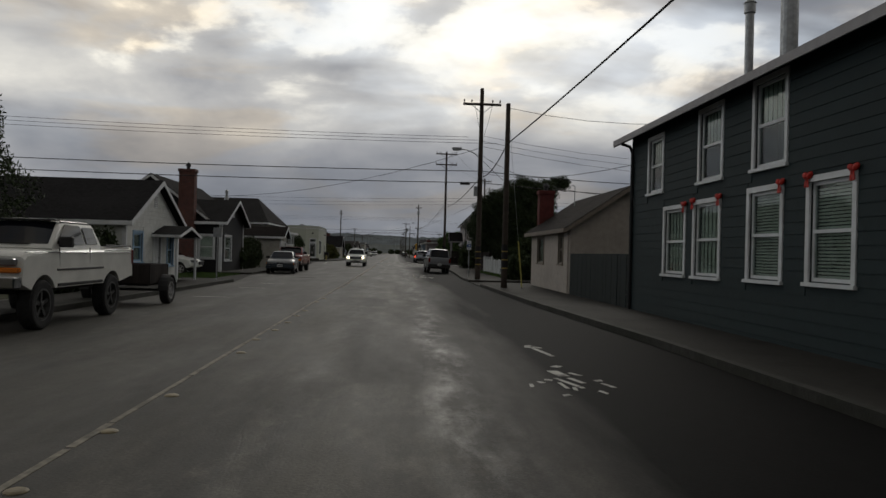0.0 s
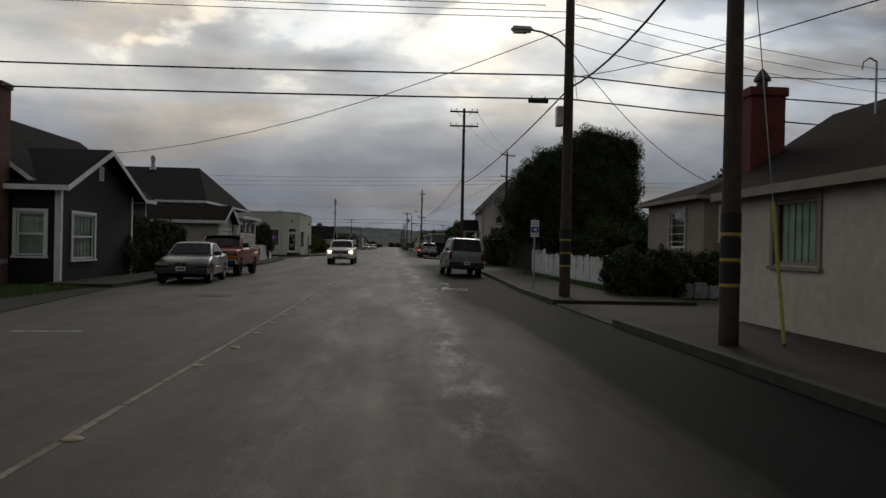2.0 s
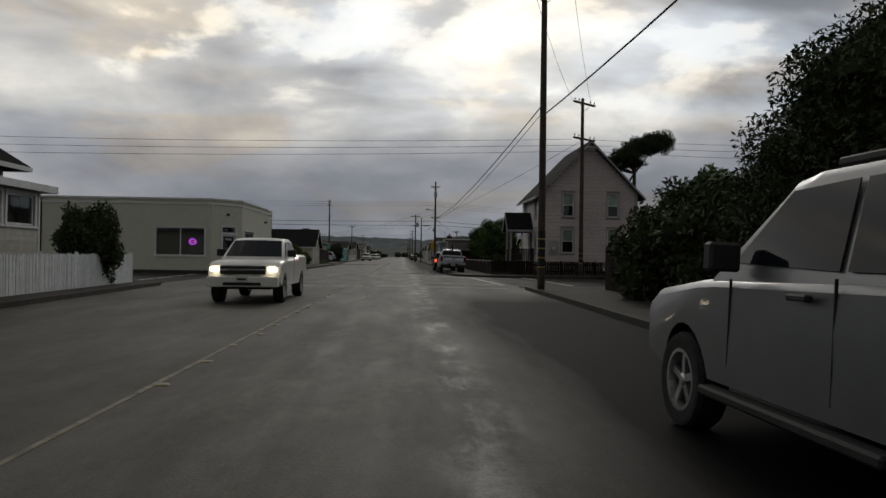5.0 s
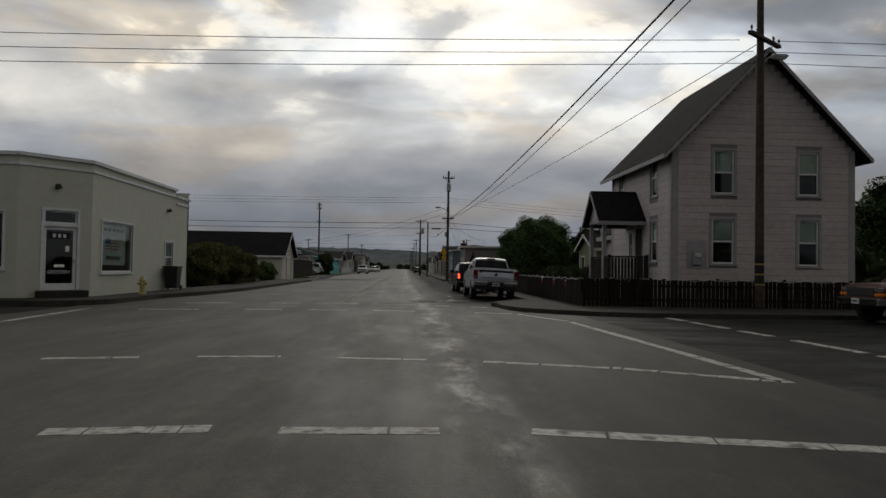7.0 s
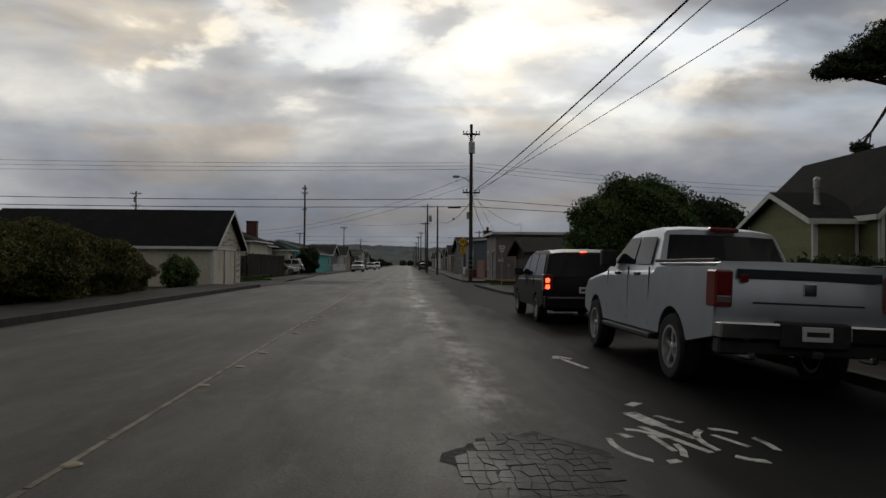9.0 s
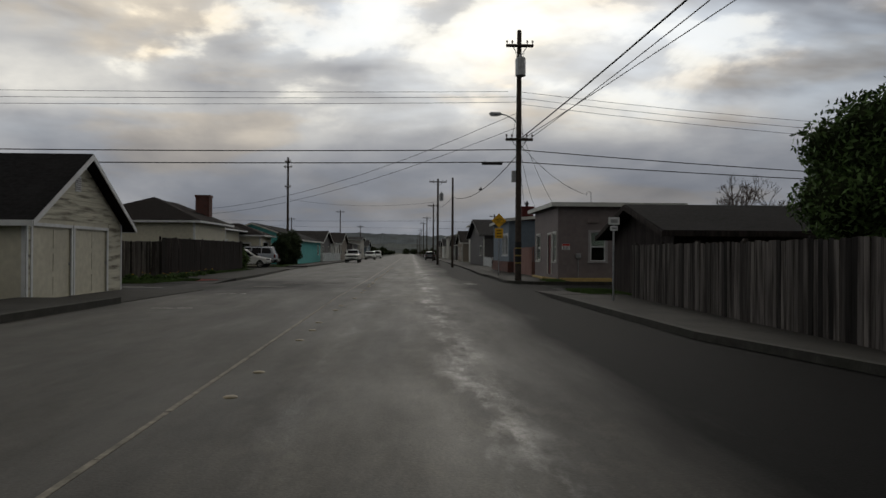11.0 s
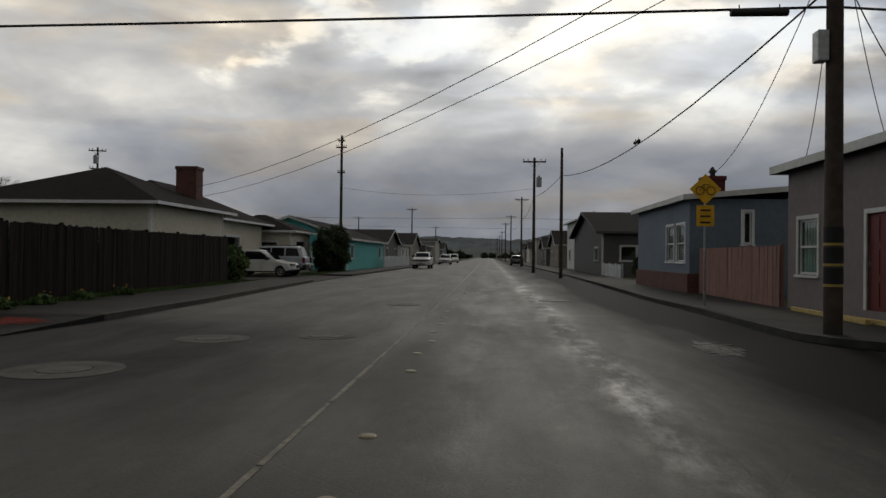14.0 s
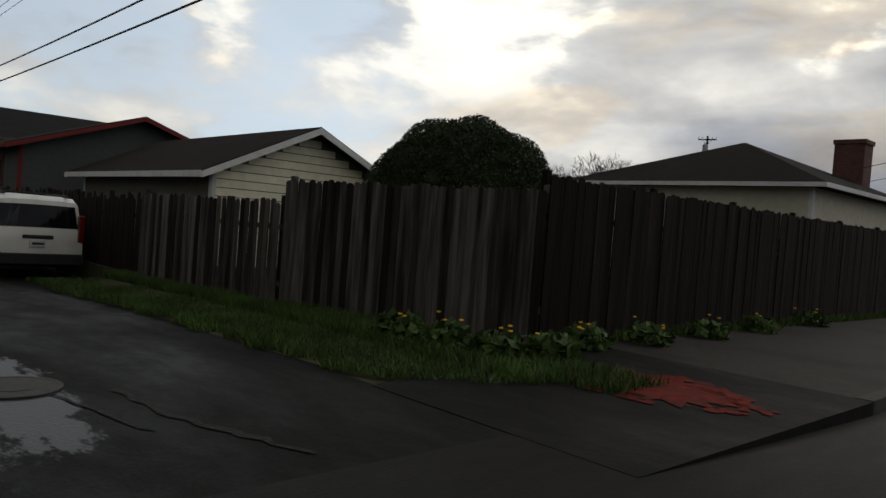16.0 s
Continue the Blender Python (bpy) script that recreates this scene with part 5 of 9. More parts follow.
    s = thing("corner_shop", cx, cy, 0, 0, "cream stucco corner shop with a glazed door and banded parapet", "shop")
    S_Y, E_X, N_Y = 96.4, -10.95, 110.0
    A, B = Vector((-12.55, S_Y, 0)), Vector((E_X, 98.35, 0))
    top, t = 5.05, 0.2

    def run(p, q, holes, name="wall", top=top):
        """a straight wall from p to q, outer face on its right hand side"""
        d = (q - p)
        length = d.length
        d = d.normalized()
        inward = Vector((-d.y, d.x, 0))
        M = Matrix(((d.x, inward.x, 0, p.x - cx), (d.y, inward.y, 0, p.y - cy), (0, 0, 1, 0), (0, 0, 0, 1)))
        bm = bmesh.new()
        for a, b, c, e in solid_cells(length, 0.0, top, holes):
            box(bm, a, b, 0, t, c, e, m=M)
        bmesh.ops.remove_doubles(bm, verts=list(bm.verts), dist=1e-4)
        w = part(name, fixed(bm), P_SHOP, s)
        for z, out, h in ((top - 0.42, 0.05, 0.09), (top - 0.10, 0.09, 0.12)):
            bm = bmesh.new()
            box(bm, -0.03, length + 0.03, -out, 0.0, z, z + h, m=M)
            part("cornice", fixed(bm), M_WHITE, w, "white moulded cornice")
        return M

    sw = Vector((-24.0, S_Y, 0))
    M = run(sw, A, [(7.7, 11.0, 1.15, 3.05)])
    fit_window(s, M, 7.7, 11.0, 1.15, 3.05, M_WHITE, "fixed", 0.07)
    bm = bmesh.new()
    box(bm, 9.33, 9.39, 0.02, 0.07, 1.15, 3.05, m=M)
    part("mullion", fixed(bm), M_WHITE, s)
    # neon sign behind the pane
    bm = bmesh.new()
    for r in (0.24, 0.18):
        pts = [M @ Vector((10.15 + r * math.cos(a), 0.14, 2.1 + r * 0.85 * math.sin(a))) for a in [2 * math.pi * i / 28 for i in range(29)]]
        path_tube(bm, pts, 0.02, 6)
    ring = tagged(part("neon_sign", fixed(bm), M_NEON), "glowing violet neon ring sign in a shop window", "sign")
    ring.matrix_basis = Matrix.Translation((cx, cy, 0))
    bm = bmesh.new()
    path_tube(bm, [M @ Vector((10.02 + 0.05 * i, 0.13, 2.1 + 0.06 * (-1) ** i)) for i in range(6)], 0.018, 6)
    core = part("tube", fixed(bm), glow_material("neon_rose", (1.0, 0.12, 0.4), 1.3), ring, "rose neon tube")
    # cut-off corner with the door
    L = (B - A).length
    M = run(A, B, [(0.85, 2.0, 0.42, 3.18)])
    fit_door(s, M, 0.85, 2.0, 0.42, 2.62, M_WHITE, M_WHITE, glazed=True)
    fit_window(s, M, 0.85, 2.0, 2.72, 3.18, M_WHITE, "fixed", 0.08, sill=False)
    bm = bmesh.new()
    box(bm, 1.04, 1.8, 0.044, 0.05, 2.18, 2.42, m=M)
    part("notice", fixed(bm), M_BLACKPAINT, s, "dark number panel with pale bars")
    bm = bmesh.new()
    for i in range(3):
        box(bm, 1.18 + 0.18 * i, 1.28 + 0.18 * i, 0.038, 0.043, 2.24, 2.36, m=M)
    part("bars", fixed(bm), M_SIGNWHITE, s)
    txt = bpy.data.curves.new("lettering", "FONT")
    txt.body, txt.size, txt.extrude, txt.align_x = "GROCERY", 0.17, 0.003, "CENTER"
    word = new("lettering", txt)
    word.data.materials.append(M_SIGNWHITE)
    word.parent = s
    d = (B - A).normalized()
    word.matrix_basis = M @ Matrix.Translation((1.42, 0.04, 0.98)) @ pose(0, 0, 0, 90, 0, 0)
    bm = bmesh.new()
    box(bm, 1.25, 1.6, 0.044, 0.05, 1.2, 1.3, m=M)
    box(bm, 1.62, 1.76, 0.044, 0.05, 1.75, 1.95, m=M)
    part("notice", fixed(bm), M_CURTAIN, s, "faded paper notices on the door")
    bm = bmesh.new()
    box(bm, 0.6, 2.2, -0.55, -0.02, 0.0, 0.4, m=M)
    part("doorstep", bevelled(fixed(bm), 0.02), M_CONCRETE, s)
    # street side
    step = Vector((E_X, 107.9, 0))
    M = run(B, step, [(0.9, 3.95, 1.02, 2.95), (8.05, 9.2, 1.0, 2.42)])
    run(step, Vector((E_X, N_Y, 0)), [], top=top - 0.32)
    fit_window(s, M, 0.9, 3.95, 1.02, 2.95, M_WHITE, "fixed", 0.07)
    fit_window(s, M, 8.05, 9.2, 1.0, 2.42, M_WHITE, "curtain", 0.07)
    bm = bmesh.new()
    box(bm, 1.15, 3.5, 0.12, 0.125, 1.3, 2.85, m=M)
    board = part("poster", fixed(bm), M_SIGNWHITE, s, "pale printed poster inside the pane")
    bm = bmesh.new()
    for i in range(4):
        box(bm, 1.5, 2.8, 0.112, 0.118, 1.9 + 0.11 * i, 1.94 + 0.11 * i, m=M)
    part("stripe", fixed(bm), M_RIBBON, board)
    bm = bmesh.new()
    box(bm, 1.5, 2.0, 0.106, 0.111, 2.12, 2.32, m=M)
    part("canton", fixed(bm), M_SIGNBLUE, board)
    bm = bmesh.new()
    for i in range(5):
        box(bm, 1.35 + 0.4 * i, 1.62 + 0.4 * i, 0.106, 0.111, 2.6, 2.72, m=M)
        box(bm, 1.6 + 0.28 * i, 1.8 + 0.28 * i, 0.106, 0.111, 1.5, 1.64, m=M)
    part("bars", fixed(bm), M_BLACKPAINT, board)
    run(Vector((E_X, N_Y, 0)), Vector((-24.0, N_Y, 0)), [])
    run(Vector((-24.0, N_Y, 0)), sw, [])
    bm = bmesh.new()
    pts = [(-23.8, S_Y + 0.2), (-12.65, S_Y + 0.2), (E_X - 0.2, 98.5), (E_X - 0.2, N_Y - 0.2), (-23.8, N_Y - 0.2)]
    a = [bm.verts.new((x - cx, y - cy, top - 0.55)) for x, y in pts]
    b = [bm.verts.new((x - cx, y - cy, top - 0.45)) for x, y in pts]
    bm.faces.new(a[::-1]); bm.faces.new(b)
    for i in range(5):
        bm.faces.new((a[i], a[(i + 1) % 5], b[(i + 1) % 5], b[i]))
    part("roof", fixed(bm), R_GREY, s)
    bm = bmesh.new()
    lathe(bm, [(0.3, top - 0.45), (0.3, top + 0.25), (0.36, top + 0.28), (0.34, top + 0.4)], 16)
    part("roof_vent", fixed(bm), M_STEEL, s)
    return s


corner_shop()


# ---- utility poles and cables ----
def utility_pole(x, y, h, arms=(), lamp=None, cans=(), bands=0, r=0.15, label="weathered wooden utility pole", steps=False, box_z=None):
    """arms: (height, half length, turn); lamp: (height, reach, turn); cans: (height, turn)"""
    p = thing("utility_pole", x, y, 0, 0, label, "utility pole", "utility poles")
    bm = bmesh.new()
    lathe(bm, [(r, -0.3), (r * 0.98, 0.5), (r * 0.86, h * 0.5), (r * 0.68, h - 0.05), (r * 0.5, h)], 14)
    part("shaft", fixed(bm), M_POLE, p, smooth=True)
    for z, half, turn in arms:
        R = Matrix.Rotation(radians(turn), 4, "Z")
        bm = bmesh.new()
        box(bm, -half, half, -r - 0.09, -r * 0.5, z - 0.06, z + 0.06, m=R)
        arm = part("crossarm", bevelled(fixed(bm), 0.012), M_POLE, p)
        for sgn in (-1, 1):
            bm = bmesh.new()
            tube(bm, R @ Vector((sgn * half * 0.55, -r - 0.05, z - 0.05)), R @ Vector((sgn * 0.05, -r - 0.03, z - 0.5)), 0.015, n=6)
            part("brace", fixed(bm), M_DARKMETAL, arm)
        for u in (-0.94, -0.55, 0.55, 0.94):
            bm = bmesh.new()
            lathe(bm, [(0.012, 0.06), (0.012, 0.12), (0.05, 0.13), (0.03, 0.17), (0.055, 0.19), (0.03, 0.24), (0.02, 0.26)], 8, R @ Matrix.Translation((u * half, -r - 0.03, z)))
            part("insulator", fixed(bm), M_PORCELAIN, arm)
    if lamp:
        z, reach, turn = lamp
        R = Matrix.Rotation(radians(turn), 4, "Z")
        bm = bmesh.new()
        path_tube(bm, [R @ Vector(q) for q in ((0, 0, z - 0.5), (-reach * 0.3, 0, z - 0.18), (-reach * 0.7, 0, z), (-reach, 0, z + 0.05))], 0.03, 8)
        arm = part("lamp_arm", fixed(bm), M_STEEL, p)
        bm = bmesh.new()
        box(bm, -reach - 0.55, -reach + 0.05, -0.13, 0.13, z - 0.02, z + 0.13, m=R)
        bevelled(fixed(bm), 0.05, 2)
        part("lamp_head", bm, M_STEEL, arm, "grey street lamp head, unlit")
        bm = bmesh.new()
        box(bm, -reach - 0.48, -reach - 0.1, -0.09, 0.09, z - 0.05, z - 0.021, m=R)
        part("lens", bevelled(fixed(bm), 0.012), M_OFFWHITE, arm)
    for z, turn in cans:
        R = Matrix.Rotation(radians(turn), 4, "Z")
        bm = bmesh.new()
        lathe(bm, [(0.22, -0.45), (0.25, -0.42), (0.25, 0.38), (0.2, 0.45), (0.08, 0.47), (0.06, 0.62)], 14, R @ Matrix.Translation((0, -r - 0.28, z)))
        part("transformer", fixed(bm), M_STEEL, p, "grey transformer can", smooth=False)
    if box_z:
        part("junction_box", bevelled(boxes((-r - 0.18, -r + 0.02, -0.12, 0.12, box_z, box_z + 0.55)), 0.015), M_STEEL, p)
    for i in range(bands):
        for k, (mat, hh) in enumerate(((M_BANDYELLOW, 0.045), (M_BANDBLACK, 0.27))):
            z0 = 0.95 + 0.36 * i + (0.0 if k == 0 else 0.055)
            bm = bmesh.new()
            lathe(bm, [(r * 0.975 + 0.006, z0), (r * 0.97 + 0.006, z0 + hh)], 14)
            part("band", fixed(bm), mat, p, "yellow reflective band" if k == 0 else "black band")
    return p


utility_pole(5.08, 22.7, 8.1, bands=3, r=0.14, label="plain wooden pole with yellow and black bands")
utility_pole(5.05, 32.7, 11.0, arms=[(10.05, 1.08, 0)], lamp=(7.45, 1.1, 0), cans=(), bands=3, r=0.16, label="tall wooden utility pole with street lamp and crossarm", box_z=4.85)
utility_pole(5.8, 73.8, 13.1, arms=[(12.8, 1.18, 0), (11.6, 1.2, 0)], bands=4, r=0.15, label="tall wooden utility pole with two crossarms and yellow bands")
utility_pole(12.95, 96.7, 12.6, arms=[(12.2, 1.2, 40), (9.7, 1.2, 40)], bands=3, r=0.16, lamp=(9.1, 0.45, 180), label="wooden utility pole in front of a lilac house")
utility_pole(5.05, 153.0, 12.3, arms=[(11.5, 0.66, 0), (6.95, 0.66, 0)], lamp=(8.15, 0.9, 0), cans=[(10.4, 0)], bands=3, r=0.16, label="dark utility pole with transformer and street lamp", box_z=4.9)
utility_pole(3.9, 190.0, 8.9, r=0.13, label="bare wooden pole at the kerb")
utility_pole(3.0, 206.0, 10.4, arms=[(10.0, 1.05, 0)], cans=[(8.2, 90)], r=0.15)
utility_pole(-16.9, 217.0, 14.2, arms=[(12.9, 0.55, 0), (13.6, 0.4, 0), (10.2, 0.4, 0)], r=0.18, label="tall utility pole behind houses")
utility_pole(-44.5, 218.0, 13.0, arms=[(12.6, 0.9, 20), (10.6, 0.8, 20)], cans=[(11.6, 0)], r=0.15, label="utility pole with transformer behind trees")
for px, py, ph in ((3.6, 245, 10), (3.4, 290, 10), (3.3, 335, 10.5), (3.2, 385, 10), (3.2, 440, 10), (3.0, 500, 10.5), (3.0, 570, 10), (-16.5, 285, 11), (-16.5, 350, 10), (-30, 300, 10), (16, 260, 9)):
    utility_pole(px, py, ph, arms=[(ph - 0.4, 1.0, 0)], r=0.15, label="distant wooden utility pole")


def cable(a, b, sag, r=0.014, label="thin black overhead wire between poles", group="overhead cables"):
    a, b = Vector(a), Vector(b)
    n = max(8, int((b - a).length / 4))
    pts = [a.lerp(b, i / n) - Vector((0, 0, 4 * sag * (i / n) * (1 - i / n))) for i in range(n + 1)]
    return tagged(part("cable", path_tube(bmesh.new(), pts, r, 5), M_WIRE), label, "cable", group)


# along the right side
cable((5.8, -32, 7.4), (5.08, 22.6, 6.35), 0.5, 0.026, "thick black communication cable along the street")
cable((5.08, 22.8, 6.35), (5.05, 32.6, 5.9), 0.35, 0.026, "slack black communication cable between two poles")
cable((5.05, 32.8, 5.9), (5.8, 73.8, 6.8), 0.35, 0.024, "thick black communication cable along the street")
cable((5.8, 73.8, 7.25), (5.05, 152.9, 6.95), 0.75, 0.024, "thick black communication cable along the street")
cable((5.8, 73.8, 6.95), (5.2, 152.9, 6.75), 0.82, 0.013)
cable((12.9, 96.7, 9.6), (5.1, 152.9, 6.9), 0.25, 0.015)
cable((5.05, 153.1, 6.3), (3.9, 190, 7.0), 0.9, 0.022, "thick black communication cable along the street")
cable((3.9, 190, 7.0), (3.0, 206, 6.8), 0.2, 0.02)
for i in range(5):
    ys = (206, 245, 290, 335, 385, 440)
    xs = (3.0, 3.6, 3.4, 3.3, 3.2, 3.2)
    cable((xs[i], ys[i], 6.8), (xs[i + 1], ys[i + 1], 6.8), 0.5, 0.02)
for dx in (-0.9, 0.9):
    cable((5.8 + dx, 73.6, 13.05), (12.9 + dx * 0.7, 96.7, 12.4), 0.5, 0.01)
# drop wires and slack loops at the lane pole
for a, b, sag in (((5.05, 153, 9.4), (5.3, 153.1, 6.9), 0.0), ((5.1, 153, 7.6), (7.2, 155.5, 4.1), 0.25), ((5.05, 153, 6.9), (6.9, 158.6, 3.9), 0.5), ((5.05, 153, 8.9), (4.7, 153, 6.95), 0.05), ((4.75, 152.8, 11.6), (4.95, 152.8, 10.8), 0.05), ((5.35, 152.8, 11.6), (5.15, 152.8, 10.8), 0.05)):
    cable(a, b, sag, 0.009, "thin drop wire at a pole", "drop wires")
for a, b, sag in (((5.05, 32.7, 7.7), (5.3, 32.7, 5.6), 0.05), ((4.65, 32.6, 10.1), (5.05, 32.6, 8.3), 0.15), ((5.65, 32.6, 10.1), (5.2, 32.6, 8.3), 0.15)):
    cable(a, b, sag, 0.009, "thin drop wire at a pole", "drop wires")
# across the street at the first poles
cable((-46, 34, 6.95), (5.05, 32.7, 6.28), 0.35, 0.024, "thick black cable across the street")
cable((-46, 34, 6.3), (5.05, 32.7, 5.62), 0.35, 0.024, "thick black cable across the street")
cable((5.05, 32.7, 6.28), (32, 35, 6.6), 0.55, 0.022, "thick black cable across the street")
cable((5.05, 32.7, 5.62), (32, 35, 5.3), 0.35, 0.022, "thick black cable across the street")
for k in range(3):
    cable((-60, 33.5, 10.6 - 0.35 * k), (4.35 + 0.8 * k, 32.7, 8.2 - 0.16 * k), 0.7, 0.011)
    cable((5.05, 32.7, 8.3 - 0.3 * k), (30, 40, 8.6 - 0.5 * k), 0.8, 0.01)
cable((5.05, 32.7, 7.6), (-16.0, 50, 5.6), 0.9, 0.013, "service cable to a house")
cable((5.05, 32.7, 7.2), (9.4, 24, 4.4), 0.4, 0.011, "service cable to a cottage")
cable((5.05, 32.7, 7.0), (11.5, 38, 3.9), 0.5, 0.011, "service cable to a bungalow")
cable((5.08, 22.7, 7.9), (17, 14, 7.2), 0.9, 0.011)
cable((5.05, 32.7, 6.2), (8.6, 11.5, 4.6), 0.5, 0.011, "service cable to the dark building")
# the crossing
for k in range(3):
    cable((-70, 95, 9.9 - 0.65 * k), (12.2 + 0.5 * k, 96.7, 9.7 - 0.4 * k), 0.9, 0.013)
for k in range(3):
    cable((12.9, 96.7, 9.7 - 0.4 * k), (60, 88, 10.6 - 0.6 * k), 1.0, 0.012)
cable((12.9, 96.7, 9.4), (14.2, 98.2, 8.9), 0.1, 0.01, "service cable to the lilac house")
# across the street at the lane
cable((-62, 153.5, 7.0), (5.05, 153, 6.48), 0.45, 0.026, "thick black cable across the street")
cable((-62, 153.5, 6.3), (5.05, 153, 5.88), 0.4, 0.026, "thick black cable across the street")
cable((5.05, 153, 6.48), (60, 156, 5.2), 0.6, 0.024, "thick black cable across the street")
cable((5.05, 153, 5.88), (60, 156, 4.8), 0.4, 0.024, "thick black cable across the street")
for k in range(3):
    cable((-70, 153.5, 9.9 - 0.45 * k), (4.5 + 0.4 * k, 153, 9.3 - 0.25 * k), 0.5, 0.011)
    cable((5.05, 153, 9.3 - 0.3 * k), (60, 158, 8.6 - 0.5 * k), 1.0, 0.011)
cable((5.05, 153, 8.3), (-17.0, 178, 4.9), 0.9, 0.013, "service cable to a house")
cable((5.05, 153, 7.6), (-17.6, 180.5, 4.6), 0.8, 0.012, "service cable to a house")
cable((5.05, 153, 6.8), (9.4, 157.5, 4.7), 0.35, 0.012, "service cable to the mauve house")
cable((5.05, 153, 7.1), (8.2, 171, 4.9), 0.8, 0.011, "service cable to the blue house")
cable((-16.9, 217, 8.6), (3.0, 206, 7.6), 0.7, 0.012)
cable((-60, 246, 7.5), (3.6, 245, 7.0), 0.4, 0.02)
cable((3.6, 245, 7.0), (60, 246, 6.8), 0.4, 0.02)
cable((-60, 291, 8.0), (60, 290, 7.4), 0.5, 0.02)


def splice(x, y, z, turn, length=0.55):
    s = thing("cable_closure", x, y, z, turn, "black cable splice closure hanging on a wire", "cable closure")
    bm = bmesh.new()
    tube(bm, (-length / 2, 0, 0), (length / 2, 0, 0), 0.07, n=10)
    part("body", bevelled(fixed(bm), 0.01), M_WIRE, s)
    for e in (-1, 1):
        bm = bmesh.new()
        tube(bm, (e * length * 0.35, 0, 0.05), (e * length * 0.35, 0, 0.14), 0.012, n=6)
        part("clip", fixed(bm), M_DARKMETAL, s)


splice(4.2, 32.7, 5.54, 0)
splice(3.75, 153.0, 5.79, 0, 1.0)


def guy_wire(x, y, top, label):
    g = thing("guy_wire", x, y, 0.1, 0, label, "guy wire")
    part("wire", tube(bmesh.new(), (0, 0, 0), top, 0.008, n=6), M_STEEL, g)
    low = Vector(top) * 0.27
    part("guard", fixed(tube(bmesh.new(), Vector(top) * 0.01, low, 0.028, n=8)), M_GUARD, g, "pale yellow plastic guard")
    part("anchor", fixed(tube(bmesh.new(), (0, 0, -0.12), (0, 0, 0.06), 0.02, n=8)), M_DARKMETAL, g)


M_GUARD = material("yellow_guard", (0.42, 0.38, 0.10), 0.6, grain=(8, 0.2))
guy_wire(5.85, 22.6, (-0.74, 0.1, 7.6), "thin steel guy wire with a pale yellow guard beside a pole")
splice(4.6, 168.0, 5.85, 95)


# ---- fences ----
def shared_board(w, h, d, mat, top="flat"):
    bm = bmesh.new()
    if top == "point":
        outline = [(-w / 2, 0), (w / 2, 0), (w / 2, h - w * 0.7), (0, h), (-w / 2, h - w * 0.7)]
    elif top == "dog":
        outline = [(-w / 2, 0), (w / 2, 0), (w / 2, h - w * 0.3), (w * 0.22, h), (-w * 0.22, h), (-w / 2, h - w * 0.3)]
    else:
        outline = [(-w / 2, 0), (w / 2, 0), (w / 2, h), (-w / 2, h)]
    prism(bm, outline, d)
    fixed(bm)
    me = bpy.data.meshes.new("board")
    bm.to_mesh(me)
    bm.free()
    me.materials.append(mat)
    return me


def fence(a, b, z, h, w, gap, mat, label, top="flat", rails=(0.25, 0.75), lean=0.6, board="board", post_every=2.4, uneven=0.02, d=0.018, category="fence", seed=1, post_up=0.05):
    """boards from a to b; their faces look to the right hand side of the line from a to b"""
    rnd = random.Random(seed)
    a, b = Vector((*a, 0)), Vector((*b, 0))
    L = (b - a).length
    ang = math.degrees(math.atan2(b.y - a.y, b.x - a.x))
    f = thing("fence", a.x, a.y, z, ang, label, category)
    me = shared_board(w, h, d, mat, top)
    n = int(L / (w + gap))
    for i in range(n):
        ob = new(board, me)
        ob.parent = f
        u = (i + 0.5) * L / n
        ob.matrix_basis = pose(u, rnd.uniform(-0.006, 0.006), -rnd.uniform(0, uneven) if uneven else 0, rnd.uniform(-lean, lean), rnd.uniform(-lean, lean), rnd.uniform(-1, 1)) @ Matrix.Diagonal((1, 1, 1 + rnd.uniform(-uneven, uneven) / h, 1))
    for r in rails:
        bm = boxes((0, L, d + 0.008, d + 0.05, h * r - 0.04, h * r + 0.04))
        part("rail", bm, mat, f)
    k = max(1, int(L / post_every))
    for i in range(k + 1):
        u = min(max(L * i / k, 0.05), L - 0.05)
        part("post", bevelled(boxes((u - 0.045, u + 0.045, d + 0.052, d + 0.14, -0.1, h + post_up)), 0.008), mat, f)
    return f


fence((7.55, 50.9), (7.75, 35.6), 0.1, 1.10, 0.062, 0.062, M_FENCEWHITE, "white painted picket fence along the pavement", "point", board="picket", lean=1.2, uneven=0.03, seed=3)
fence((8.3, 51.6), (7.55, 51.1), 0.1, 1.3, 0.085, 0.055, M_FENCEWHITE, "short white picket gate", "point", board="picket", seed=4, post_every=0.7, category="gate")
fence((7.0, 18.75), (7.0, 11.65), 0.1, 1.56, 0.28, 0.006, vary_by_object(P_FENCEGREEN, 0.05), "dark grey-green board fence between two buildings", rails=(0.3, 0.7), lean=0.1, uneven=0.0, seed=5, post_up=-0.1)
fence((8.4, 74.2), (8.2, 52.2), 0.1, 1.7, 0.14, 0.008, M_FENCEBROWN, "dark wooden fence under the tree", "dog", seed=6)
fence((-9.5, 57.2), (-10.35, 76.0), 0.1, 1.16, 0.085, 0.012, M_FENCEWHITE, "white painted picket fence before a clapboard house", "point", board="picket", seed=7)
fence((6.65, 118), (6.65, 97.1), 0.12, 0.98, 0.13, 0.02, M_FENCEBROWN, "low dark wooden fence along the pavement", seed=8)
fence((6.7, 97.05), (24, 97.05), 0.12, 0.98, 0.13, 0.02, M_FENCEBROWN, "low dark wooden fence before the lilac house", seed=9)
fence((6.65, 139.9), (6.45, 127.2), 0.1, 1.62, 0.14, 0.012, M_FENCEGREY, "grey weathered board fence before a shed", seed=10, uneven=0.022, lean=0.4)
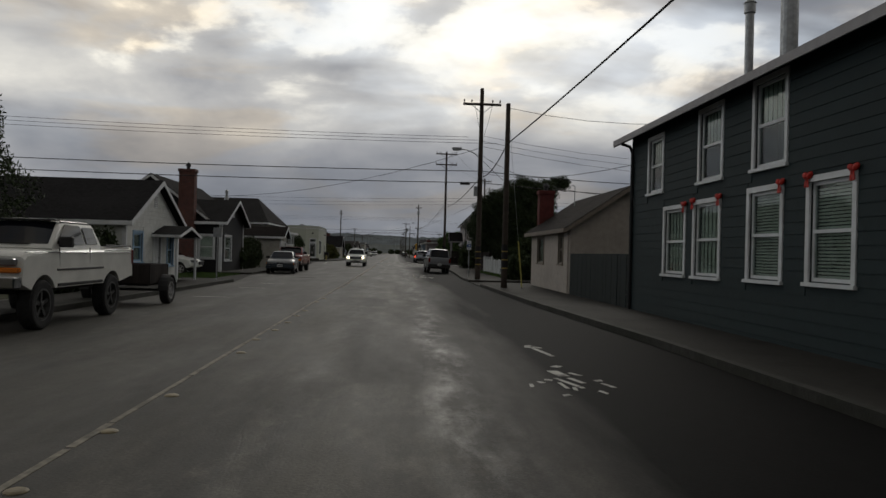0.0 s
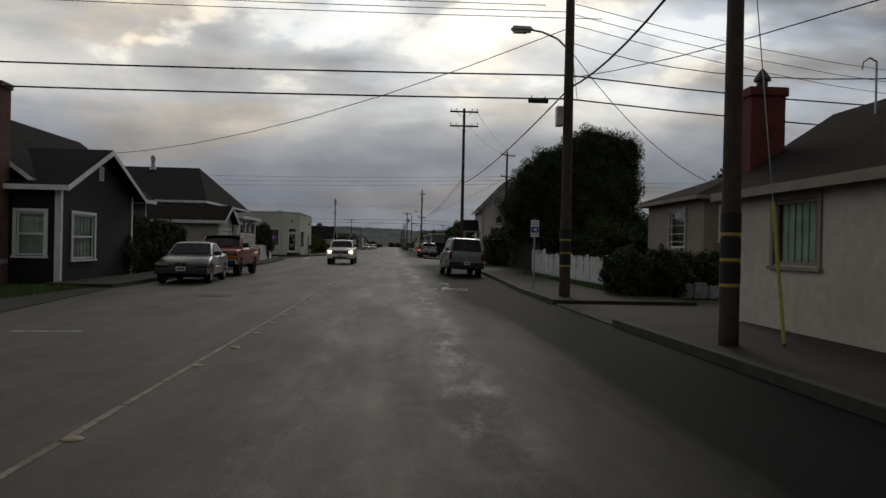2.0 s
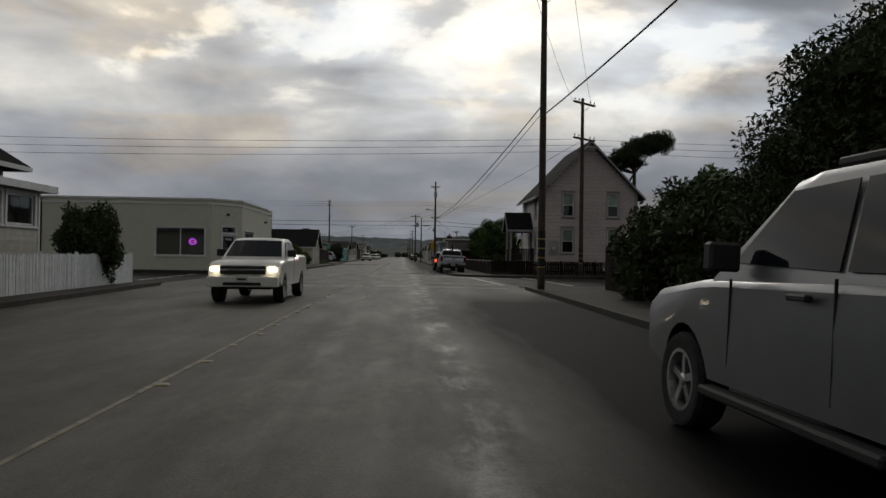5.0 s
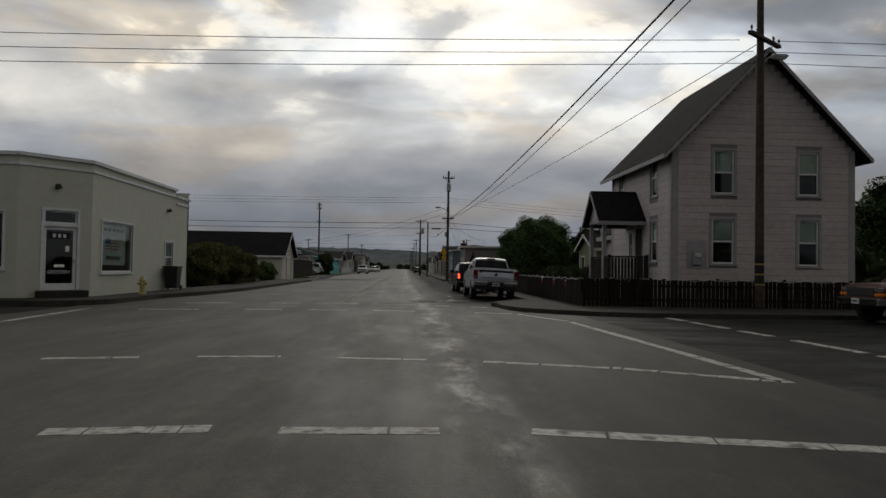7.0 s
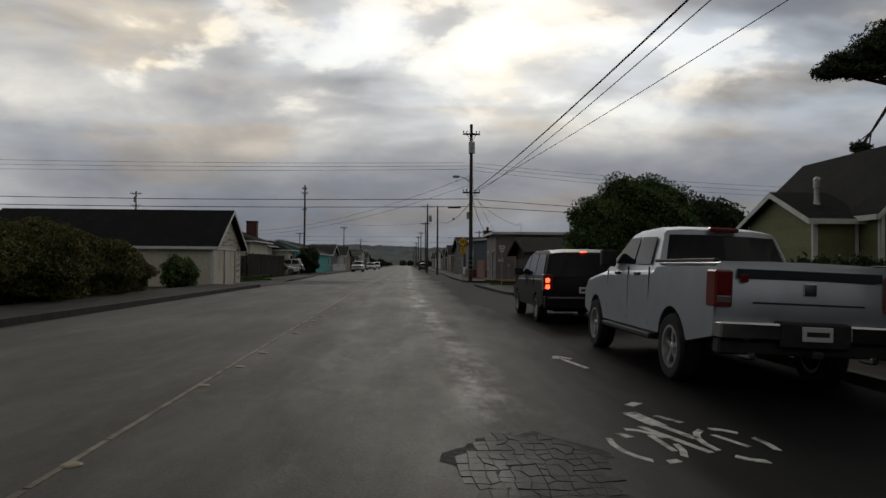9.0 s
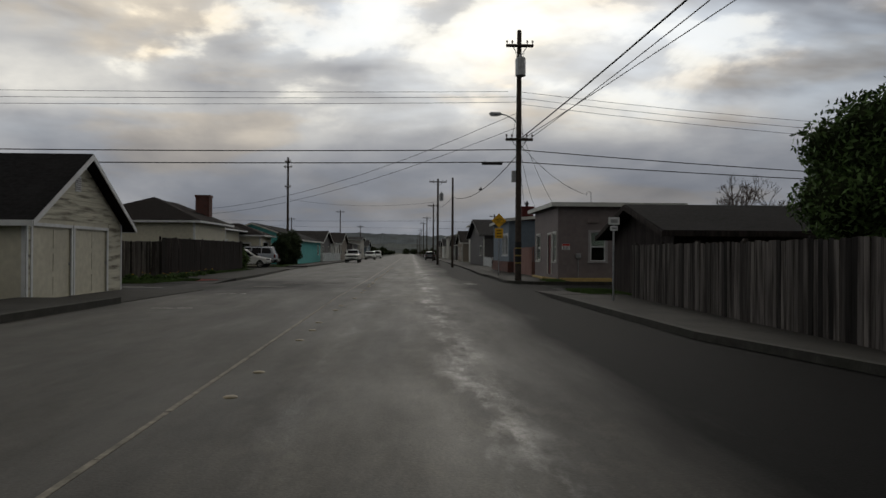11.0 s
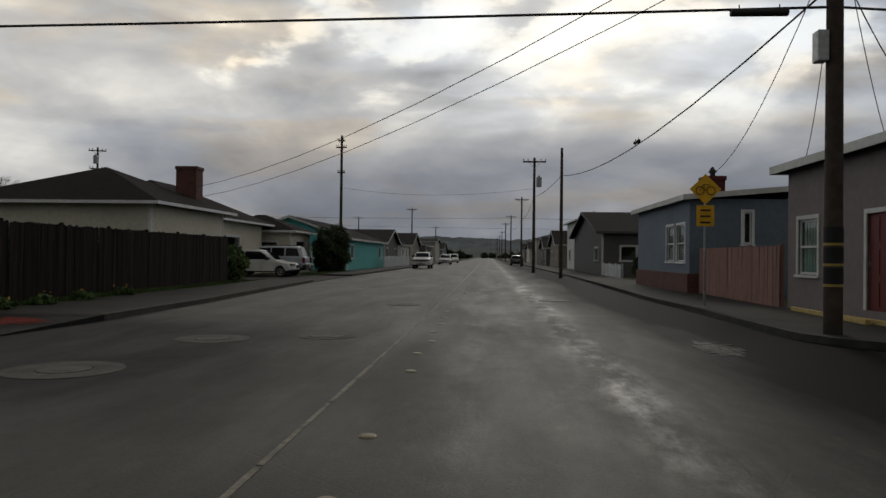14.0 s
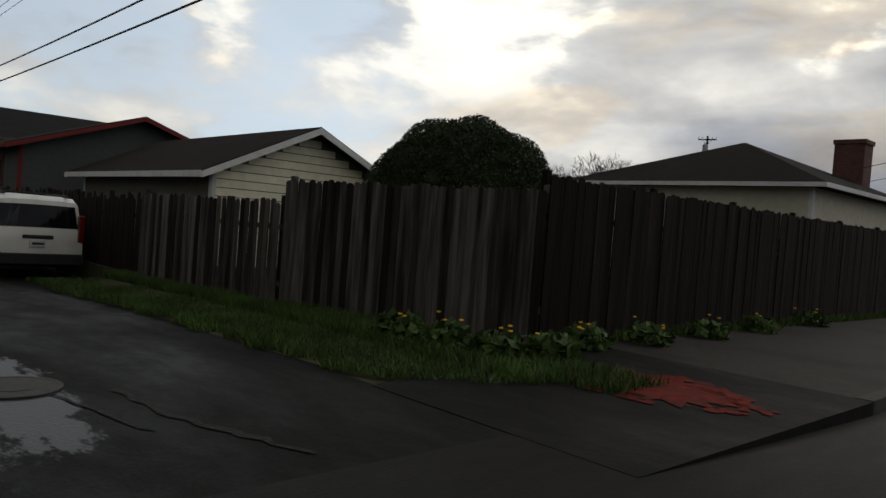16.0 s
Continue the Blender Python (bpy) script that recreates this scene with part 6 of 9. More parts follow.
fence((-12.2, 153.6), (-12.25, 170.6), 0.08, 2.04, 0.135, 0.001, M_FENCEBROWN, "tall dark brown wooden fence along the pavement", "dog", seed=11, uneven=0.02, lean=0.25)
fence((-16.4, 152.55), (-12.2, 153.55), 0.02, 1.92, 0.115, 0.004, M_FENCEGREY, "tall weathered grey board fence at the corner", "dog", seed=12, uneven=0.025, lean=0.3)
fence((-21.2, 152.2), (-16.45, 152.5), -0.08, 1.72, 0.12, 0.02, M_FENCEGREY, "weathered grey board fence along the lane", "dog", seed=13, uneven=0.035, lean=0.4)
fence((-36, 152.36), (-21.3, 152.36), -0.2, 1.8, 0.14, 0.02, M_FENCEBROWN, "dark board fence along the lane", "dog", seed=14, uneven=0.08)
fence((6.9, 167.8), (6.9, 160.2), 0.1, 1.7, 0.2, 0.004, vary_by_object(paint("dusty_pink_boards", (0.22, 0.12, 0.10)), 0.08), "dusty pink board fence between two houses", seed=15, uneven=0.0)
fence((-12.4, 219), (-12.4, 244), 0.1, 1.2, 0.1, 0.12, M_FENCEWHITE, "white rail fence before a teal house", "flat", board="picket", seed=16)
fence((7.6, 196), (7.6, 188), 0.1, 0.9, 0.1, 0.12, M_FENCEWHITE, "low white rail fence", "flat", board="picket", seed=17)


# ---- vehicles ----
def car_paint(name, color, metal=0.0, rough=0.28, coat=0.25, spec=0.3):
    return material(name, color, rough, metal, grain=(3, 0.06), stain=(1.6, 0.25, tuple(c * 0.6 + 0.004 for c in color)), coat=coat, spec=spec)


C_GLASS = material("tinted_car_glass", (0.006, 0.007, 0.010), 0.05, 0.0, spec=0.22)
C_TYRE = material("tyre_rubber", (0.016, 0.016, 0.017), 0.85, grain=(14, 0.3))
C_ALLOY = material("alloy_wheel", (0.42, 0.42, 0.43), 0.35, 0.85, grain=(8, 0.15))
C_STEELRIM = material("dull_steel_wheel", (0.06, 0.06, 0.06), 0.5, 0.5, grain=(8, 0.3))
C_TRIM = material("black_plastic", (0.018, 0.018, 0.019), 0.6, grain=(10, 0.2))
C_CHROME = material("chrome", (0.42, 0.43, 0.45), 0.16, 1.0, grain=(6, 0.1))
C_RED = material("red_lamp_lens", (0.12, 0.006, 0.006), 0.2, coat=0.5)
C_REDLIT = glow_material("lit_tail_lamp", (1.0, 0.06, 0.02), 5.0)
C_AMBER = material("amber_lens", (0.55, 0.16, 0.02), 0.25)
C_CLEAR = material("headlamp_lens", (0.17, 0.175, 0.185), 0.12, 0.4, coat=0.4)
C_LIT = glow_material("lit_headlamp", (1.0, 0.86, 0.6), 6.0)
C_PLATE = material("number_plate", (0.5, 0.51, 0.52), 0.5)
C_UNDER = material("underbody", (0.01, 0.01, 0.01), 0.9)

P_SILVER = car_paint("silver_metallic", (0.36, 0.385, 0.43), 0.75, 0.34)
# darker copy of the red car paint, with the side street's shade in it
P_SHADERED = car_paint("shaded_red_paint", (0.055, 0.007, 0.007), 0, 0.4)
P_PEWTER = car_paint("pewter_metallic", (0.15, 0.155, 0.165), 0.7, 0.36)
P_CARWHITE = car_paint("white_car_paint", (0.62, 0.63, 0.62))
P_OLDWHITE = car_paint("old_white_car_paint", (0.60, 0.60, 0.57), 0, 0.45)
P_CARRED = car_paint("red_car_paint", (0.15, 0.0075, 0.0075), 0, 0.3, 0.1, 0.25)
P_STEELBLUE = car_paint("blue_grey_metallic", (0.024, 0.032, 0.043), 0.2)
P_CARBLACK = car_paint("near_black_car_paint", (0.011, 0.008, 0.0095), 0.0, 0.4, 0.0, 0.12)


def loft(bm, sections):
    """sections: lists of points with the same count, closed outlines; the ends are capped"""
    rings = [[bm.verts.new(p) for p in s] for s in sections]
    n = len(rings[0])
    for a, b in zip(rings, rings[1:]):
        for i in range(n):
            j = (i + 1) % n
            bm.faces.new((a[i], a[j], b[j], b[i]))
    bm.faces.new(rings[0][::-1])
    bm.faces.new(rings[-1])
    return bm


def wheel_parts(v, x, y, R, width, spokes, rim_mat, side):
    ang = 90 * side
    M = pose(x, y, R, 0, ang, 0)
    bm = bmesh.new()
    w, r = width / 2, R * 0.64
    lathe_ring(bm, [(r, -w), (R * 0.94, -w), (R, -w * 0.72), (R, w * 0.72), (R * 0.94, w), (R * 0.86, w * 1.04), (r, w * 0.96)], 28, M)
    t = part("wheel", fixed(bm), C_TYRE, v, smooth=False)
    bm = bmesh.new()
    lathe_ring(bm, [(r * 1.01, -w * 0.9), (r * 1.01, w * 0.98), (r * 0.9, w * 0.98), (r * 0.86, w * 0.5), (r * 0.86, -w * 0.9)], 28, M)
    lathe(bm, [(R * 0.13, w * 0.2), (R * 0.13, w * 0.78), (R * 0.09, w * 0.86)], 12, M)
    for i in range(spokes):
        S = M @ Matrix.Rotation(2 * math.pi * i / spokes, 4, "Z")
        box(bm, R * 0.1, r * 0.92, -R * 0.075, R * 0.075, w * 0.45, w * 0.72, m=S)
    part("rim", fixed(bm), rim_mat, t, "alloy wheel rim")
    bm = bmesh.new()
    lathe(bm, [(r * 0.84, -w * 0.2), (r * 0.84, 0.0)], 20, M)
    part("brake_disc", fixed(bm), C_UNDER, t)


def lathe_ring(bm, profile, n, M):
    rings = []
    for r, h in profile:
        rings.append([bm.verts.new(M @ Vector((r * math.cos(2 * math.pi * i / n), r * math.sin(2 * math.pi * i / n), h))) for i in range(n)])
    for a, b in zip(rings, rings[1:] + rings[:1]):
        for i in range(n):
            bm.faces.new((a[i], a[(i + 1) % n], b[(i + 1) % n], b[i]))


def vehicle(name, x, y, rz, s, paint_mat, label, category, z=0.0):
    """s: L, W, top (rear to front line of the lower body), cab (closed roof line), wheels (yr, yf, R), sill, side windows, lamps"""
    v = thing(name, x, y, z, rz, label, category, "parked vehicles")
    L, W, sill, R = s["L"], s["W"], s["sill"], s["R"]
    w = W / 2
    ra = R * s.get("arch", 1.2)
    zw = R
    rows = [(p[0], p[1], "t") for p in s["top"]]
    low = [(L - 0.02, sill + 0.1, "b")]
    for yc in (s["yf"], s["yr"]):
        k = max(-0.2, (sill - zw) / ra)
        a0 = math.asin(max(-1, min(1, k)))
        for i in range(11):
            a = a0 + (math.pi - 2 * a0) * i / 10
            low.append((yc + ra * math.cos(a), zw + ra * math.sin(a), "b"))
    low.append((0.02, sill + 0.12, "b"))
    outline = rows + low
    zm, zh = (sill + max(p[1] for p in s["top"])) / 2, max(p[1] for p in s["top"]) - sill

    def section(f, shrink):
        pts = []
        for yy, zz, k in outline:
            ny, nz = yy, zz
            if k == "t":
                nz = zz - shrink * 0.9 + 0.02 * (1 - f * f)
            ny -= (f * f) * s.get("nose", 0.2) * max(0.0, (yy - L * 0.72) / (L * 0.28)) ** 2
            ny += (f * f) * s.get("tail", 0.08) * max(0.0, (L * 0.25 - yy) / (L * 0.25)) ** 2
            if k == "t":
                ny = min(max(ny, shrink * 0.6 * (yy < L * 0.2)), L)
            xx = f * w * (1 - 0.05 * max(0.0, (nz - zm) / zh * 2) ** 2 - 0.02 * max(0.0, (zm - nz) / zh * 2) ** 2)
            pts.append(Vector((xx, ny, nz)))
        return pts
    fs = [(-1, 0.07), (-0.975, 0.025), (-0.93, 0.0), (-0.5, 0.0), (0, 0.0), (0.5, 0.0), (0.93, 0.0), (0.975, 0.025), (1, 0.07)]
    bm = loft(bmesh.new(), [section(f, q) for f, q in fs])
    body = part("body", fixed(bm), paint_mat, v)
    for f in body.data.polygons:
        f.use_smooth = True
    body.data.set_sharp_from_angle(angle=radians(32))
    part("underbody", boxes((-w + 0.3, w - 0.3, 0.35, L - 0.4, sill - 0.08, zw + ra + 0.02)), C_UNDER, v)
    # cabin
    cab = s["cab"]
    zb, zt = min(p[1] for p in cab), max(p[1] for p in cab)
    wb, wt = w * s.get("cabw", 0.95), w * s.get("roofw", 0.76)

    def half(zz):
        k = max(0.0, min(1.0, (zz - zb) / (zt - zb)))
        return wb + (wt - wb) * k ** 1.2

    def csec(f, drop):
        out = []
        for yy, zz in cab:
            up = (zz - zb) / (zt - zb)
            out.append(Vector((f * half(zz), yy + (s.get("rake", 0.05) * f * f) * (1 if yy < sum(p[0] for p in cab) / len(cab) else -1), zz - drop * up + 0.02 * (1 - f * f) * up)))
        return out
    bm = loft(bmesh.new(), [csec(f, d) for f, d in ((-1, 0.06), (-0.95, 0.015), (-0.6, 0), (0, 0), (0.6, 0), (0.95, 0.015), (1, 0.06))])
    c = part("cabin", fixed(bm), s.get("cab_mat", paint_mat), v)
    for f in c.data.polygons:
        f.use_smooth = True
    c.data.set_sharp_from_angle(angle=radians(32))
    # side windows
    for poly in s["windows"]:
        for sg in (-1, 1):
            bm = bmesh.new()
            a = [bm.verts.new((sg * (half(zz) + 0.002), yy, zz)) for yy, zz in poly]
            b = [bm.verts.new((sg * (half(zz) + 0.012), yy, zz)) for yy, zz in poly]
            bm.faces.new(a); bm.faces.new(b[::-1])
            for i in range(len(a)):
                j = (i + 1) % len(a)
                bm.faces.new((a[i], a[j], b[j], b[i]))
            part("side_window", fixed(bm), C_GLASS, c)
    # windscreen and rear window between two points of the roof line
    for nm, (p, q), m in (("windscreen", s["screen"], 1), ("rear_window", s["back"], -1)):
        bm = bmesh.new()
        n = Vector((0, (q[1] - p[1]), -(q[0] - p[0]))).normalized()
        if n.y * m < 0:
            n = -n
        cols = 8
        grid = []
        for lift in (0.004, 0.014):
            for (yy, zz) in (p, q):
                row = []
                for i in range(cols + 1):
                    f = -0.9 + 1.8 * i / cols
                    ry = s.get("rake", 0.05) * f * f * (-m)
                    row.append(bm.verts.new(Vector((f * half(zz), yy + ry, zz + 0.02 * (1 - f * f) * (zz - zb) / (zt - zb))) + n * lift))
                grid.append(row)
        for i in range(cols):
            bm.faces.new((grid[0][i], grid[0][i + 1], grid[1][i + 1], grid[1][i]))
            bm.faces.new((grid[2][i], grid[3][i], grid[3][i + 1], grid[2][i + 1]))
            bm.faces.new((grid[0][i], grid[2][i], grid[2][i + 1], grid[0][i + 1]))
            bm.faces.new((grid[1][i], grid[1][i + 1], grid[3][i + 1], grid[3][i]))
        part(nm, fixed(bm), C_GLASS, c)
    # wheels
    tw = s.get("tyre", 0.23)
    for yy in (s["yr"], s["yf"]):
        for sg in (-1, 1):
            wheel_parts(v, sg * (w - tw / 2 + s.get("out", 0.0)), yy, R, tw, s.get("spokes", 5), s.get("rim", C_ALLOY), sg)
    # small fittings: (name, x0, x1, y0, y1, z0, z1, material, both sides, label)
    for row in s["bits"]:
        nm, x0, x1, y0, y1, z0, z1, m, both, *lab = row
        for sg in ((-1, 1) if both else (1,)):
            a, b = (x0, x1) if sg > 0 else (-x1, -x0)
            bm = bevelled(boxes((a, b, y0, y1, z0, z1)), min(0.02, (x1 - x0) / 4, (y1 - y0) / 4, (z1 - z0) / 4))
            part(nm, bm, m, v, lab[0] if lab else "")
    # door seams
    for yy, z0, z1 in s.get("seams", ()):
        for sg in (-1, 1):
            part("door_seam", boxes((sg * (w * 0.985 - 0.004) - 0.01, sg * (w * 0.985 - 0.004) + 0.01, yy - 0.0035, yy + 0.0035, z0, z1)), C_TRIM, v)
    return v


def mirrors(w, y, z, m=None, h=0.2):
    return [("mirror", w - 0.02, w + 0.22, y - 0.05, y + 0.07, z, z + h, m or C_TRIM, True)]


def plate(y, z, m=1):
    return [("number_plate", -0.16, 0.16, y - 0.012, y + 0.012, z, z + 0.15, C_PLATE, False, "plate with unreadable dark bars"),
            ("plate_bar", -0.12, 0.12, y - 0.016 if m < 0 else y + 0.013, y - 0.0125 if m < 0 else y + 0.017, z + 0.05, z + 0.1, C_TRIM, False)]


# big silver crew-cab pickup, seen from behind
RAM = dict(L=5.8, W=2.02, sill=0.52, R=0.40, yr=1.27, yf=4.85, nose=0.25, tail=0.05, tyre=0.27, cabw=0.93, roofw=0.74, arch=1.22,
    top=[(0.0, 0.78), (-0.0, 1.35), (0.05, 1.43), (1.9, 1.43), (2.05, 1.32), (4.35, 1.28), (4.6, 1.27), (5.55, 1.16), (5.78, 1.0), (5.8, 0.7)],
    cab=[(2.02, 1.2), (2.0, 1.4), (2.22, 1.88), (2.5, 1.93), (3.4, 1.91), (3.7, 1.86), (4.55, 1.28), (4.5, 1.2)],
    screen=((4.42, 1.37), (3.72, 1.83)), back=((2.03, 1.46), (2.19, 1.8)),
    windows=[[(2.35, 1.4), (2.42, 1.78), (3.05, 1.8), (3.05, 1.4)], [(3.12, 1.4), (3.12, 1.8), (3.6, 1.79), (4.15, 1.42)]],
    seams=[(2.15, 0.6, 1.36), (3.08, 0.6, 1.36), (4.15, 0.6, 1.3)],
    bits=[("tail_lamp", 0.82, 1.012, -0.012, 0.24, 0.95, 1.34, C_RED, True, "red tail lamp"), ("reverse_lens", 0.83, 1.0, -0.018, 0.05, 0.99, 1.08, C_CLEAR, True), ("high_brake_lamp", -0.2, 0.2, 2.12, 2.2, 1.865, 1.925, C_RED, False),
          ("rear_bumper", 0.36, 1.0, -0.15, 0.1, 0.63, 0.81, C_CHROME, True, "chrome rear bumper"), ("bumper_step", -0.37, 0.37, -0.16, 0.05, 0.56, 0.83, C_TRIM, False), ("bumper_lip", -0.36, 0.36, -0.155, 0.0, 0.565, 0.61, C_CHROME, False), ("valance", -0.98, 0.98, -0.06, 0.1, 0.47, 0.63, C_TRIM, False), ("sticker", -0.74, -0.66, -0.012, 0.0, 1.22, 1.30, C_RED, False), ("tow_hitch", -0.06, 0.06, -0.22, 0.1, 0.46, 0.54, C_TRIM, False),
          ("tailgate_stripe", -0.78, 0.78, -0.006, 0.01, 1.26, 1.36, P_STEELBLUE, False, "dark blue stripe"), ("tailgate_line", -0.6, 0.6, -0.006, 0.01, 1.0, 1.02, P_STEELBLUE, False), ("badge", -0.07, 0.07, -0.02, 0.01, 1.10, 1.23, C_CHROME, False, "plain dark badge"),
          # dark panel on the closed bed top paints an open bed's shade
          ("bed_rail", 0.93, 0.99, 0.1, 1.95, 1.42, 1.46, C_TRIM, True), ("bed_opening", -0.9, 0.9, 0.12, 1.9, 1.43, 1.448, C_UNDER, False),
          ("running_board", 0.9, 1.06, 1.9, 4.2, 0.42, 0.5, C_TRIM, True), ("door_handle", 0.96, 1.02, 2.55, 2.75, 1.24, 1.28, C_TRIM, True), ("door_handle", 0.96, 1.02, 3.5, 3.7, 1.24, 1.28, C_TRIM, True),
          ("exhaust_tip", 0.6, 0.7, -0.12, 0.1, 0.42, 0.5, C_CHROME, True)] + mirrors(0.94, 4.0, 1.36, C_TRIM, 0.26) + plate(-0.175, 0.64, -1))
ram = vehicle("pickup_truck", 4.42, 104.0, 0, RAM, P_SILVER, "silver crew-cab pickup truck parked at the kerb", "truck")
LEAN = Matrix.Translation((-0.95, 0, 0)) @ pose(0, 0, 0, 0, 2.2, 0) @ Matrix.Translation((0.95, 0, 0))  # the parking lane falls towards the gutter
ram.matrix_basis = ram.matrix_basis @ LEAN

# pewter sport utility
SUV = dict(L=5.05, W=1.88, sill=0.46, R=0.38, yr=1.15, yf=4.1, nose=0.25, tail=0.1, tyre=0.26, cabw=0.95, roofw=0.78,
    top=[(0.02, 0.7), (0.0, 1.05), (0.03, 1.2), (0.2, 1.26), (3.6, 1.2), (3.9, 1.18), (4.8, 1.08), (5.02, 0.98), (5.05, 0.65)],
    cab=[(0.1, 1.1), (0.1, 1.24), (0.34, 1.84), (0.6, 1.9), (2.7, 1.9), (2.95, 1.85), (3.75, 1.2), (3.7, 1.1)],
    screen=((3.62, 1.28), (2.98, 1.81)), back=((0.12, 1.26), (0.33, 1.84)),
    windows=[[(0.35, 1.28), (0.52, 1.76), (1.25, 1.8), (1.25, 1.28)], [(1.32, 1.28), (1.32, 1.8), (2.15, 1.8), (2.15, 1.28)], [(2.22, 1.28), (2.22, 1.8), (2.85, 1.78), (3.4, 1.32)]],
    seams=[(1.28, 0.6, 1.24), (2.18, 0.55, 1.24), (3.35, 0.6, 1.2)],
    bits=[("tail_lamp", 0.78, 0.938, -0.01, 0.16, 0.86, 1.2, C_RED, True, "red tail lamp"), ("rear_bumper", -0.93, 0.93, -0.12, 0.15, 0.46, 0.72, C_TRIM, False, "dark plastic bumper"), ("bumper_pad", -0.92, 0.92, -0.128, -0.02, 0.725, 0.79, P_PEWTER, False), ("exhaust_tip", 0.5, 0.58, -0.08, 0.15, 0.38, 0.45, C_CHROME, False),
          ("roof_rail", 0.6, 0.65, 0.5, 2.6, 1.91, 1.965, C_TRIM, True), ("wiper", -0.1, 0.3, 0.05, 0.08, 1.28, 1.3, C_TRIM, False), ("tailgate_handle", -0.12, 0.12, -0.02, 0.03, 0.84, 0.88, C_CHROME, False),
          ("door_handle", 0.94, 1.0, 1.45, 1.65, 1.1, 1.14, C_TRIM, True), ("door_handle", 0.94, 1.0, 2.35, 2.55, 1.1, 1.14, C_TRIM, True), ("running_board", 0.88, 1.03, 1.65, 3.6, 0.36, 0.43, C_TRIM, True)] + mirrors(0.95, 3.25, 1.25) + plate(-0.13, 0.62, -1))
suv = vehicle("sport_utility", 3.72, 47.7, 2, SUV, P_PEWTER, "pewter sport utility vehicle parked at the kerb", "car")
suv.matrix_basis = suv.matrix_basis @ LEAN @ Matrix.Diagonal((0.92, 1.0, 1.0, 1.0))

# dark minivan, brake lamps lit
MINIVAN = dict(L=5.1, W=1.98, sill=0.36, R=0.33, yr=1.0, yf=4.05, nose=0.35, tail=0.12, cabw=0.96, roofw=0.78,
    top=[(0.0, 0.6), (-0.0, 0.95), (0.06, 1.08), (3.6, 1.05), (4.1, 1.02), (4.85, 0.82), (5.08, 0.66), (5.1, 0.5)],
    cab=[(0.08, 0.95), (0.06, 1.06), (0.3, 1.66), (0.6, 1.74), (2.4, 1.75), (2.8, 1.68), (4.1, 1.04), (4.0, 0.95)],
    screen=((3.95, 1.11), (2.88, 1.64)), back=((0.08, 1.1), (0.28, 1.6)),
    windows=[[(0.35, 1.12), (0.5, 1.62), (1.4, 1.64), (1.4, 1.12)], [(1.47, 1.12), (1.47, 1.64), (2.45, 1.64), (2.45, 1.12)], [(2.52, 1.12), (2.52, 1.63), (2.8, 1.6), (3.6, 1.14)]],
    seams=[(1.43, 0.45, 1.08), (2.48, 0.45, 1.08)],
    bits=[("tail_lamp", 0.76, 0.985, -0.012, 0.2, 0.78, 1.16, C_RED, True, "red tail lamp"), ("brake_light", 0.84, 0.94, -0.022, 0.02, 0.82, 0.92, C_REDLIT, True, "lit brake light"), ("brake_light", 0.84, 0.94, -0.022, 0.02, 0.97, 1.07, C_REDLIT, True, "lit brake light"),
          ("high_brake_lamp", -0.07, 0.07, 0.2, 0.3, 1.67, 1.69, C_REDLIT, False, "lit high brake lamp"), ("rear_bumper", -0.97, 0.97, -0.1, 0.1, 0.38, 0.66, P_CARBLACK, False), ("bumper_strip", -0.9, 0.9, -0.108, -0.05, 0.6, 0.63, C_CHROME, False)] + mirrors(0.95, 3.3, 1.1) + plate(-0.02, 0.72, -1))
vehicle("minivan", 4.35, 113.2, 0, MINIVAN, P_CARBLACK, "near-black minivan with glowing brake lights", "car")

# blue-grey saloon facing the camera
SEDAN = dict(L=4.47, W=1.74, sill=0.30, R=0.32, yr=0.95, yf=3.68, nose=0.3, tail=0.18, tyre=0.21, cabw=0.93, roofw=0.72, arch=1.16,
    top=[(0.02, 0.55), (0.0, 0.85), (0.12, 0.98), (0.9, 1.0), (1.2, 0.95), (3.0, 0.93), (3.3, 0.92), (4.2, 0.78), (4.42, 0.66), (4.47, 0.45)],
    cab=[(0.62, 0.9), (0.6, 0.98), (1.25, 1.36), (1.6, 1.41), (2.2, 1.41), (2.45, 1.37), (3.2, 0.94), (3.1, 0.86)],
    screen=((3.1, 1.0), (2.5, 1.345)), back=((0.72, 1.05), (1.25, 1.345)),
    windows=[[(1.0, 1.02), (1.4, 1.32), (1.82, 1.34), (1.82, 1.0)], [(1.9, 1.0), (1.9, 1.34), (2.35, 1.33), (2.85, 1.0)]],
    seams=[(1.86, 0.38, 0.97), (2.85, 0.38, 0.95)],
    bits=[("headlamp", 0.42, 0.80, 4.22, 4.40, 0.60, 0.73, C_CLEAR, True, "clear headlamp"), ("indicator", 0.78, 0.85, 4.1, 4.3, 0.60, 0.71, C_AMBER, True), ("grille", 0.02, 0.2, 4.38, 4.465, 0.58, 0.72, C_TRIM, True, "dark kidney grille"), ("front_bumper", -0.86, 0.86, 4.2, 4.44, 0.33, 0.52, P_STEELBLUE, False), ("lower_intake", -0.5, 0.5, 4.38, 4.462, 0.34, 0.42, C_TRIM, False),
          ("door_handle", 0.84, 0.88, 1.3, 1.45, 0.86, 0.89, C_TRIM, True), ("door_handle", 0.84, 0.88, 2.1, 2.25, 0.86, 0.89, C_TRIM, True), ("side_moulding", 0.855, 0.882, 1.3, 3.2, 0.6, 0.64, C_TRIM, True), ("tail_lamp", 0.55, 0.84, 0.0, 0.1, 0.72, 0.88, C_RED, True)] + mirrors(0.8, 2.75, 0.96, None, 0.14) + plate(4.475, 0.44, 1))
vehicle("saloon_car", -7.12, 41.9, 184, SEDAN, P_STEELBLUE, "blue-grey saloon car parked facing the oncoming lane", "car")


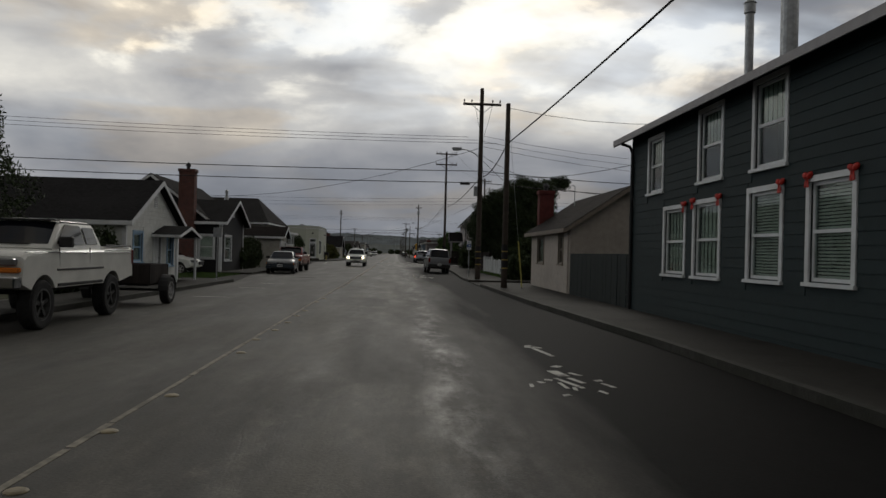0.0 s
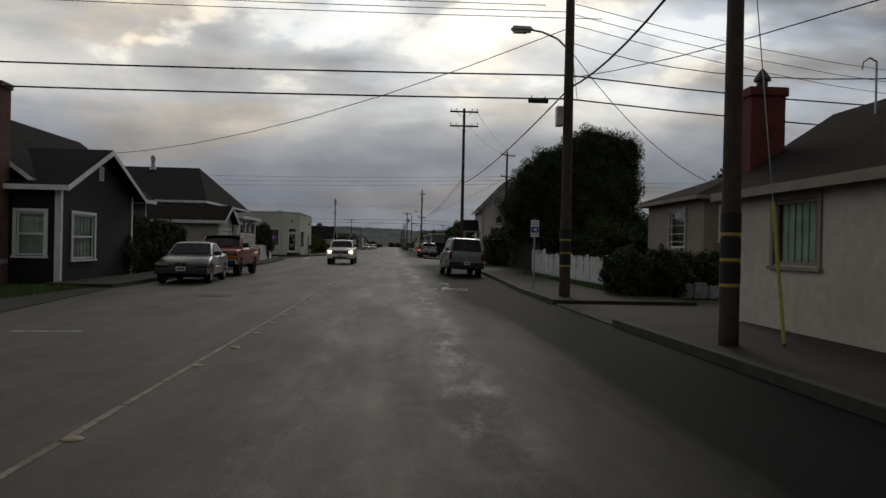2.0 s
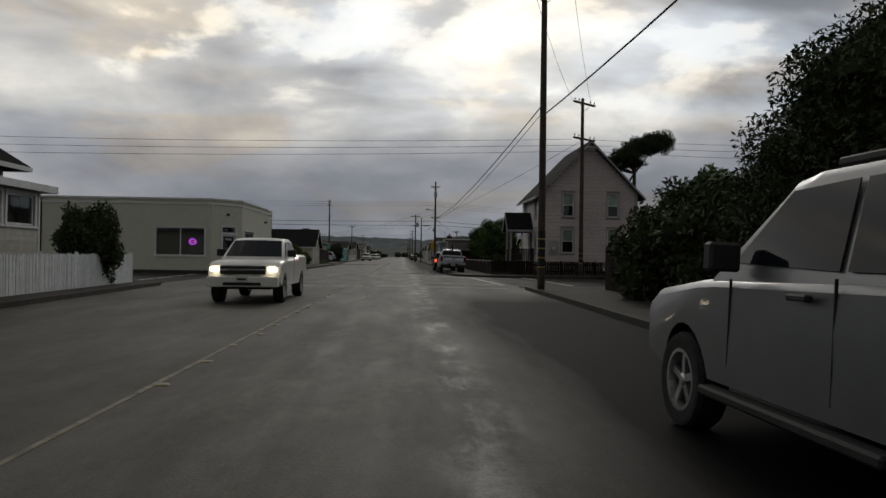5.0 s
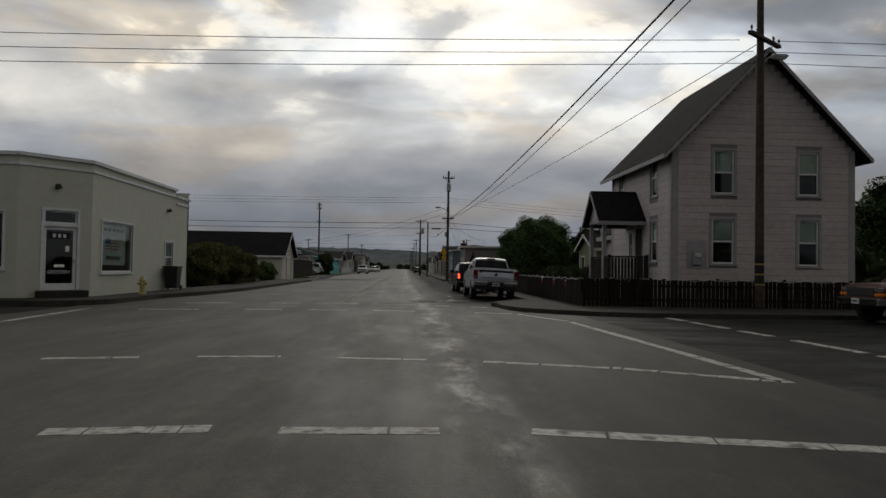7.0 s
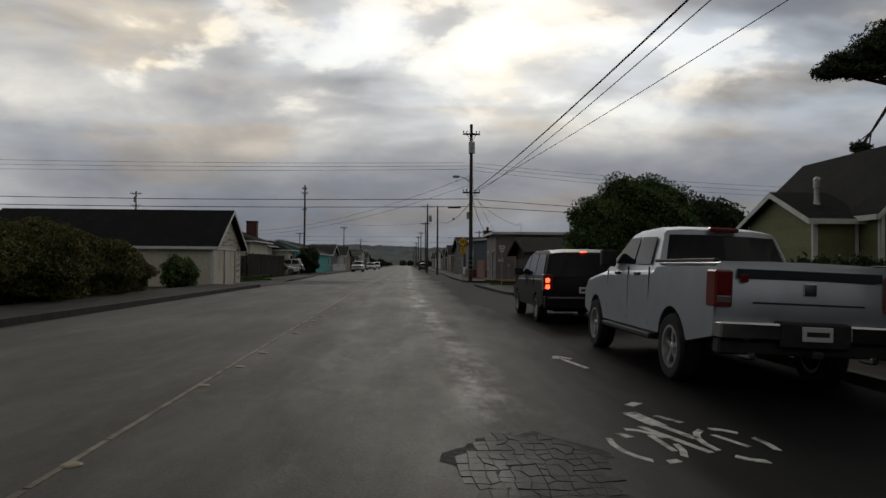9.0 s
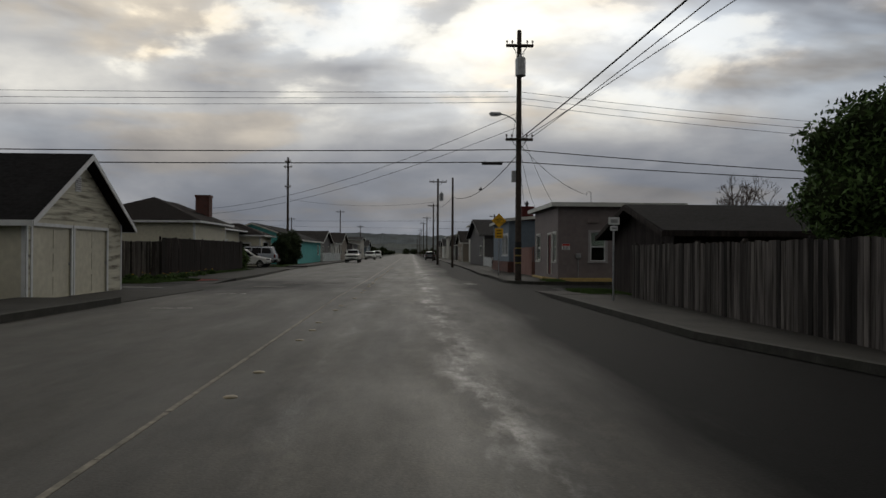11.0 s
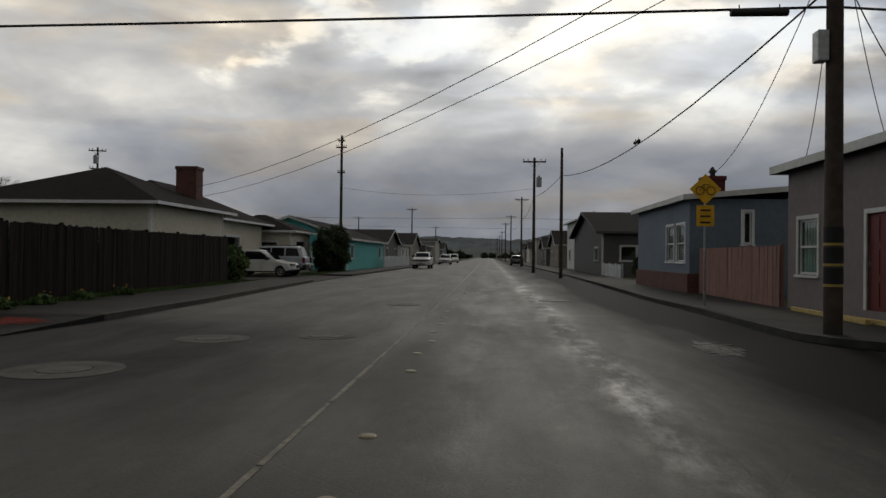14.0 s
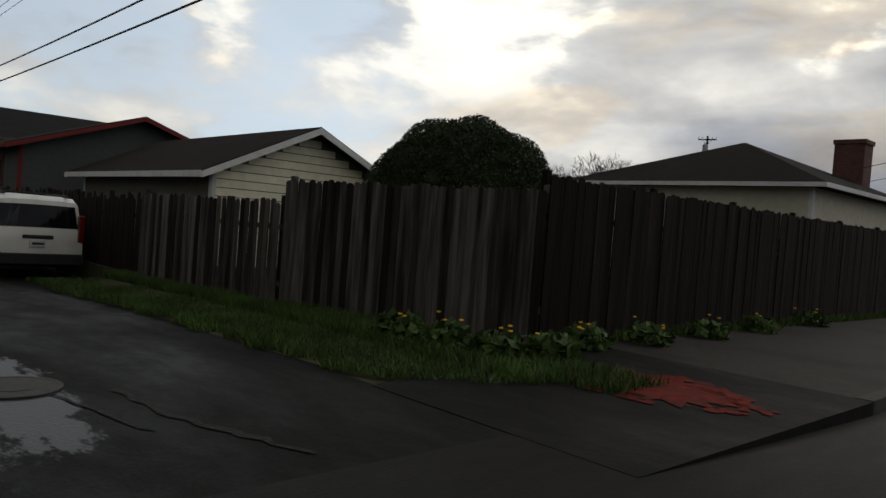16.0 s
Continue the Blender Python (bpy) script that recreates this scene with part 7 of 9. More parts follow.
def old_pickup(lift, paint_mat, back=0.0):
    q, k = lift, back
    return dict(rim=C_STEELRIM, L=5.2, W=1.98, sill=0.48 + q, R=0.37 + q * 0.3, yr=1.25, yf=4.35, nose=0.1, tail=0.03, tyre=0.26, cabw=0.94, roofw=0.78, arch=1.2,
        top=[(0.0, 0.62 + q), (0.0, 1.2 + q), (0.03, 1.25 + q), (2.2 - k, 1.25 + q), (2.35 - k, 1.2 + q), (3.9, 1.17 + q), (5.0, 1.12 + q), (5.14, 1.05 + q), (5.2, 0.72 + q)],
        cab=[(2.28 - k, 1.1 + q), (2.26 - k, 1.24 + q), (2.45 - k, 1.68 + q), (2.6 - k, 1.74 + q), (3.2, 1.74 + q), (3.38, 1.7 + q), (4.0, 1.2 + q), (3.9, 1.1 + q)],
        screen=((3.9, 1.27 + q), (3.4, 1.67 + q)), back=((2.28 - k, 1.3 + q), (2.43 - k, 1.64 + q)),
        windows=[[(2.5, 1.27 + q), (2.58, 1.64 + q), (3.2, 1.66 + q), (3.72, 1.28 + q)]] + ([[(2.5 - k, 1.29 + q), (2.6 - k, 1.62 + q), (2.48, 1.62 + q), (2.4, 1.29 + q)]] if k else []),
        seams=[(2.42, 0.6 + q, 1.22 + q), (3.75, 0.6 + q, 1.2 + q)],
        bits=[("grille", -0.62, 0.62, 5.1, 5.22, 0.78 + q, 1.02 + q, C_TRIM, False, "dark grille"), ("headlamp", 0.62, 0.9, 5.08, 5.215, 0.9 + q, 1.02 + q, C_CLEAR, True), ("indicator", 0.62, 0.96, 5.08, 5.21, 0.78 + q, 0.87 + q, C_AMBER, True), ("front_bumper", -0.97, 0.97, 5.08, 5.34, 0.52 + q, 0.72 + q, C_CHROME, False, "chrome bumper"),
              ("side_moulding", 0.965, 0.998, 1.75, 3.85, 0.79 + q, 0.83 + q, C_TRIM, True), ("sill_band", 0.955, 0.992, 1.78, 3.8, 0.5 + q, 0.56 + q, C_TRIM, True), ("belt_line", 0.962, 0.99, 0.1, 5.0, 1.12 + q, 1.135 + q, C_CHROME, True), ("visor", -0.76, 0.76, 3.3, 3.5, 1.715 + q, 1.745 + q, C_TRIM, False, "dark sun visor over the windscreen"), ("gutter", 0.745, 0.775, 2.6 - k, 3.3, 1.68 + q, 1.71 + q, C_TRIM, True), ("door_handle", 0.95, 1.0, 2.6, 2.75, 1.1 + q, 1.13 + q, C_CHROME, True), ("tail_lamp", 0.82, 0.99, -0.01, 0.1, 0.85 + q, 1.2 + q, C_RED, True),
              # bed has no hollow; a dark panel stands in for its shaded inside
              ("bed_rail", 0.9, 0.97, 0.1, 2.2 - k, 1.25 + q, 1.29 + q, C_TRIM, True), ("bed_opening", -0.88, 0.88, 0.1, 2.2 - k, 1.25 + q, 1.268 + q, C_UNDER, False), ("wiper", -0.5, 0.1, 3.9, 3.95, 1.27 + q, 1.29 + q, C_TRIM, False)] + mirrors(0.93, 3.6, 1.22 + q, None, 0.2) + plate(5.35, 0.56 + q, 1))


vehicle("pickup_truck", -7.25, 48.6, 180, old_pickup(0.0, P_CARRED), P_CARRED, "red single-cab pickup truck parked behind a saloon", "truck")
vehicle("pickup_truck", -6.75, 9.1, 180, old_pickup(0.24, P_OLDWHITE, 0.62), P_OLDWHITE, "old white lifted pickup truck with big tyres at the kerb", "truck")
vehicle("pickup_truck", 18.5, 91.5, 90, old_pickup(0.0, P_SHADERED), P_SHADERED, "red pickup truck parked along the side street, shade put into its paint", "truck")

# oncoming pickup with lit headlamps
CREW = dict(RAM)
CREW.update(L=5.4, W=1.92, yf=4.5, yr=1.2, R=0.37, sill=0.45,
    top=[(0.0, 0.7), (0.0, 1.25), (0.05, 1.3), (1.6, 1.3), (1.75, 1.22), (4.0, 1.18), (5.2, 1.1), (5.38, 1.0), (5.4, 0.6)],
    cab=[(1.72, 1.1), (1.7, 1.28), (1.92, 1.74), (2.2, 1.79), (3.1, 1.78), (3.4, 1.72), (4.15, 1.18), (4.1, 1.1)], screen=((4.05, 1.25), (3.43, 1.69)), back=((1.73, 1.34), (1.9, 1.68)),
    windows=[[(2.0, 1.27), (2.1, 1.66), (2.75, 1.68), (2.75, 1.27)], [(2.82, 1.27), (2.82, 1.68), (3.3, 1.66), (3.85, 1.28)]], seams=[(2.78, 0.5, 1.24)],
    bits=[("grille", -0.6, 0.6, 5.3, 5.42, 0.78, 1.0, C_TRIM, False, "dark grille"), ("grille_bar", -0.6, 0.6, 5.4, 5.43, 0.88, 0.92, C_CHROME, False), ("headlamp", 0.66, 0.86, 5.1, 5.40, 0.86, 0.97, C_LIT, True, "glowing headlamp"), ("headlamp_bezel", 0.5, 0.59, 5.2, 5.4, 0.82, 1.0, C_TRIM, True), ("front_bumper", -0.93, 0.93, 5.2, 5.5, 0.45, 0.72, P_CARWHITE, False), ("lower_intake", -0.5, 0.5, 5.44, 5.51, 0.48, 0.58, C_TRIM, False)] + mirrors(0.9, 3.6, 1.25) + plate(5.51, 0.58, 1))
vehicle("pickup_truck", -3.7, 70.9, 180, CREW, P_CARWHITE, "white crew-cab pickup with glowing headlamps on the road", "truck")

# white delivery van in the lane
VAN = dict(L=4.4, W=1.86, sill=0.34, R=0.32, yr=0.85, yf=3.6, nose=0.35, tail=0.05, cabw=0.98, roofw=0.84,
    top=[(0.0, 0.55), (0.0, 1.0), (0.02, 1.1), (2.6, 1.08), (3.3, 1.05), (4.1, 0.9), (4.36, 0.75), (4.4, 0.5)],
    cab=[(0.03, 0.98), (0.03, 1.09), (0.12, 1.72), (0.35, 1.82), (2.2, 1.83), (2.6, 1.74), (3.5, 1.06), (3.4, 0.98)], screen=((3.4, 1.14), (2.68, 1.7)), back=((0.045, 1.14), (0.11, 1.62)),
    windows=[[(2.0, 1.12), (2.0, 1.66), (2.5, 1.64), (3.1, 1.14)]], seams=[(1.0, 0.4, 1.06), (1.95, 0.4, 1.06)],
    bits=[("tail_lamp", 0.80, 0.94, -0.012, 0.16, 0.85, 1.45, C_RED, True, "tall red tail lamp"), ("rear_bumper", -0.92, 0.92, -0.08, 0.1, 0.34, 0.58, C_TRIM, False, "black bumper"), ("door_handle", -0.3, 0.3, -0.03, 0.02, 0.9, 0.98, C_TRIM, False), ("roof_rail", 0.6, 0.64, 0.3, 2.1, 1.82, 1.88, C_TRIM, True), ("roof_bar", -0.6, 0.6, 0.8, 0.84, 1.87, 1.9, C_TRIM, False)] + mirrors(0.9, 2.8, 1.1) + plate(-0.02, 0.72, -1))
van = vehicle("delivery_van", -24.2, 151.15, 90, VAN, P_CARWHITE, "white delivery van parked beside a board fence", "van")
van.matrix_basis = Matrix.Translation((0, 0, lane_level(-26.0))) @ van.matrix_basis

HATCH = dict(MINIVAN)
HATCH.update(L=4.5, yf=3.6, yr=0.9, top=[(0.0, 0.6), (0.0, 0.95), (0.06, 1.02), (3.0, 1.0), (3.4, 0.98), (4.3, 0.85), (4.48, 0.66), (4.5, 0.5)],
    cab=[(0.08, 0.95), (0.08, 1.02), (0.45, 1.55), (0.8, 1.63), (2.1, 1.64), (2.4, 1.58), (3.4, 1.0), (3.3, 0.92)], screen=((3.3, 1.06), (2.45, 1.55)), back=((0.14, 1.08), (0.42, 1.5)),
    windows=[[(0.5, 1.06), (0.65, 1.5), (1.3, 1.54), (1.3, 1.06)], [(1.37, 1.06), (1.37, 1.54), (2.3, 1.54), (3.0, 1.08)]], seams=[(1.33, 0.45, 1.0), (2.4, 0.45, 1.0)],
    bits=[("tail_lamp", 0.6, 0.96, -0.012, 0.2, 0.86, 1.0, C_RED, True), ("headlamp", 0.5, 0.9, 4.1, 4.4, 0.7, 0.82, C_CLEAR, True), ("grille", -0.4, 0.4, 4.44, 4.51, 0.55, 0.75, C_TRIM, False), ("rear_bumper", -0.95, 0.95, -0.08, 0.1, 0.4, 0.66, C_TRIM, False)] + mirrors(0.93, 2.75, 1.02) + plate(-0.02, 0.7, -1))
vehicle("hatchback", -14.9, 32.9, 270, HATCH, P_CARWHITE, "white hatchback parked on a driveway by a black house", "car")
vehicle("hatchback", -17.2, 184.2, 270, HATCH, P_CARWHITE, "white hatchback parked on a driveway", "car")
vehicle("sport_utility", -12.6, 186.0, 90, SUV, P_SILVER, "silver sport utility vehicle parked on a driveway", "car")
vehicle("pickup_truck", -8.3, 222.9, 180, CREW | {"bits": old_pickup(0, None)["bits"][:0] + CREW["bits"][:2] + [("headlamp", 0.6, 0.9, 5.1, 5.36, 0.84, 0.98, C_CLEAR, True)] + CREW["bits"][3:]}, P_CARWHITE, "white pickup parked far down the street", "truck")
vehicle("hatchback", -8.2, 262, 180, HATCH, P_CARWHITE, "pale hatchback parked far down the street", "car")
vehicle("delivery_van", -8.2, 290, 180, VAN, P_CARWHITE, "white van parked far down the street", "van")
vehicle("hatchback", 3.4, 255, 0, HATCH, P_PEWTER, "grey hatchback parked far down the street", "car")


# small trailer behind the white pickup
def trailer():
    t = thing("utility_trailer", -6.7, 11.4, 0, 0, "small dark utility trailer with one axle behind a pickup", "trailer")
    for r in ((-0.8, 0.8, -0.8, -0.76, 0.55, 1.05), (-0.8, 0.8, 0.76, 0.8, 0.55, 1.05)):
        part("end_board", bevelled(boxes(r), 0.008), P_DARKWOOD, t)
    for sg in (-1, 1):
        part("side_board", bevelled(boxes((sg * 0.8 - 0.02, sg * 0.8 + 0.02, -0.75, 0.75, 0.55, 1.05)), 0.008), P_DARKWOOD, t)
    part("bed", boxes((-0.77, 0.77, -0.75, 0.75, 0.5, 0.548)), C_UNDER, t)
    bm = bmesh.new()
    tube(bm, (0, -0.8, 0.5), (0, -1.9, 0.5), 0.04, n=8)
    part("drawbar", fixed(bm), M_DARKMETAL, t)
    bm = bmesh.new()
    tube(bm, (-0.98, 0.1, 0.36), (0.98, 0.1, 0.36), 0.035, n=8)
    part("axle", fixed(bm), M_DARKMETAL, t)
    for sg in (-1, 1):
        wheel_parts(t, sg * 1.0, 0.1, 0.36, 0.22, 6, C_ALLOY, sg)
        bm = bmesh.new()
        n = 10
        pts = [(sg * 1.0, 0.1 + 0.42 * math.cos(a), 0.36 + 0.42 * math.sin(a)) for a in [math.pi * i / n for i in range(n + 1)]]
        for p, q in zip(pts, pts[1:]):
            vs = [bm.verts.new((p[0] + dx, yy, zz)) for dx in (-0.12, 0.12) for yy, zz in ((p[1], p[2]), (q[1], q[2]))]
            bm.faces.new((vs[0], vs[1], vs[3], vs[2]))
        bmesh.ops.remove_doubles(bm, verts=list(bm.verts), dist=1e-4)
        bmesh.ops.solidify(bm, geom=list(bm.faces), thickness=0.012)
        part("mudguard", fixed(bm), M_DARKMETAL, t)


trailer()


# ---- plants ----
def leaf_cloud(name, blobs, count, size, mat, parent, seed, shell=0.8, label="", core=True, flat=0.75, clipped=False, core_k=0.86):
    """many small leaves in and round ellipsoids (x, y, z, rx, ry, rz); uneven outline"""
    rng = np.random.default_rng(seed)
    vol = np.array([b[3] * b[4] * b[5] for b in blobs]) ** 0.75
    pick = rng.choice(len(blobs), count, p=vol / vol.sum())
    B = np.array(blobs)[pick]
    d = rng.normal(size=(count, 3))
    d /= np.linalg.norm(d, axis=1)[:, None]
    lump = 1 + 0.16 * np.sin(d[:, 0] * 5.1 + B[:, 0]) * np.sin(d[:, 1] * 4.3 + B[:, 1]) + 0.12 * np.sin(d[:, 2] * 7.7 + B[:, 2] * 3 + d[:, 0] * 6)
    if clipped:
        lump, shell = 1 + 0.03 * np.sin(d[:, 0] * 9 + d[:, 1] * 7), 0.93
    r = (shell + (1.02 - shell) * rng.random(count)) * lump
    c = B[:, :3] + d * B[:, 3:] * r[:, None]
    u = rng.normal(size=(count, 3)); u /= np.linalg.norm(u, axis=1)[:, None]
    v = np.cross(u, rng.normal(size=(count, 3))); v /= np.linalg.norm(v, axis=1)[:, None]
    s = size * (0.6 + 0.8 * rng.random(count))[:, None]
    P = np.stack([c - u * s, c + v * s * flat * 0.5, c + u * s, c - v * s * flat * 0.5], 1)
    me = bpy.data.meshes.new(name)
    me.from_pydata(P.reshape(-1, 3).tolist(), [], np.arange(count * 4).reshape(-1, 4).tolist())
    me.materials.append(mat)
    ob = new(name, me)
    ob.parent = parent
    if label:
        ob["label"] = label
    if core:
        # opaque core added in each crown; shade between leaves is its dark colour
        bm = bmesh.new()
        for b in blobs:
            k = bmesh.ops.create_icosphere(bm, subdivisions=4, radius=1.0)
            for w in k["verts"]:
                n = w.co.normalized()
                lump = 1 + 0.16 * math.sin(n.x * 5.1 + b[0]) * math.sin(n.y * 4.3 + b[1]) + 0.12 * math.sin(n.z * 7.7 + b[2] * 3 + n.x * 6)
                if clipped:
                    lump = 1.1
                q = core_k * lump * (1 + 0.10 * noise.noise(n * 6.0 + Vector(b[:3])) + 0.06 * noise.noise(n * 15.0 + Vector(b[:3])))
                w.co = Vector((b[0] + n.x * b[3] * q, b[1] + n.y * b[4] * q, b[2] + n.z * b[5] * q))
        part("shade_core", bm, M_INNER, parent)
    return ob


def tree(x, y, blobs, count, size, mat, seed, trunk_r=0.25, label="tree", trunk_top=None, core=True, name="tree", z0=0.0, shell=0.8, core_k=0.86):
    t = thing(name, x, y, z0, 0, label, "tree" if name == "tree" else name)
    rnd = random.Random(seed)
    low = min(b[2] - b[5] * 0.3 for b in blobs)
    top = trunk_top or low
    bm = bmesh.new()
    pts = [Vector((0, 0, -0.1)), Vector((rnd.uniform(-0.1, 0.1), rnd.uniform(-0.1, 0.1), top * 0.5)), Vector((0.05, 0, top))]
    rings = []
    for p, q, r0, r1 in ((pts[0], pts[1], trunk_r * 1.25, trunk_r), (pts[1], pts[2], trunk_r, trunk_r * 0.75)):
        tube(bm, p, q, r0, r1, 10)
    for b in blobs:
        tube(bm, pts[2] - Vector((0, 0, 0.15)), Vector(b[:3]), trunk_r * 0.5, trunk_r * 0.14, 7)
        for _ in range(3):
            e = Vector((b[0] + rnd.uniform(-1, 1) * b[3] * 0.8, b[1] + rnd.uniform(-1, 1) * b[4] * 0.8, b[2] + rnd.uniform(-0.5, 0.9) * b[5]))
            tube(bm, Vector(b[:3]) * 0.75 + pts[2] * 0.25, e, trunk_r * 0.2, 0.02, 6)
    part("trunk", fixed(bm), M_BARK, t)
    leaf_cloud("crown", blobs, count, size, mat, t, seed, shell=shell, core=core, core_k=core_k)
    return t


def shrub(name, x, y, blobs, count, size, mat, seed, label, z0=0.0, clipped=False):
    t = thing(name, x, y, z0, 0, label, name)
    bm = bmesh.new()
    for b in blobs:
        tube(bm, (b[0], b[1], -0.05), (b[0], b[1], b[2]), 0.05, 0.02, 6)
    part("stems", fixed(bm), M_BARK, t)
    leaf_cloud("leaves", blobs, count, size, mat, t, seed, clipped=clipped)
    return t


def hedge(x0, x1, y0, y1, h, mat, seed, label, count=9000, size=0.07):
    cx, cy = (x0 + x1) / 2, (y0 + y1) / 2
    nx, ny = max(1, round((x1 - x0) / 1.1)), max(1, round((y1 - y0) / 1.1))
    rnd = random.Random(seed)
    blobs = [(x0 - cx + (i + 0.5) * (x1 - x0) / nx, y0 - cy + (j + 0.5) * (y1 - y0) / ny, h * rnd.uniform(0.47, 0.53), (x1 - x0) / nx * 0.62, (y1 - y0) / ny * 0.62, h * rnd.uniform(0.5, 0.56)) for i in range(nx) for j in range(ny)]
    return shrub("hedge", cx, cy, blobs, count, size, mat, seed, label)


# the great dark tree behind the picket fence
tree(10.35, 52.6, [(0.3, 0, 5.4, 2.4, 2.4, 2.2), (0.7, -0.3, 7.0, 1.7, 1.9, 1.2), (2.3, 0.2, 6.5, 1.35, 1.7, 1.5), (2.2, 0.4, 4.6, 1.5, 2.0, 1.7), (-1.0, 0.8, 6.2, 1.6, 1.8, 1.1), (-2.1, 1.4, 5.2, 1.5, 1.9, 1.25), (-0.6, 1.6, 4.2, 2.2, 2.4, 2.0),
     (0.9, -0.8, 4.0, 2.0, 2.2, 2.0), (-2.3, 4.2, 3.9, 1.5, 2.2, 1.5), (-0.8, 4.6, 3.6, 2.0, 2.6, 2.2), (-1.0, 8.0, 2.8, 1.9, 2.6, 1.9), (0.6, 0.2, 3.0, 2.3, 2.4, 2.0)],
     210000, 0.06, M_LEAFDARK, 21, 0.4, "great dense dark evergreen tree behind a picket fence", trunk_top=2.6, shell=0.62, core_k=0.74)
shrub("bush", 11.0, 49.5, [(0, 0, 1.4, 1.6, 3.0, 1.7), (2.2, 2.5, 1.6, 2.2, 2.8, 1.9), (-0.8, 5.2, 1.6, 1.6, 2.6, 1.9), (2.5, -2.5, 1.5, 2.2, 2.4, 1.6), (5.5, 0, 1.6, 2.4, 3.0, 1.7)], 26000, 0.09, M_LEAFDARK, 20, "dark undergrowth behind a picket fence")
shrub("bush", 9.6, 64.5, [(0, 0, 1.7, 2.0, 2.6, 1.9), (-1.2, 3.4, 1.4, 1.5, 2.2, 1.6), (1.2, 5.5, 2.0, 2.0, 2.2, 2.1), (0.3, -4, 1.5, 1.7, 2.4, 1.7)], 22000, 0.11, M_LEAFDARK, 22, "dark overgrown bush along a fence")
shrub("bush", 11.5, 71.5, [(0, 0, 2.2, 2.2, 2.4, 2.2)], 8000, 0.12, M_LEAF, 23, "tall green bush near the corner")
tree(16.5, 46, [(0, 0, 3.6, 2.0, 2.0, 1.7), (1.5, 1, 3.2, 1.7, 1.7, 1.5)], 9000, 0.12, M_LEAFDARK, 24, 0.2, "dark garden tree behind a bungalow")
hedge(6.9, 8.9, 33.4, 35.5, 1.42, M_LEAFDARK, 25, "clipped dark green hedge beside the pavement", 12000, 0.06)
hedge(8.9, 15.2, 34.5, 36.3, 1.42, M_LEAFDARK, 26, "dark hedge before a tan bungalow", 11000, 0.07)
# left side
tree(-12.0, 11.8, [(0, 0, 4.0, 1.7, 2.0, 2.1), (0.5, 1.0, 3.0, 1.5, 1.7, 1.6), (-0.8, -1, 4.6, 1.5, 1.6, 1.5)], 15000, 0.06, M_LEAFDARK, 27, 0.16, "sparse dark garden tree behind a parked pickup", core=False)
hedge(-10.2, -9.0, 13.0, 17.4, 2.1, M_LEAFDARK, 28, "dark shaggy hedge behind a parked pickup", 9000, 0.08)
hedge(-12.2, -10.4, 43.0, 51.0, 2.35, M_LEAFDARK, 29, "tall dark hedge beside a garage", 20000, 0.08)
shrub("bush", -10.6, 41.9, [(0, 0, 0.9, 0.8, 1.0, 1.0)], 2600, 0.07, M_LEAFDARK, 30, "dark rounded shrub at a house corner")
shrub("bush", -10.9, 73.2, [(0, 0, 1.5, 1.15, 1.3, 1.5)], 7000, 0.08, M_LEAFDARK, 31, "tall rounded dark shrub behind a white fence")
shrub("bush", -11.6, 120.5, [(0, 0, 1.25, 1.5, 2.6, 1.3), (-0.6, -4.4, 1.3, 1.6, 2.7, 1.3), (-0.3, 4.6, 1.2, 1.5, 2.6, 1.25), (-1.5, 1.5, 1.45, 1.4, 2.8, 1.3), (-0.6, 8.2, 0.95, 1.2, 2.0, 1.0)], 110000, 0.062, M_LEAFOLIVE, 32, "long sprawling olive-green bushes along the pavement")
shrub("bush", -11.6, 135.0, [(0, 0, 0.8, 0.9, 1.6, 0.9)], 3500, 0.08, M_LEAF, 33, "green shrub beside a garage")
shrub("bush", -19.3, 159.3, [(-0.3, 0, 1.78, 2.45, 2.35, 2.3)], 62000, 0.04, M_LEAFDARK, 34, "large clipped round bush behind a board fence", clipped=True)
shrub("bush", -13.5, 197.0, [(0, 0, 1.7, 1.5, 2.4, 1.9)], 8000, 0.1, M_LEAFDARK, 35, "dark bush beside a driveway")
shrub("bush", -13.6, 174.2, [(0, 0, 0.9, 1.0, 1.5, 1.0)], 3500, 0.08, M_LEAF, 36, "leafy bush at the end of a fence")
# right side, further on
tree(11.3, 131.5, [(0, 0, 3.6, 2.6, 2.6, 2.1), (-1.2, 1.2, 3.0, 1.9, 2.0, 1.7), (1.2, 0.6, 2.9, 1.7, 1.7, 1.6)], 40000, 0.075, M_LEAF, 37, 0.25, "broad green garden tree")
tree(17.6, 138, [(0, 0, 3.4, 2.2, 2.2, 1.9), (1.6, 1, 2.9, 2, 2, 1.6), (-1.2, 0.4, 2.7, 1.5, 1.5, 1.4)], 12000, 0.12, M_LEAFDARK, 38, 0.22, "dark garden tree behind a shed")
hedge(9.0, 13.2, 113.5, 117.5, 1.55, M_LEAFDARK, 39, "clipped dark hedge before a yellow-green house", 11000, 0.08)
tree(30.5, 140, [(-4.4, 0, 13.4, 1.2, 1.2, 0.5), (-3.0, 0.4, 14.1, 1.7, 1.6, 0.75), (-1.2, -0.3, 14.9, 1.9, 1.9, 1.1), (-2.6, -0.4, 13.3, 1.6, 1.4, 0.4), (0.8, 0.3, 16.0, 2.2, 2.2, 1.4), (-0.2, 0.2, 13.9, 1.8, 1.6, 0.7), (3.0, 0, 16.6, 2.4, 2.4, 1.5), (-2.5, 0, 8.7, 0.7, 0.7, 0.45)], 34000, 0.11, M_LEAFDARK, 40, 0.3, "tall flat-crowned dark pine behind houses", trunk_top=12.7, shell=0.55, core_k=0.62)
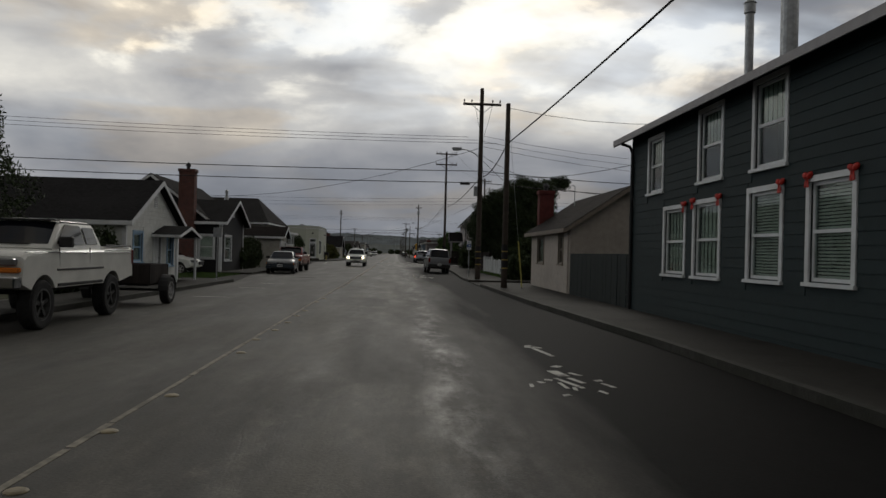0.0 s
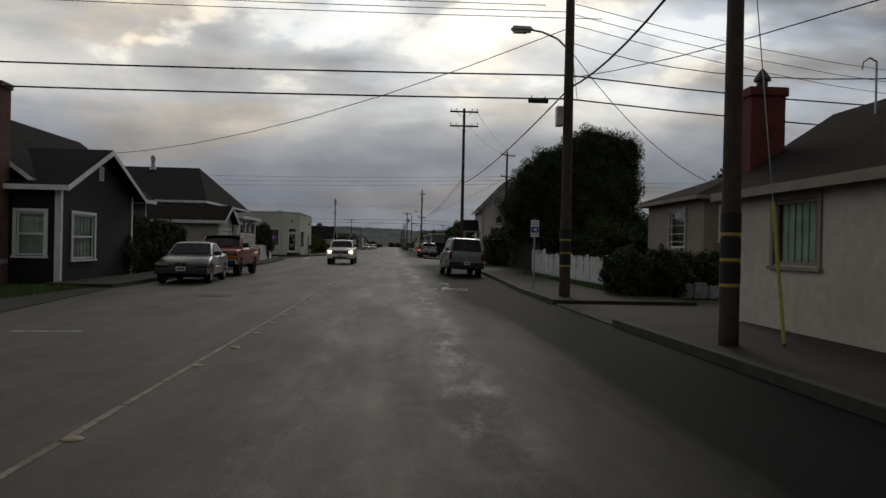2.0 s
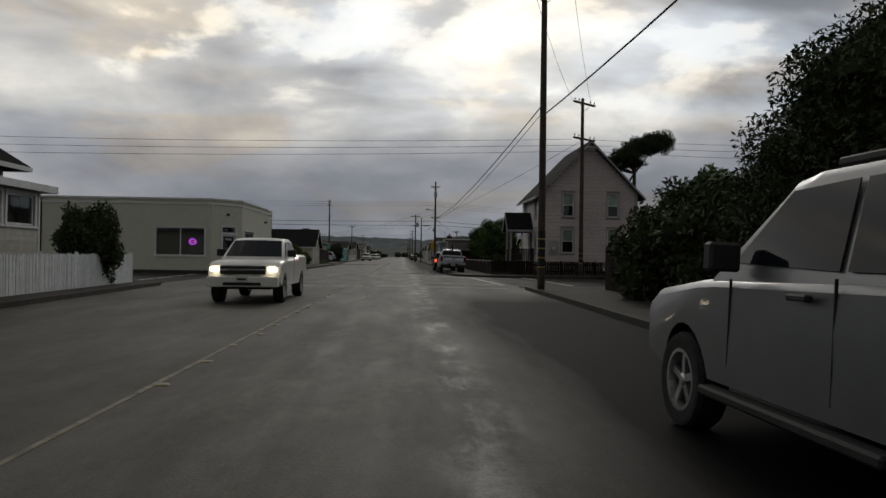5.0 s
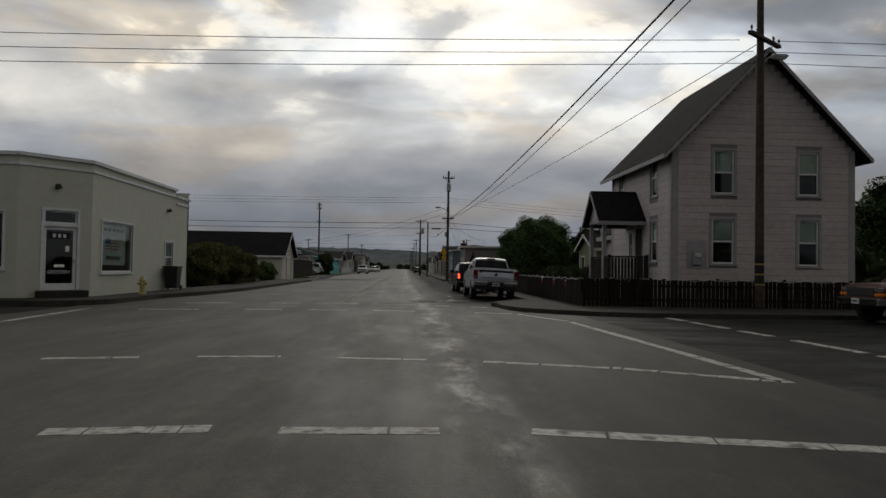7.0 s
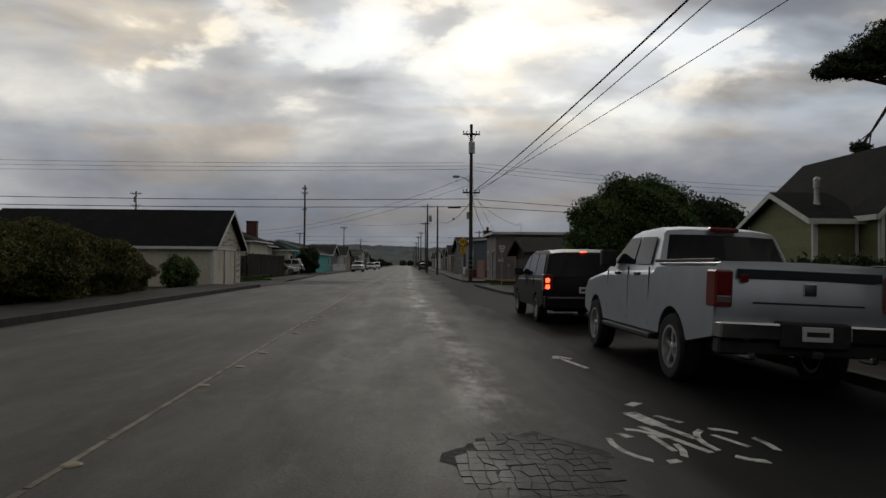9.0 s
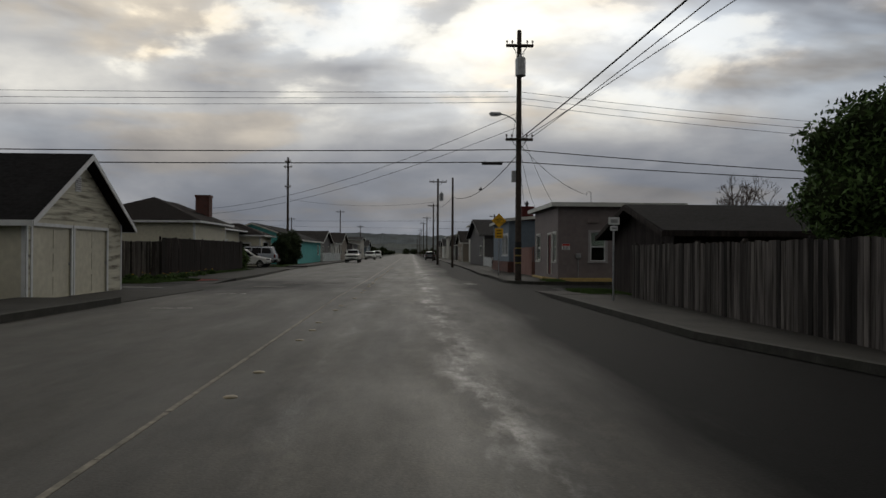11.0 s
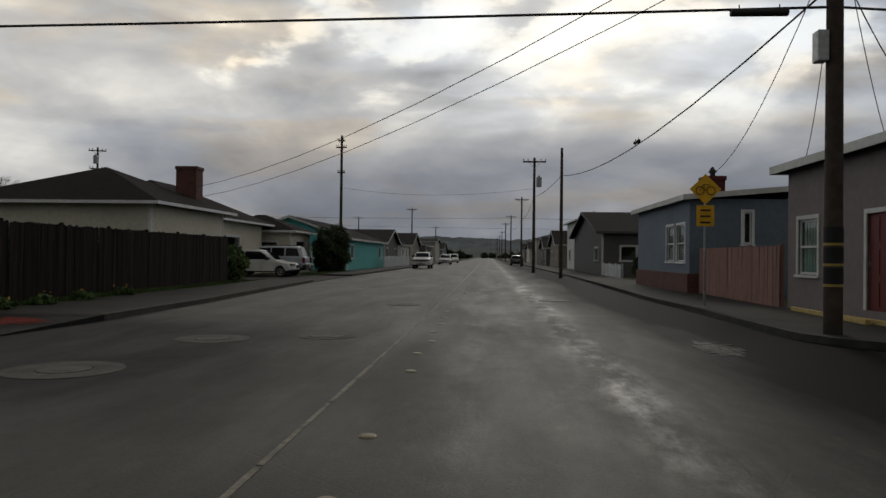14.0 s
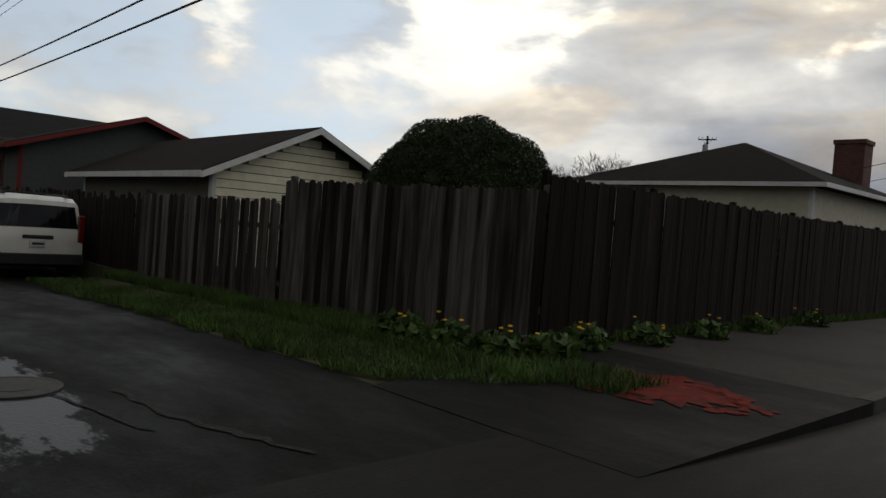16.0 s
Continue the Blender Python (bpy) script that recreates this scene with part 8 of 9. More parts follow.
tree(24, 104, [(0, 0, 4, 2.5, 2.5, 2.2)], 9000, 0.12, M_LEAF, 41, 0.2, "green tree beside the lilac house")
hedge(8.3, 10.5, 183.5, 187.5, 1.7, M_LEAFDARK, 42, "dark hedge beside a driveway", 5000, 0.1)


def bare_tree(x, y, h, seed, label):
    t = thing("tree", x, y, 0, 0, label, "tree")
    rnd = random.Random(seed)
    bm = bmesh.new()

    def grow(p, d, r, n):
        q = p + d
        tube(bm, p, q, r, r * 0.66, 6, caps=False)
        if n:
            for _ in range(3 if n > 1 else 4):
                e = (d.normalized() + Vector((rnd.uniform(-0.9, 0.9), rnd.uniform(-0.9, 0.9), rnd.uniform(-0.15, 0.6)))).normalized() * d.length * rnd.uniform(0.6, 0.85)
                grow(q, e, r * 0.6, n - 1)
    grow(Vector((0, 0, -0.1)), Vector((0, 0, h * 0.30)), h * 0.022, 6)
    part("branch_work", bm, M_BARK, t)


for k in range(5):
    bare_tree(-27.6 - 1.55 * k, 177.5 + 0.9 * (k % 2), 5.7 - 0.3 * (k % 3), k + 1, "dense leafless grey tree behind a fence")
bare_tree(15.4, 150.5, 5.0, 3, "leafless tree behind a shed")


def grass(x0, x1, y0, y1, z, n, h, seed, label, slope=None):
    rng = np.random.default_rng(seed)
    x, y = rng.uniform(x0, x1, n), rng.uniform(y0, y1, n)
    if slope is not None:
        keep = slope(x, y)
        x, y = x[keep], y[keep]
    n = len(x)
    a = rng.uniform(0, 6.283, n)
    hh = h * rng.uniform(0.5, 1.3, n)
    w = 0.012
    lx, ly = rng.normal(0, 0.4, n) * hh, rng.normal(0, 0.4, n) * hh
    P = np.stack([np.c_[x - np.cos(a) * w, y - np.sin(a) * w, np.full(n, z)], np.c_[x + np.cos(a) * w, y + np.sin(a) * w, np.full(n, z)], np.c_[x + lx, y + ly, z + hh]], 1)
    me = bpy.data.meshes.new("grass")
    me.from_pydata(P.reshape(-1, 3).tolist(), [], np.arange(n * 3).reshape(-1, 3).tolist())
    me.materials.append(M_GRASS)
    return tagged(new("grass", me), label, "grass", "", "stuff")


def verge():
    bm = bmesh.new()
    rows = []
    for x, a, b in ((-10.7, 152.3, 152.9), (-11.0, 151.78, 153.1), (-11.45, 151.2, 153.3), (-12.15, 150.8, 153.3), (-13, 150.7, 153.3), (-15, 150.6, 152.9), (-17, 150.72, 152.6), (-19, 150.72, 152.45), (-21.9, 150.72, 152.4)):
        z = lane_level(x)
        rows.append([bm.verts.new(p) for p in ((x, a, z + 0.0), (x, a + 0.35, z * 0.8 + 0.03), (x, b, z * 0.45 + 0.04), (x, b, -0.5), (x, a, -0.5))])
    for p, q in zip(rows, rows[1:]):
        for k in range(5):
            m = (k + 1) % 5
            bm.faces.new((p[k], p[m], q[m], q[k]))
    bm.faces.new(rows[0]); bm.faces.new(rows[-1][::-1])
    tagged(part("verge", fixed(bm), M_EARTH), "narrow turf verge along the lane fence", "verge", "", "structure")


verge()


def verge_edge(x, y):
    """grass stays behind the ragged edge of the lane"""
    edge = np.interp(-x, (10.7, 11.0, 11.45, 12.15, 13.0, 15.0, 22.0), (152.3, 151.8, 151.2, 150.8, 150.68, 150.58, 150.6))
    return y > edge + 0.12 * np.sin(x * 7.3) * np.sin(x * 2.9)


for k, x in enumerate((-11.2, -13.2, -15.2, -17.2, -19.2, -21.2)):
    grass(x - 1.0, x + 1.0, 150.45, 152.0, 0.005 + 0.8 * lane_level(x), 5200, 0.09, 151 + k, "rough green grass along the board fence", verge_edge)
    grass(x - 1.0, x + 1.0, 151.9, 153.1 if x > -16 else 152.4, 0.02 + 0.5 * lane_level(x), 4200, 0.15, 161 + k, "rough green grass along the board fence", verge_edge)
grass(5.7, 7.2, 141.3, 145.2, 0.05, 8000, 0.1, 52, "green grass beside the shed")
grass(7.0, 13, 145.0, 145.5, 0.0, 5000, 0.1, 53, "green grass beside the lane")
grass(-11.4, -8.6, 28.0, 34.6, 0.0, 9000, 0.12, 54, "green grass beside a driveway")
grass(7.0, 7.7, 34.4, 51.0, 0.1, 9000, 0.13, 55, "grass tufts at the foot of a picket fence")
grass(-16.2, -12.2, 171, 176, 0.0, 7000, 0.13, 56, "green front lawn")
grass(-13.5, -12.2, 187, 199, 0.0, 6000, 0.13, 57, "green front lawn")
grass(6.2, 7.1, 151.6, 153.4, 0.1, 3500, 0.1, 58, "weeds at a house corner")
grass(-12.2, -11.9, 154, 171, 0.1, 4000, 0.14, 59, "weeds at the foot of a dark fence")


def weed(x, y, seed):
    """broad-leaved plant with small yellow flowers"""
    w = thing("weed", x, y, 0.05, 0, "leafy green weed with small yellow flowers", "plant", "weeds by the fence")
    leaf_cloud("leaves", [(0, 0, 0.13, 0.30, 0.26, 0.16)], 240, 0.07, M_LEAF, w, seed, core=False, flat=1.3)
    rnd = random.Random(seed)
    bm = bmesh.new()
    for _ in range(3):
        p = Vector((rnd.uniform(-0.25, 0.25), rnd.uniform(-0.2, 0.2), rnd.uniform(0.26, 0.38)))
        lathe(bm, [(0.005, 0), (0.03, 0.012), (0.02, 0.024)], 6, Matrix.Translation(p))
    part("flowers", fixed(bm), M_SIGNYELLOW, w, "small yellow flowers")


for i, (x, y) in enumerate(((-11.9, 152.6), (-11.6, 153.1), (-12.5, 152.4), (-11.8, 154.0), (-11.7, 155.2), (-11.75, 156.8), (-11.8, 158.6), (-13.2, 152.3), (-11.9, 161.0))):
    weed(x, y, 70 + i)


# ---- road markings ----
def mark(name, rows, mat, label, category="road marking", z=0.004, group=""):
    """flat quads given by corner points"""
    bm = bmesh.new()
    for q in rows:
        a = [bm.verts.new((x, y, z)) for x, y in q]
        b = [bm.verts.new((x, y, -0.01)) for x, y in q]
        bm.faces.new(a)
        for i in range(len(a)):
            j = (i + 1) % len(a)
            bm.faces.new((a[j], a[i], b[i], b[j]))
    return tagged(part(name, fixed(bm), mat), label, category, group, "structure")


def strip(p, q, w):
    p, q = Vector(p), Vector(q)
    d = (q - p).normalized()
    n = Vector((-d.y, d.x)) * w / 2
    return [tuple(p + n), tuple(q + n), tuple(q - n), tuple(p - n)]


def worn_line(p, q, w, seed, mat, label, low=0.35, high=1.4, gap=(0.03, 0.3)):
    rnd = random.Random(seed)
    p, q = Vector(p), Vector(q)
    L = (q - p).length
    d = (q - p).normalized()
    u, rows = 0.0, []
    while u < L:
        e = min(L, u + rnd.uniform(low, high))
        rows.append(strip(p + d * u, p + d * e, w * rnd.uniform(0.8, 1.05)))
        u = e + rnd.uniform(*gap)
    return mark("road_marking", rows, mat, label)


worn_line((-2.0, -60), (-1.95, 66.0), 0.07, 1, M_YELLOW_LINE, "worn pale yellow centre line", 0.4, 1.6, (0.0, 0.06))
worn_line((-2.42, 158), (-2.65, 330), 0.075, 13, M_YELLOW_LINE, "worn pale yellow centre line", 0.4, 1.6, (0.0, 0.06))
worn_line((-2.0, 99), (-2.5, 141.0), 0.06, 2, M_YELLOW_LINE, "worn pale yellow centre line", 0.4, 1.6, (0.0, 0.06))
worn_line((-2.5, 141.02), (-2.42, 157.9), 0.055, 12, M_YELLOW_LINE, "worn pale yellow centre line", 0.4, 1.6, (0.0, 0.06))
worn_line((-2.5, 77.5), (-1.2, 77.65), 0.27, 3, M_PAINT_LINE, "broken white crosswalk line", 0.2, 0.7, (0.01, 0.04))
worn_line((-0.62, 77.6), (0.72, 77.6), 0.27, 33, M_PAINT_LINE, "broken white crosswalk line", 0.5, 1.2, (0.01, 0.03))
worn_line((1.5, 77.6), (4.9, 76.85), 0.25, 34, M_PAINT_LINE, "broken white crosswalk line", 0.3, 0.9, (0.01, 0.03))
for k, (p, q) in enumerate((((-4.74, 82.1), (-3.46, 82.35)), ((-2.67, 82.5), (-1.45, 82.6)), ((-0.6, 82.5), (0.74, 82.35)), ((1.58, 82.2), (3.47, 81.6)), ((3.5, 81.58), (5.2, 80.5)))):
    worn_line(p, q, 0.2, 40 + k, M_PAINT_LINE, "broken white crosswalk line", 0.3, 0.7, (0.01, 0.05))
worn_line((-5.6, 77.2), (-3.17, 77.45), 0.25, 46, M_PAINT_LINE, "broken white crosswalk line", 0.3, 0.7, (0.02, 0.5))
WHITE_CROSS = "broken white crosswalk line"
for k, (p, q) in enumerate((((-7.6, 93.9), (-5.9, 94.1)), ((-4.55, 94.4), (-3.44, 94.57)), ((-2.65, 94.65), (-1.43, 94.69)), ((-0.58, 94.63), (0.7, 94.53)), ((2.6, 94.15), (3.75, 93.9)))):
    worn_line(p, q, 0.27, 50 + k, M_PAINT_LINE, WHITE_CROSS, 0.25, 0.7, (0.01, 0.04))
for k, (p, q) in enumerate((((-7.3, 97.7), (-5.84, 98.3)), ((-4.6, 98.6), (-3.4, 98.8)), ((-2.85, 98.85), (-1.35, 98.9)), ((-0.8, 98.65), (0.78, 98.35)), ((1.5, 98.1), (2.0, 97.95)), ((2.75, 97.5), (3.34, 97.2)))):
    worn_line(p, q, 0.24, 60 + k, M_PAINT_LINE, WHITE_CROSS, 0.2, 0.6, (0.01, 0.04))
worn_line((5.25, 80.4), (4.8, 90.6), 0.22, 7, M_PAINT_LINE, "white crosswalk line across the side street", 0.8, 3, (0.02, 0.12))
worn_line((4.76, 90.9), (3.85, 93.7), 0.24, 37, M_PAINT_LINE, "white crosswalk line across the side street", 0.8, 3, (0.02, 0.3))
worn_line((8.6, 80.5), (8.2, 93.8), 0.24, 8, M_PAINT_LINE, "white crosswalk line across the side street", 0.6, 2.2, (0.1, 1.4))
worn_line((-8.3, 81.0), (-9.1, 93.8), 0.22, 9, M_PAINT_LINE, "white crosswalk line across the side street", 0.8, 3, (0.05, 0.3))
worn_line((-12.0, 81.0), (-12.6, 93.8), 0.22, 10, M_PAINT_LINE, "white crosswalk line across the side street", 0.6, 2, (0.1, 0.6))
worn_line((1.62, 33.2), (1.58, 41), 0.04, 11, M_YELLOW_LINE, "worn white lane line", 0.2, 0.9, (0.05, 0.5))
worn_line((1.1, 31.8), (1.0, 35), 0.05, 12, M_YELLOW_LINE, "worn white lane line", 0.2, 0.6, (0.05, 0.4))
for x, y in ((-5.2, 20.4), (-5.0, 24.2), (-5.3, 14.5), (-6.2, 136.5), (-6.3, 143.0)):
    mark("road_marking", [strip((x - 0.5, y), (x + 0.5, y + 0.1), 0.09)], M_PAINT_LINE, "small white parking tick")


def sharrow(x, y, ahead, kept=0.4):
    """worn bicycle symbol with one arrow stroke beyond it"""
    rows = []
    rnd = random.Random(int(y * 7))
    for sg in (-1, 1):
        cx, cy = x + sg * 0.36, y
        n = 16
        for i in range(n):
            if rnd.random() > kept:
                continue
            a, b = 2 * math.pi * i / n, 2 * math.pi * (i + 1.02) / n
            rows.append([(cx + 0.27 * math.cos(a), cy + 0.55 * math.sin(a)), (cx + 0.27 * math.cos(b), cy + 0.55 * math.sin(b)), (cx + 0.22 * math.cos(b), cy + 0.46 * math.sin(b)), (cx + 0.22 * math.cos(a), cy + 0.46 * math.sin(a))])
    # rider, frame and handlebar as worn strokes
    for p, q, w in (((x - 0.02, y + 1.52), (x + 0.12, y + 1.68), 0.11), ((x - 0.12, y + 1.2), (x - 0.02, y + 0.62), 0.15), ((x - 0.02, y + 0.64), (x + 0.12, y + 0.16), 0.07), ((x + 0.08, y + 1.05), (x + 0.22, y + 0.75), 0.06),
                    ((x - 0.2, y + 0.62), (x + 0.06, y - 0.28), 0.06), ((x - 0.22, y + 0.3), (x - 0.2, y - 0.22), 0.05), ((x - 0.47, y + 0.36), (x - 0.4, y + 0.22), 0.08), ((x + 0.3, y + 0.3), (x + 0.42, y - 0.1), 0.05)):
        p, q = Vector(p), Vector(q)
        rows.append(strip(p, p.lerp(q, min(1.0, 0.45 + kept * 0.7)), w))
    mark("bicycle_symbol", rows, M_PAINT_LINE, "worn white bicycle symbol painted on the lane")
    mark("road_arrow", [strip((x + 0.06, y + ahead + 1.0), (x + 0.2, y + ahead), 0.075), strip((x - 0.02, y + ahead + 1.0), (x + 0.05, y + ahead + 1.3), 0.1), strip((x + 0.04, y + ahead + 1.3), (x + 0.2, y + ahead + 0.95), 0.07)], M_PAINT_LINE, "worn white arrow stroke painted on the lane")


sharrow(2.65, -0.1, 2.6)
sharrow(2.15, 37.1, 3.0, 0.7)
sharrow(2.45, 102.1, 4.1, 0.75)

dot = bmesh.new()
lathe(dot, [(0.075, 0.0), (0.073, 0.006), (0.055, 0.015), (0.025, 0.018)], 12)
fixed(dot)
dot_mesh = bpy.data.meshes.new("road_dot")
dot.to_mesh(dot_mesh)
dot.free()
dot_mesh.materials.append(M_DOT)
rnd = random.Random(9)
yy = -7.0
while yy < 190:
    if not 76 < yy < 100:
        o = tagged(new("road_dot", dot_mesh), "worn ceramic lane dot glued to the asphalt", "road dot", "road dots")
        xx = -1.86 if yy < 100 else -1.95
        o.matrix_basis = pose(xx + rnd.uniform(-0.06, 0.06), yy, 0.001, 0, 0, rnd.uniform(0, 90))
    yy += rnd.choice((1.5, 1.6, 1.5, 3.2))


def manhole(x, y, r, ring):
    m = thing("manhole_cover", x, y, 0, 0, "round iron manhole cover in a concrete collar", "manhole cover", "manhole covers")
    if ring:
        bm = bmesh.new()
        lathe(bm, [(ring, -0.02), (ring, 0.006), (r + 0.02, 0.007), (r + 0.02, -0.02)], 32)
        part("collar", fixed(bm), M_COLLAR, m)
    bm = bmesh.new()
    lathe(bm, [(r, -0.02), (r, 0.010), (r * 0.9, 0.012), (r * 0.88, 0.009), (r * 0.5, 0.009), (r * 0.48, 0.013)], 32)
    part("lid", fixed(bm), M_IRON, m)


manhole(-5.5, 151.5, 0.27, 0.6)
manhole(-4.5, 32.5, 0.32, 0.5)
manhole(1.1, 163.4, 0.34, 0.5)
manhole(-3.75, 152.2, 0.30, 0.5)
manhole(-6.0, 148.15, 0.30, 0.68)
manhole(-12.6, 148.2, 0.34, 0)
manhole(-3.4, 160.5, 0.34, 0.5)


def patch(outline, mat, label, z=0.003):
    rnd = random.Random(len(outline) + int(outline[0][1] * 10))
    pts = []
    for (x, y), (u, v) in zip(outline, outline[1:] + outline[:1]):
        n = max(5, int(math.hypot(u - x, v - y) / 0.09))
        for k in range(n):
            f = k / n
            px, py = x + (u - x) * f, y + (v - y) * f
            q = noise.noise_vector(Vector((px * 1.7, py * 1.7, 3.0))) * 0.16 + noise.noise_vector(Vector((px * 6.0, py * 6.0, 8.0))) * 0.07
            pts.append((px + q.x + rnd.uniform(-0.015, 0.015), py + q.y + rnd.uniform(-0.015, 0.015)))
    bm = bmesh.new()
    bm.faces.new([bm.verts.new((x, y, z)) for x, y in pts])
    fixed(bm)
    tagged(part("asphalt_patch", bm, mat), label, "road patch", "", "structure")


M_PATCH = asphalt_material("broken_asphalt", (0.014, 0.0134, 0.0122), (0.021, 0.020, 0.017), (0.009, 0.0088, 0.0082), 0.12)
M_REPAIR = asphalt_material("asphalt_repair", (0.024, 0.0228, 0.0203), (0.042, 0.039, 0.0325), (0.016, 0.0155, 0.0145), 0.28, (0.72, 0.58))
M_BROKEN = material("broken_base", (0.014, 0.0135, 0.0125), 0.85, grain=(20, 0.5), bump=(25, 0.9))


def crumbled(x0, x1, y0, y1, nx, ny, seed, label):
    """asphalt broken into small uneven plates"""
    rnd = random.Random(seed)
    bm = bmesh.new()
    P = [[(x0 + (x1 - x0) * (i + rnd.uniform(-0.3, 0.3)) / nx, y0 + (y1 - y0) * (j + rnd.uniform(-0.3, 0.3)) / ny) for j in range(ny + 1)] for i in range(nx + 1)]
    for i in range(nx):
        for j in range(ny):
            u, v = (i + 0.5) / nx * 2 - 1, (j + 0.5) / ny * 2 - 1
            if u * u + v * v > 1.0 + rnd.uniform(-0.3, 0.2):
                continue
            q = [P[i][j], P[i + 1][j], P[i + 1][j + 1], P[i][j + 1]]
            cx, cy = sum(p[0] for p in q) / 4, sum(p[1] for p in q) / 4
            h = rnd.uniform(0.003, 0.008)
            top = [bm.verts.new((cx + (px - cx) * 0.92, cy + (py - cy) * 0.92, h + rnd.uniform(-0.001, 0.003))) for px, py in q]
            low = [bm.verts.new((cx + (px - cx) * 0.97, cy + (py - cy) * 0.97, -0.01)) for px, py in q]
            bm.faces.new(top)
            for k in range(4):
                m = (k + 1) % 4
                bm.faces.new((low[k], low[m], top[m], top[k]))
    tagged(part("asphalt_patch", fixed(bm), M_PATCH), label, "road patch", "", "structure")


patch([(0.75, 100.55), (1.55, 100.6), (1.7, 101.9), (1.35, 102.5), (0.8, 102.35), (0.6, 101.8)], M_BROKEN, "dark hollow of broken asphalt")
crumbled(0.6, 1.66, 100.45, 102.5, 12, 15, 3, "asphalt crumbled into small plates")
crumbled(2.3, 3.0, 150.6, 152.4, 6, 12, 7, "asphalt crumbled into small plates")
patch([(-1.6, 12.2), (0.1, 12.0), (0.3, 15.2), (-1.4, 16.0)], M_REPAIR, "dark asphalt repair")
patch([(0.9, 33), (1.5, 33), (1.6, 37), (1.0, 37.4)], M_REPAIR, "dark asphalt repair")


def crack(points, width, seed):
    """a ragged open joint in the asphalt"""
    rnd = random.Random(seed)
    pts = []
    for (x, y), (u, v) in zip(points, points[1:]):
        n = max(3, int(math.hypot(u - x, v - y) / 0.12))
        for k in range(n):
            f = k / n
            pts.append(Vector((x + (u - x) * f + rnd.uniform(-0.035, 0.035), y + (v - y) * f + rnd.uniform(-0.035, 0.035))))
    bm = bmesh.new()
    last = None
    for i, p in enumerate(pts):
        d = (pts[min(i + 1, len(pts) - 1)] - pts[max(i - 1, 0)]).normalized()
        n = Vector((-d.y, d.x)) * width * rnd.uniform(0.25, 1.0) / 2
        row = [bm.verts.new((p.x + n.x, p.y + n.y, 0.0035)), bm.verts.new((p.x - n.x, p.y - n.y, 0.0035))]
        if last:
            bm.faces.new((last[0], last[1], row[1], row[0]))
        last = row
    tagged(part("asphalt_crack", fixed(bm), M_BROKEN), "dark ragged crack in the asphalt", "road crack", "", "structure")


for k, (pts, w) in enumerate((([(-6.6, 148.9), (-5.6, 149.3), (-5.0, 149.3), (-4.6, 150.3)], 0.05), ([(-5.2, 152.1), (-4.1, 152.0), (-3.0, 152.0)], 0.04),
                              ([(-0.6, 72.4), (-0.7, 70.9), (-0.6, 69.0), (-0.8, 66.5)], 0.025), ([(-5.4, 85.4), (-4.9, 88.2), (-4.1, 91.2), (-3.2, 95.6)], 0.07),
                              ([(0.8, 43.7), (0.9, 43.0), (1.2, 42.5)], 0.05), ([(-12.3, 148.8), (-11.4, 148.9), (-10.7, 149.15), (-10.2, 149.3)], 0.09), ([(-12.9, 148.2), (-11.9, 148.5), (-11.0, 148.7)], 0.07))):
    crack(pts, w, 100 + k)
for i in range(6, 16, 2):
    rr = random.Random(200 + i)
    x, y = rr.uniform(-6.5, 2.5), 4 + i * 9.3
    if 76 < y < 83:
        continue
    crack([(x, y), (x + rr.uniform(-0.4, 0.4), y + rr.uniform(1.0, 2.5)), (x + rr.uniform(-0.9, 0.9), y + rr.uniform(3.0, 5.0))], 0.013, 300 + i)


# ---- distance ----
def ridge(name, y, x0, x1, base, amp, seed, mat, label, step=12):
    bm = bmesh.new()
    rows = []
    n = int((x1 - x0) / step)
    for i in range(n + 1):
        x = x0 + i * step
        h = base + amp * (noise.noise(Vector((x * 0.0021, seed, 0))) + 0.35 * noise.noise(Vector((x * 0.011, seed, 3))) + 0.12 * noise.noise(Vector((x * 0.05, seed, 7)))) + 2.6 * abs(noise.noise(Vector((x * 0.13, seed, 11)))) + 1.6 * abs(noise.noise(Vector((x * 0.41, seed, 17))))
        rows.append([bm.verts.new((x, y - 160, -2)), bm.verts.new((x, y - 60, h * 0.6)), bm.verts.new((x, y, h)), bm.verts.new((x, y + 250, -2))])
    for a, b in zip(rows, rows[1:]):
        for k in range(3):
            bm.faces.new((a[k], b[k], b[k + 1], a[k + 1]))
    tagged(part(name, fixed(bm), mat), label, "hills", "", "structure")


# distance haze is put into the far hills' pale bluish colour
M_HILL = material("hazy_wooded_hill", (0.105, 0.122, 0.135), 1.0, grain=(0.03, 0.3), stain=(0.012, 0.6, (0.07, 0.085, 0.088)))
M_HILLNEAR = material("dark_wooded_hill", (0.05, 0.062, 0.06), 1.0, grain=(0.06, 0.35), stain=(0.02, 0.5, (0.035, 0.044, 0.04)))
ridge("backdrop", 1900, -1500, 1500, 44, 22, 4.0, M_HILL, "hazy wooded hills on the horizon", 4)
ridge("backdrop", 1250, -1200, 1200, 14, 12, 9.0, M_HILLNEAR, "dark wooded rise in the distance", 3)


def far_woods(x0, x1, y0, y1, n, seed, label):
    rng = random.Random(seed)
    blobs = []
    for _ in range(n):
        h = rng.uniform(2.2, 4.2)
        y = rng.uniform(y0, y1)
        if 74 < y < 99 or 141 < y < 156:
            y += 26
        blobs.append((rng.uniform(x0, x1), y, h * 0.5, rng.uniform(1.6, 3.4), rng.uniform(1.6, 3), h * 0.6))
    w = thing("far_trees", 0, 0, 0, 0, label, "trees", "", "stuff")
    leaf_cloud("crowns", blobs, n * 260, 0.42, M_LEAFDARK, w, seed)
    return w


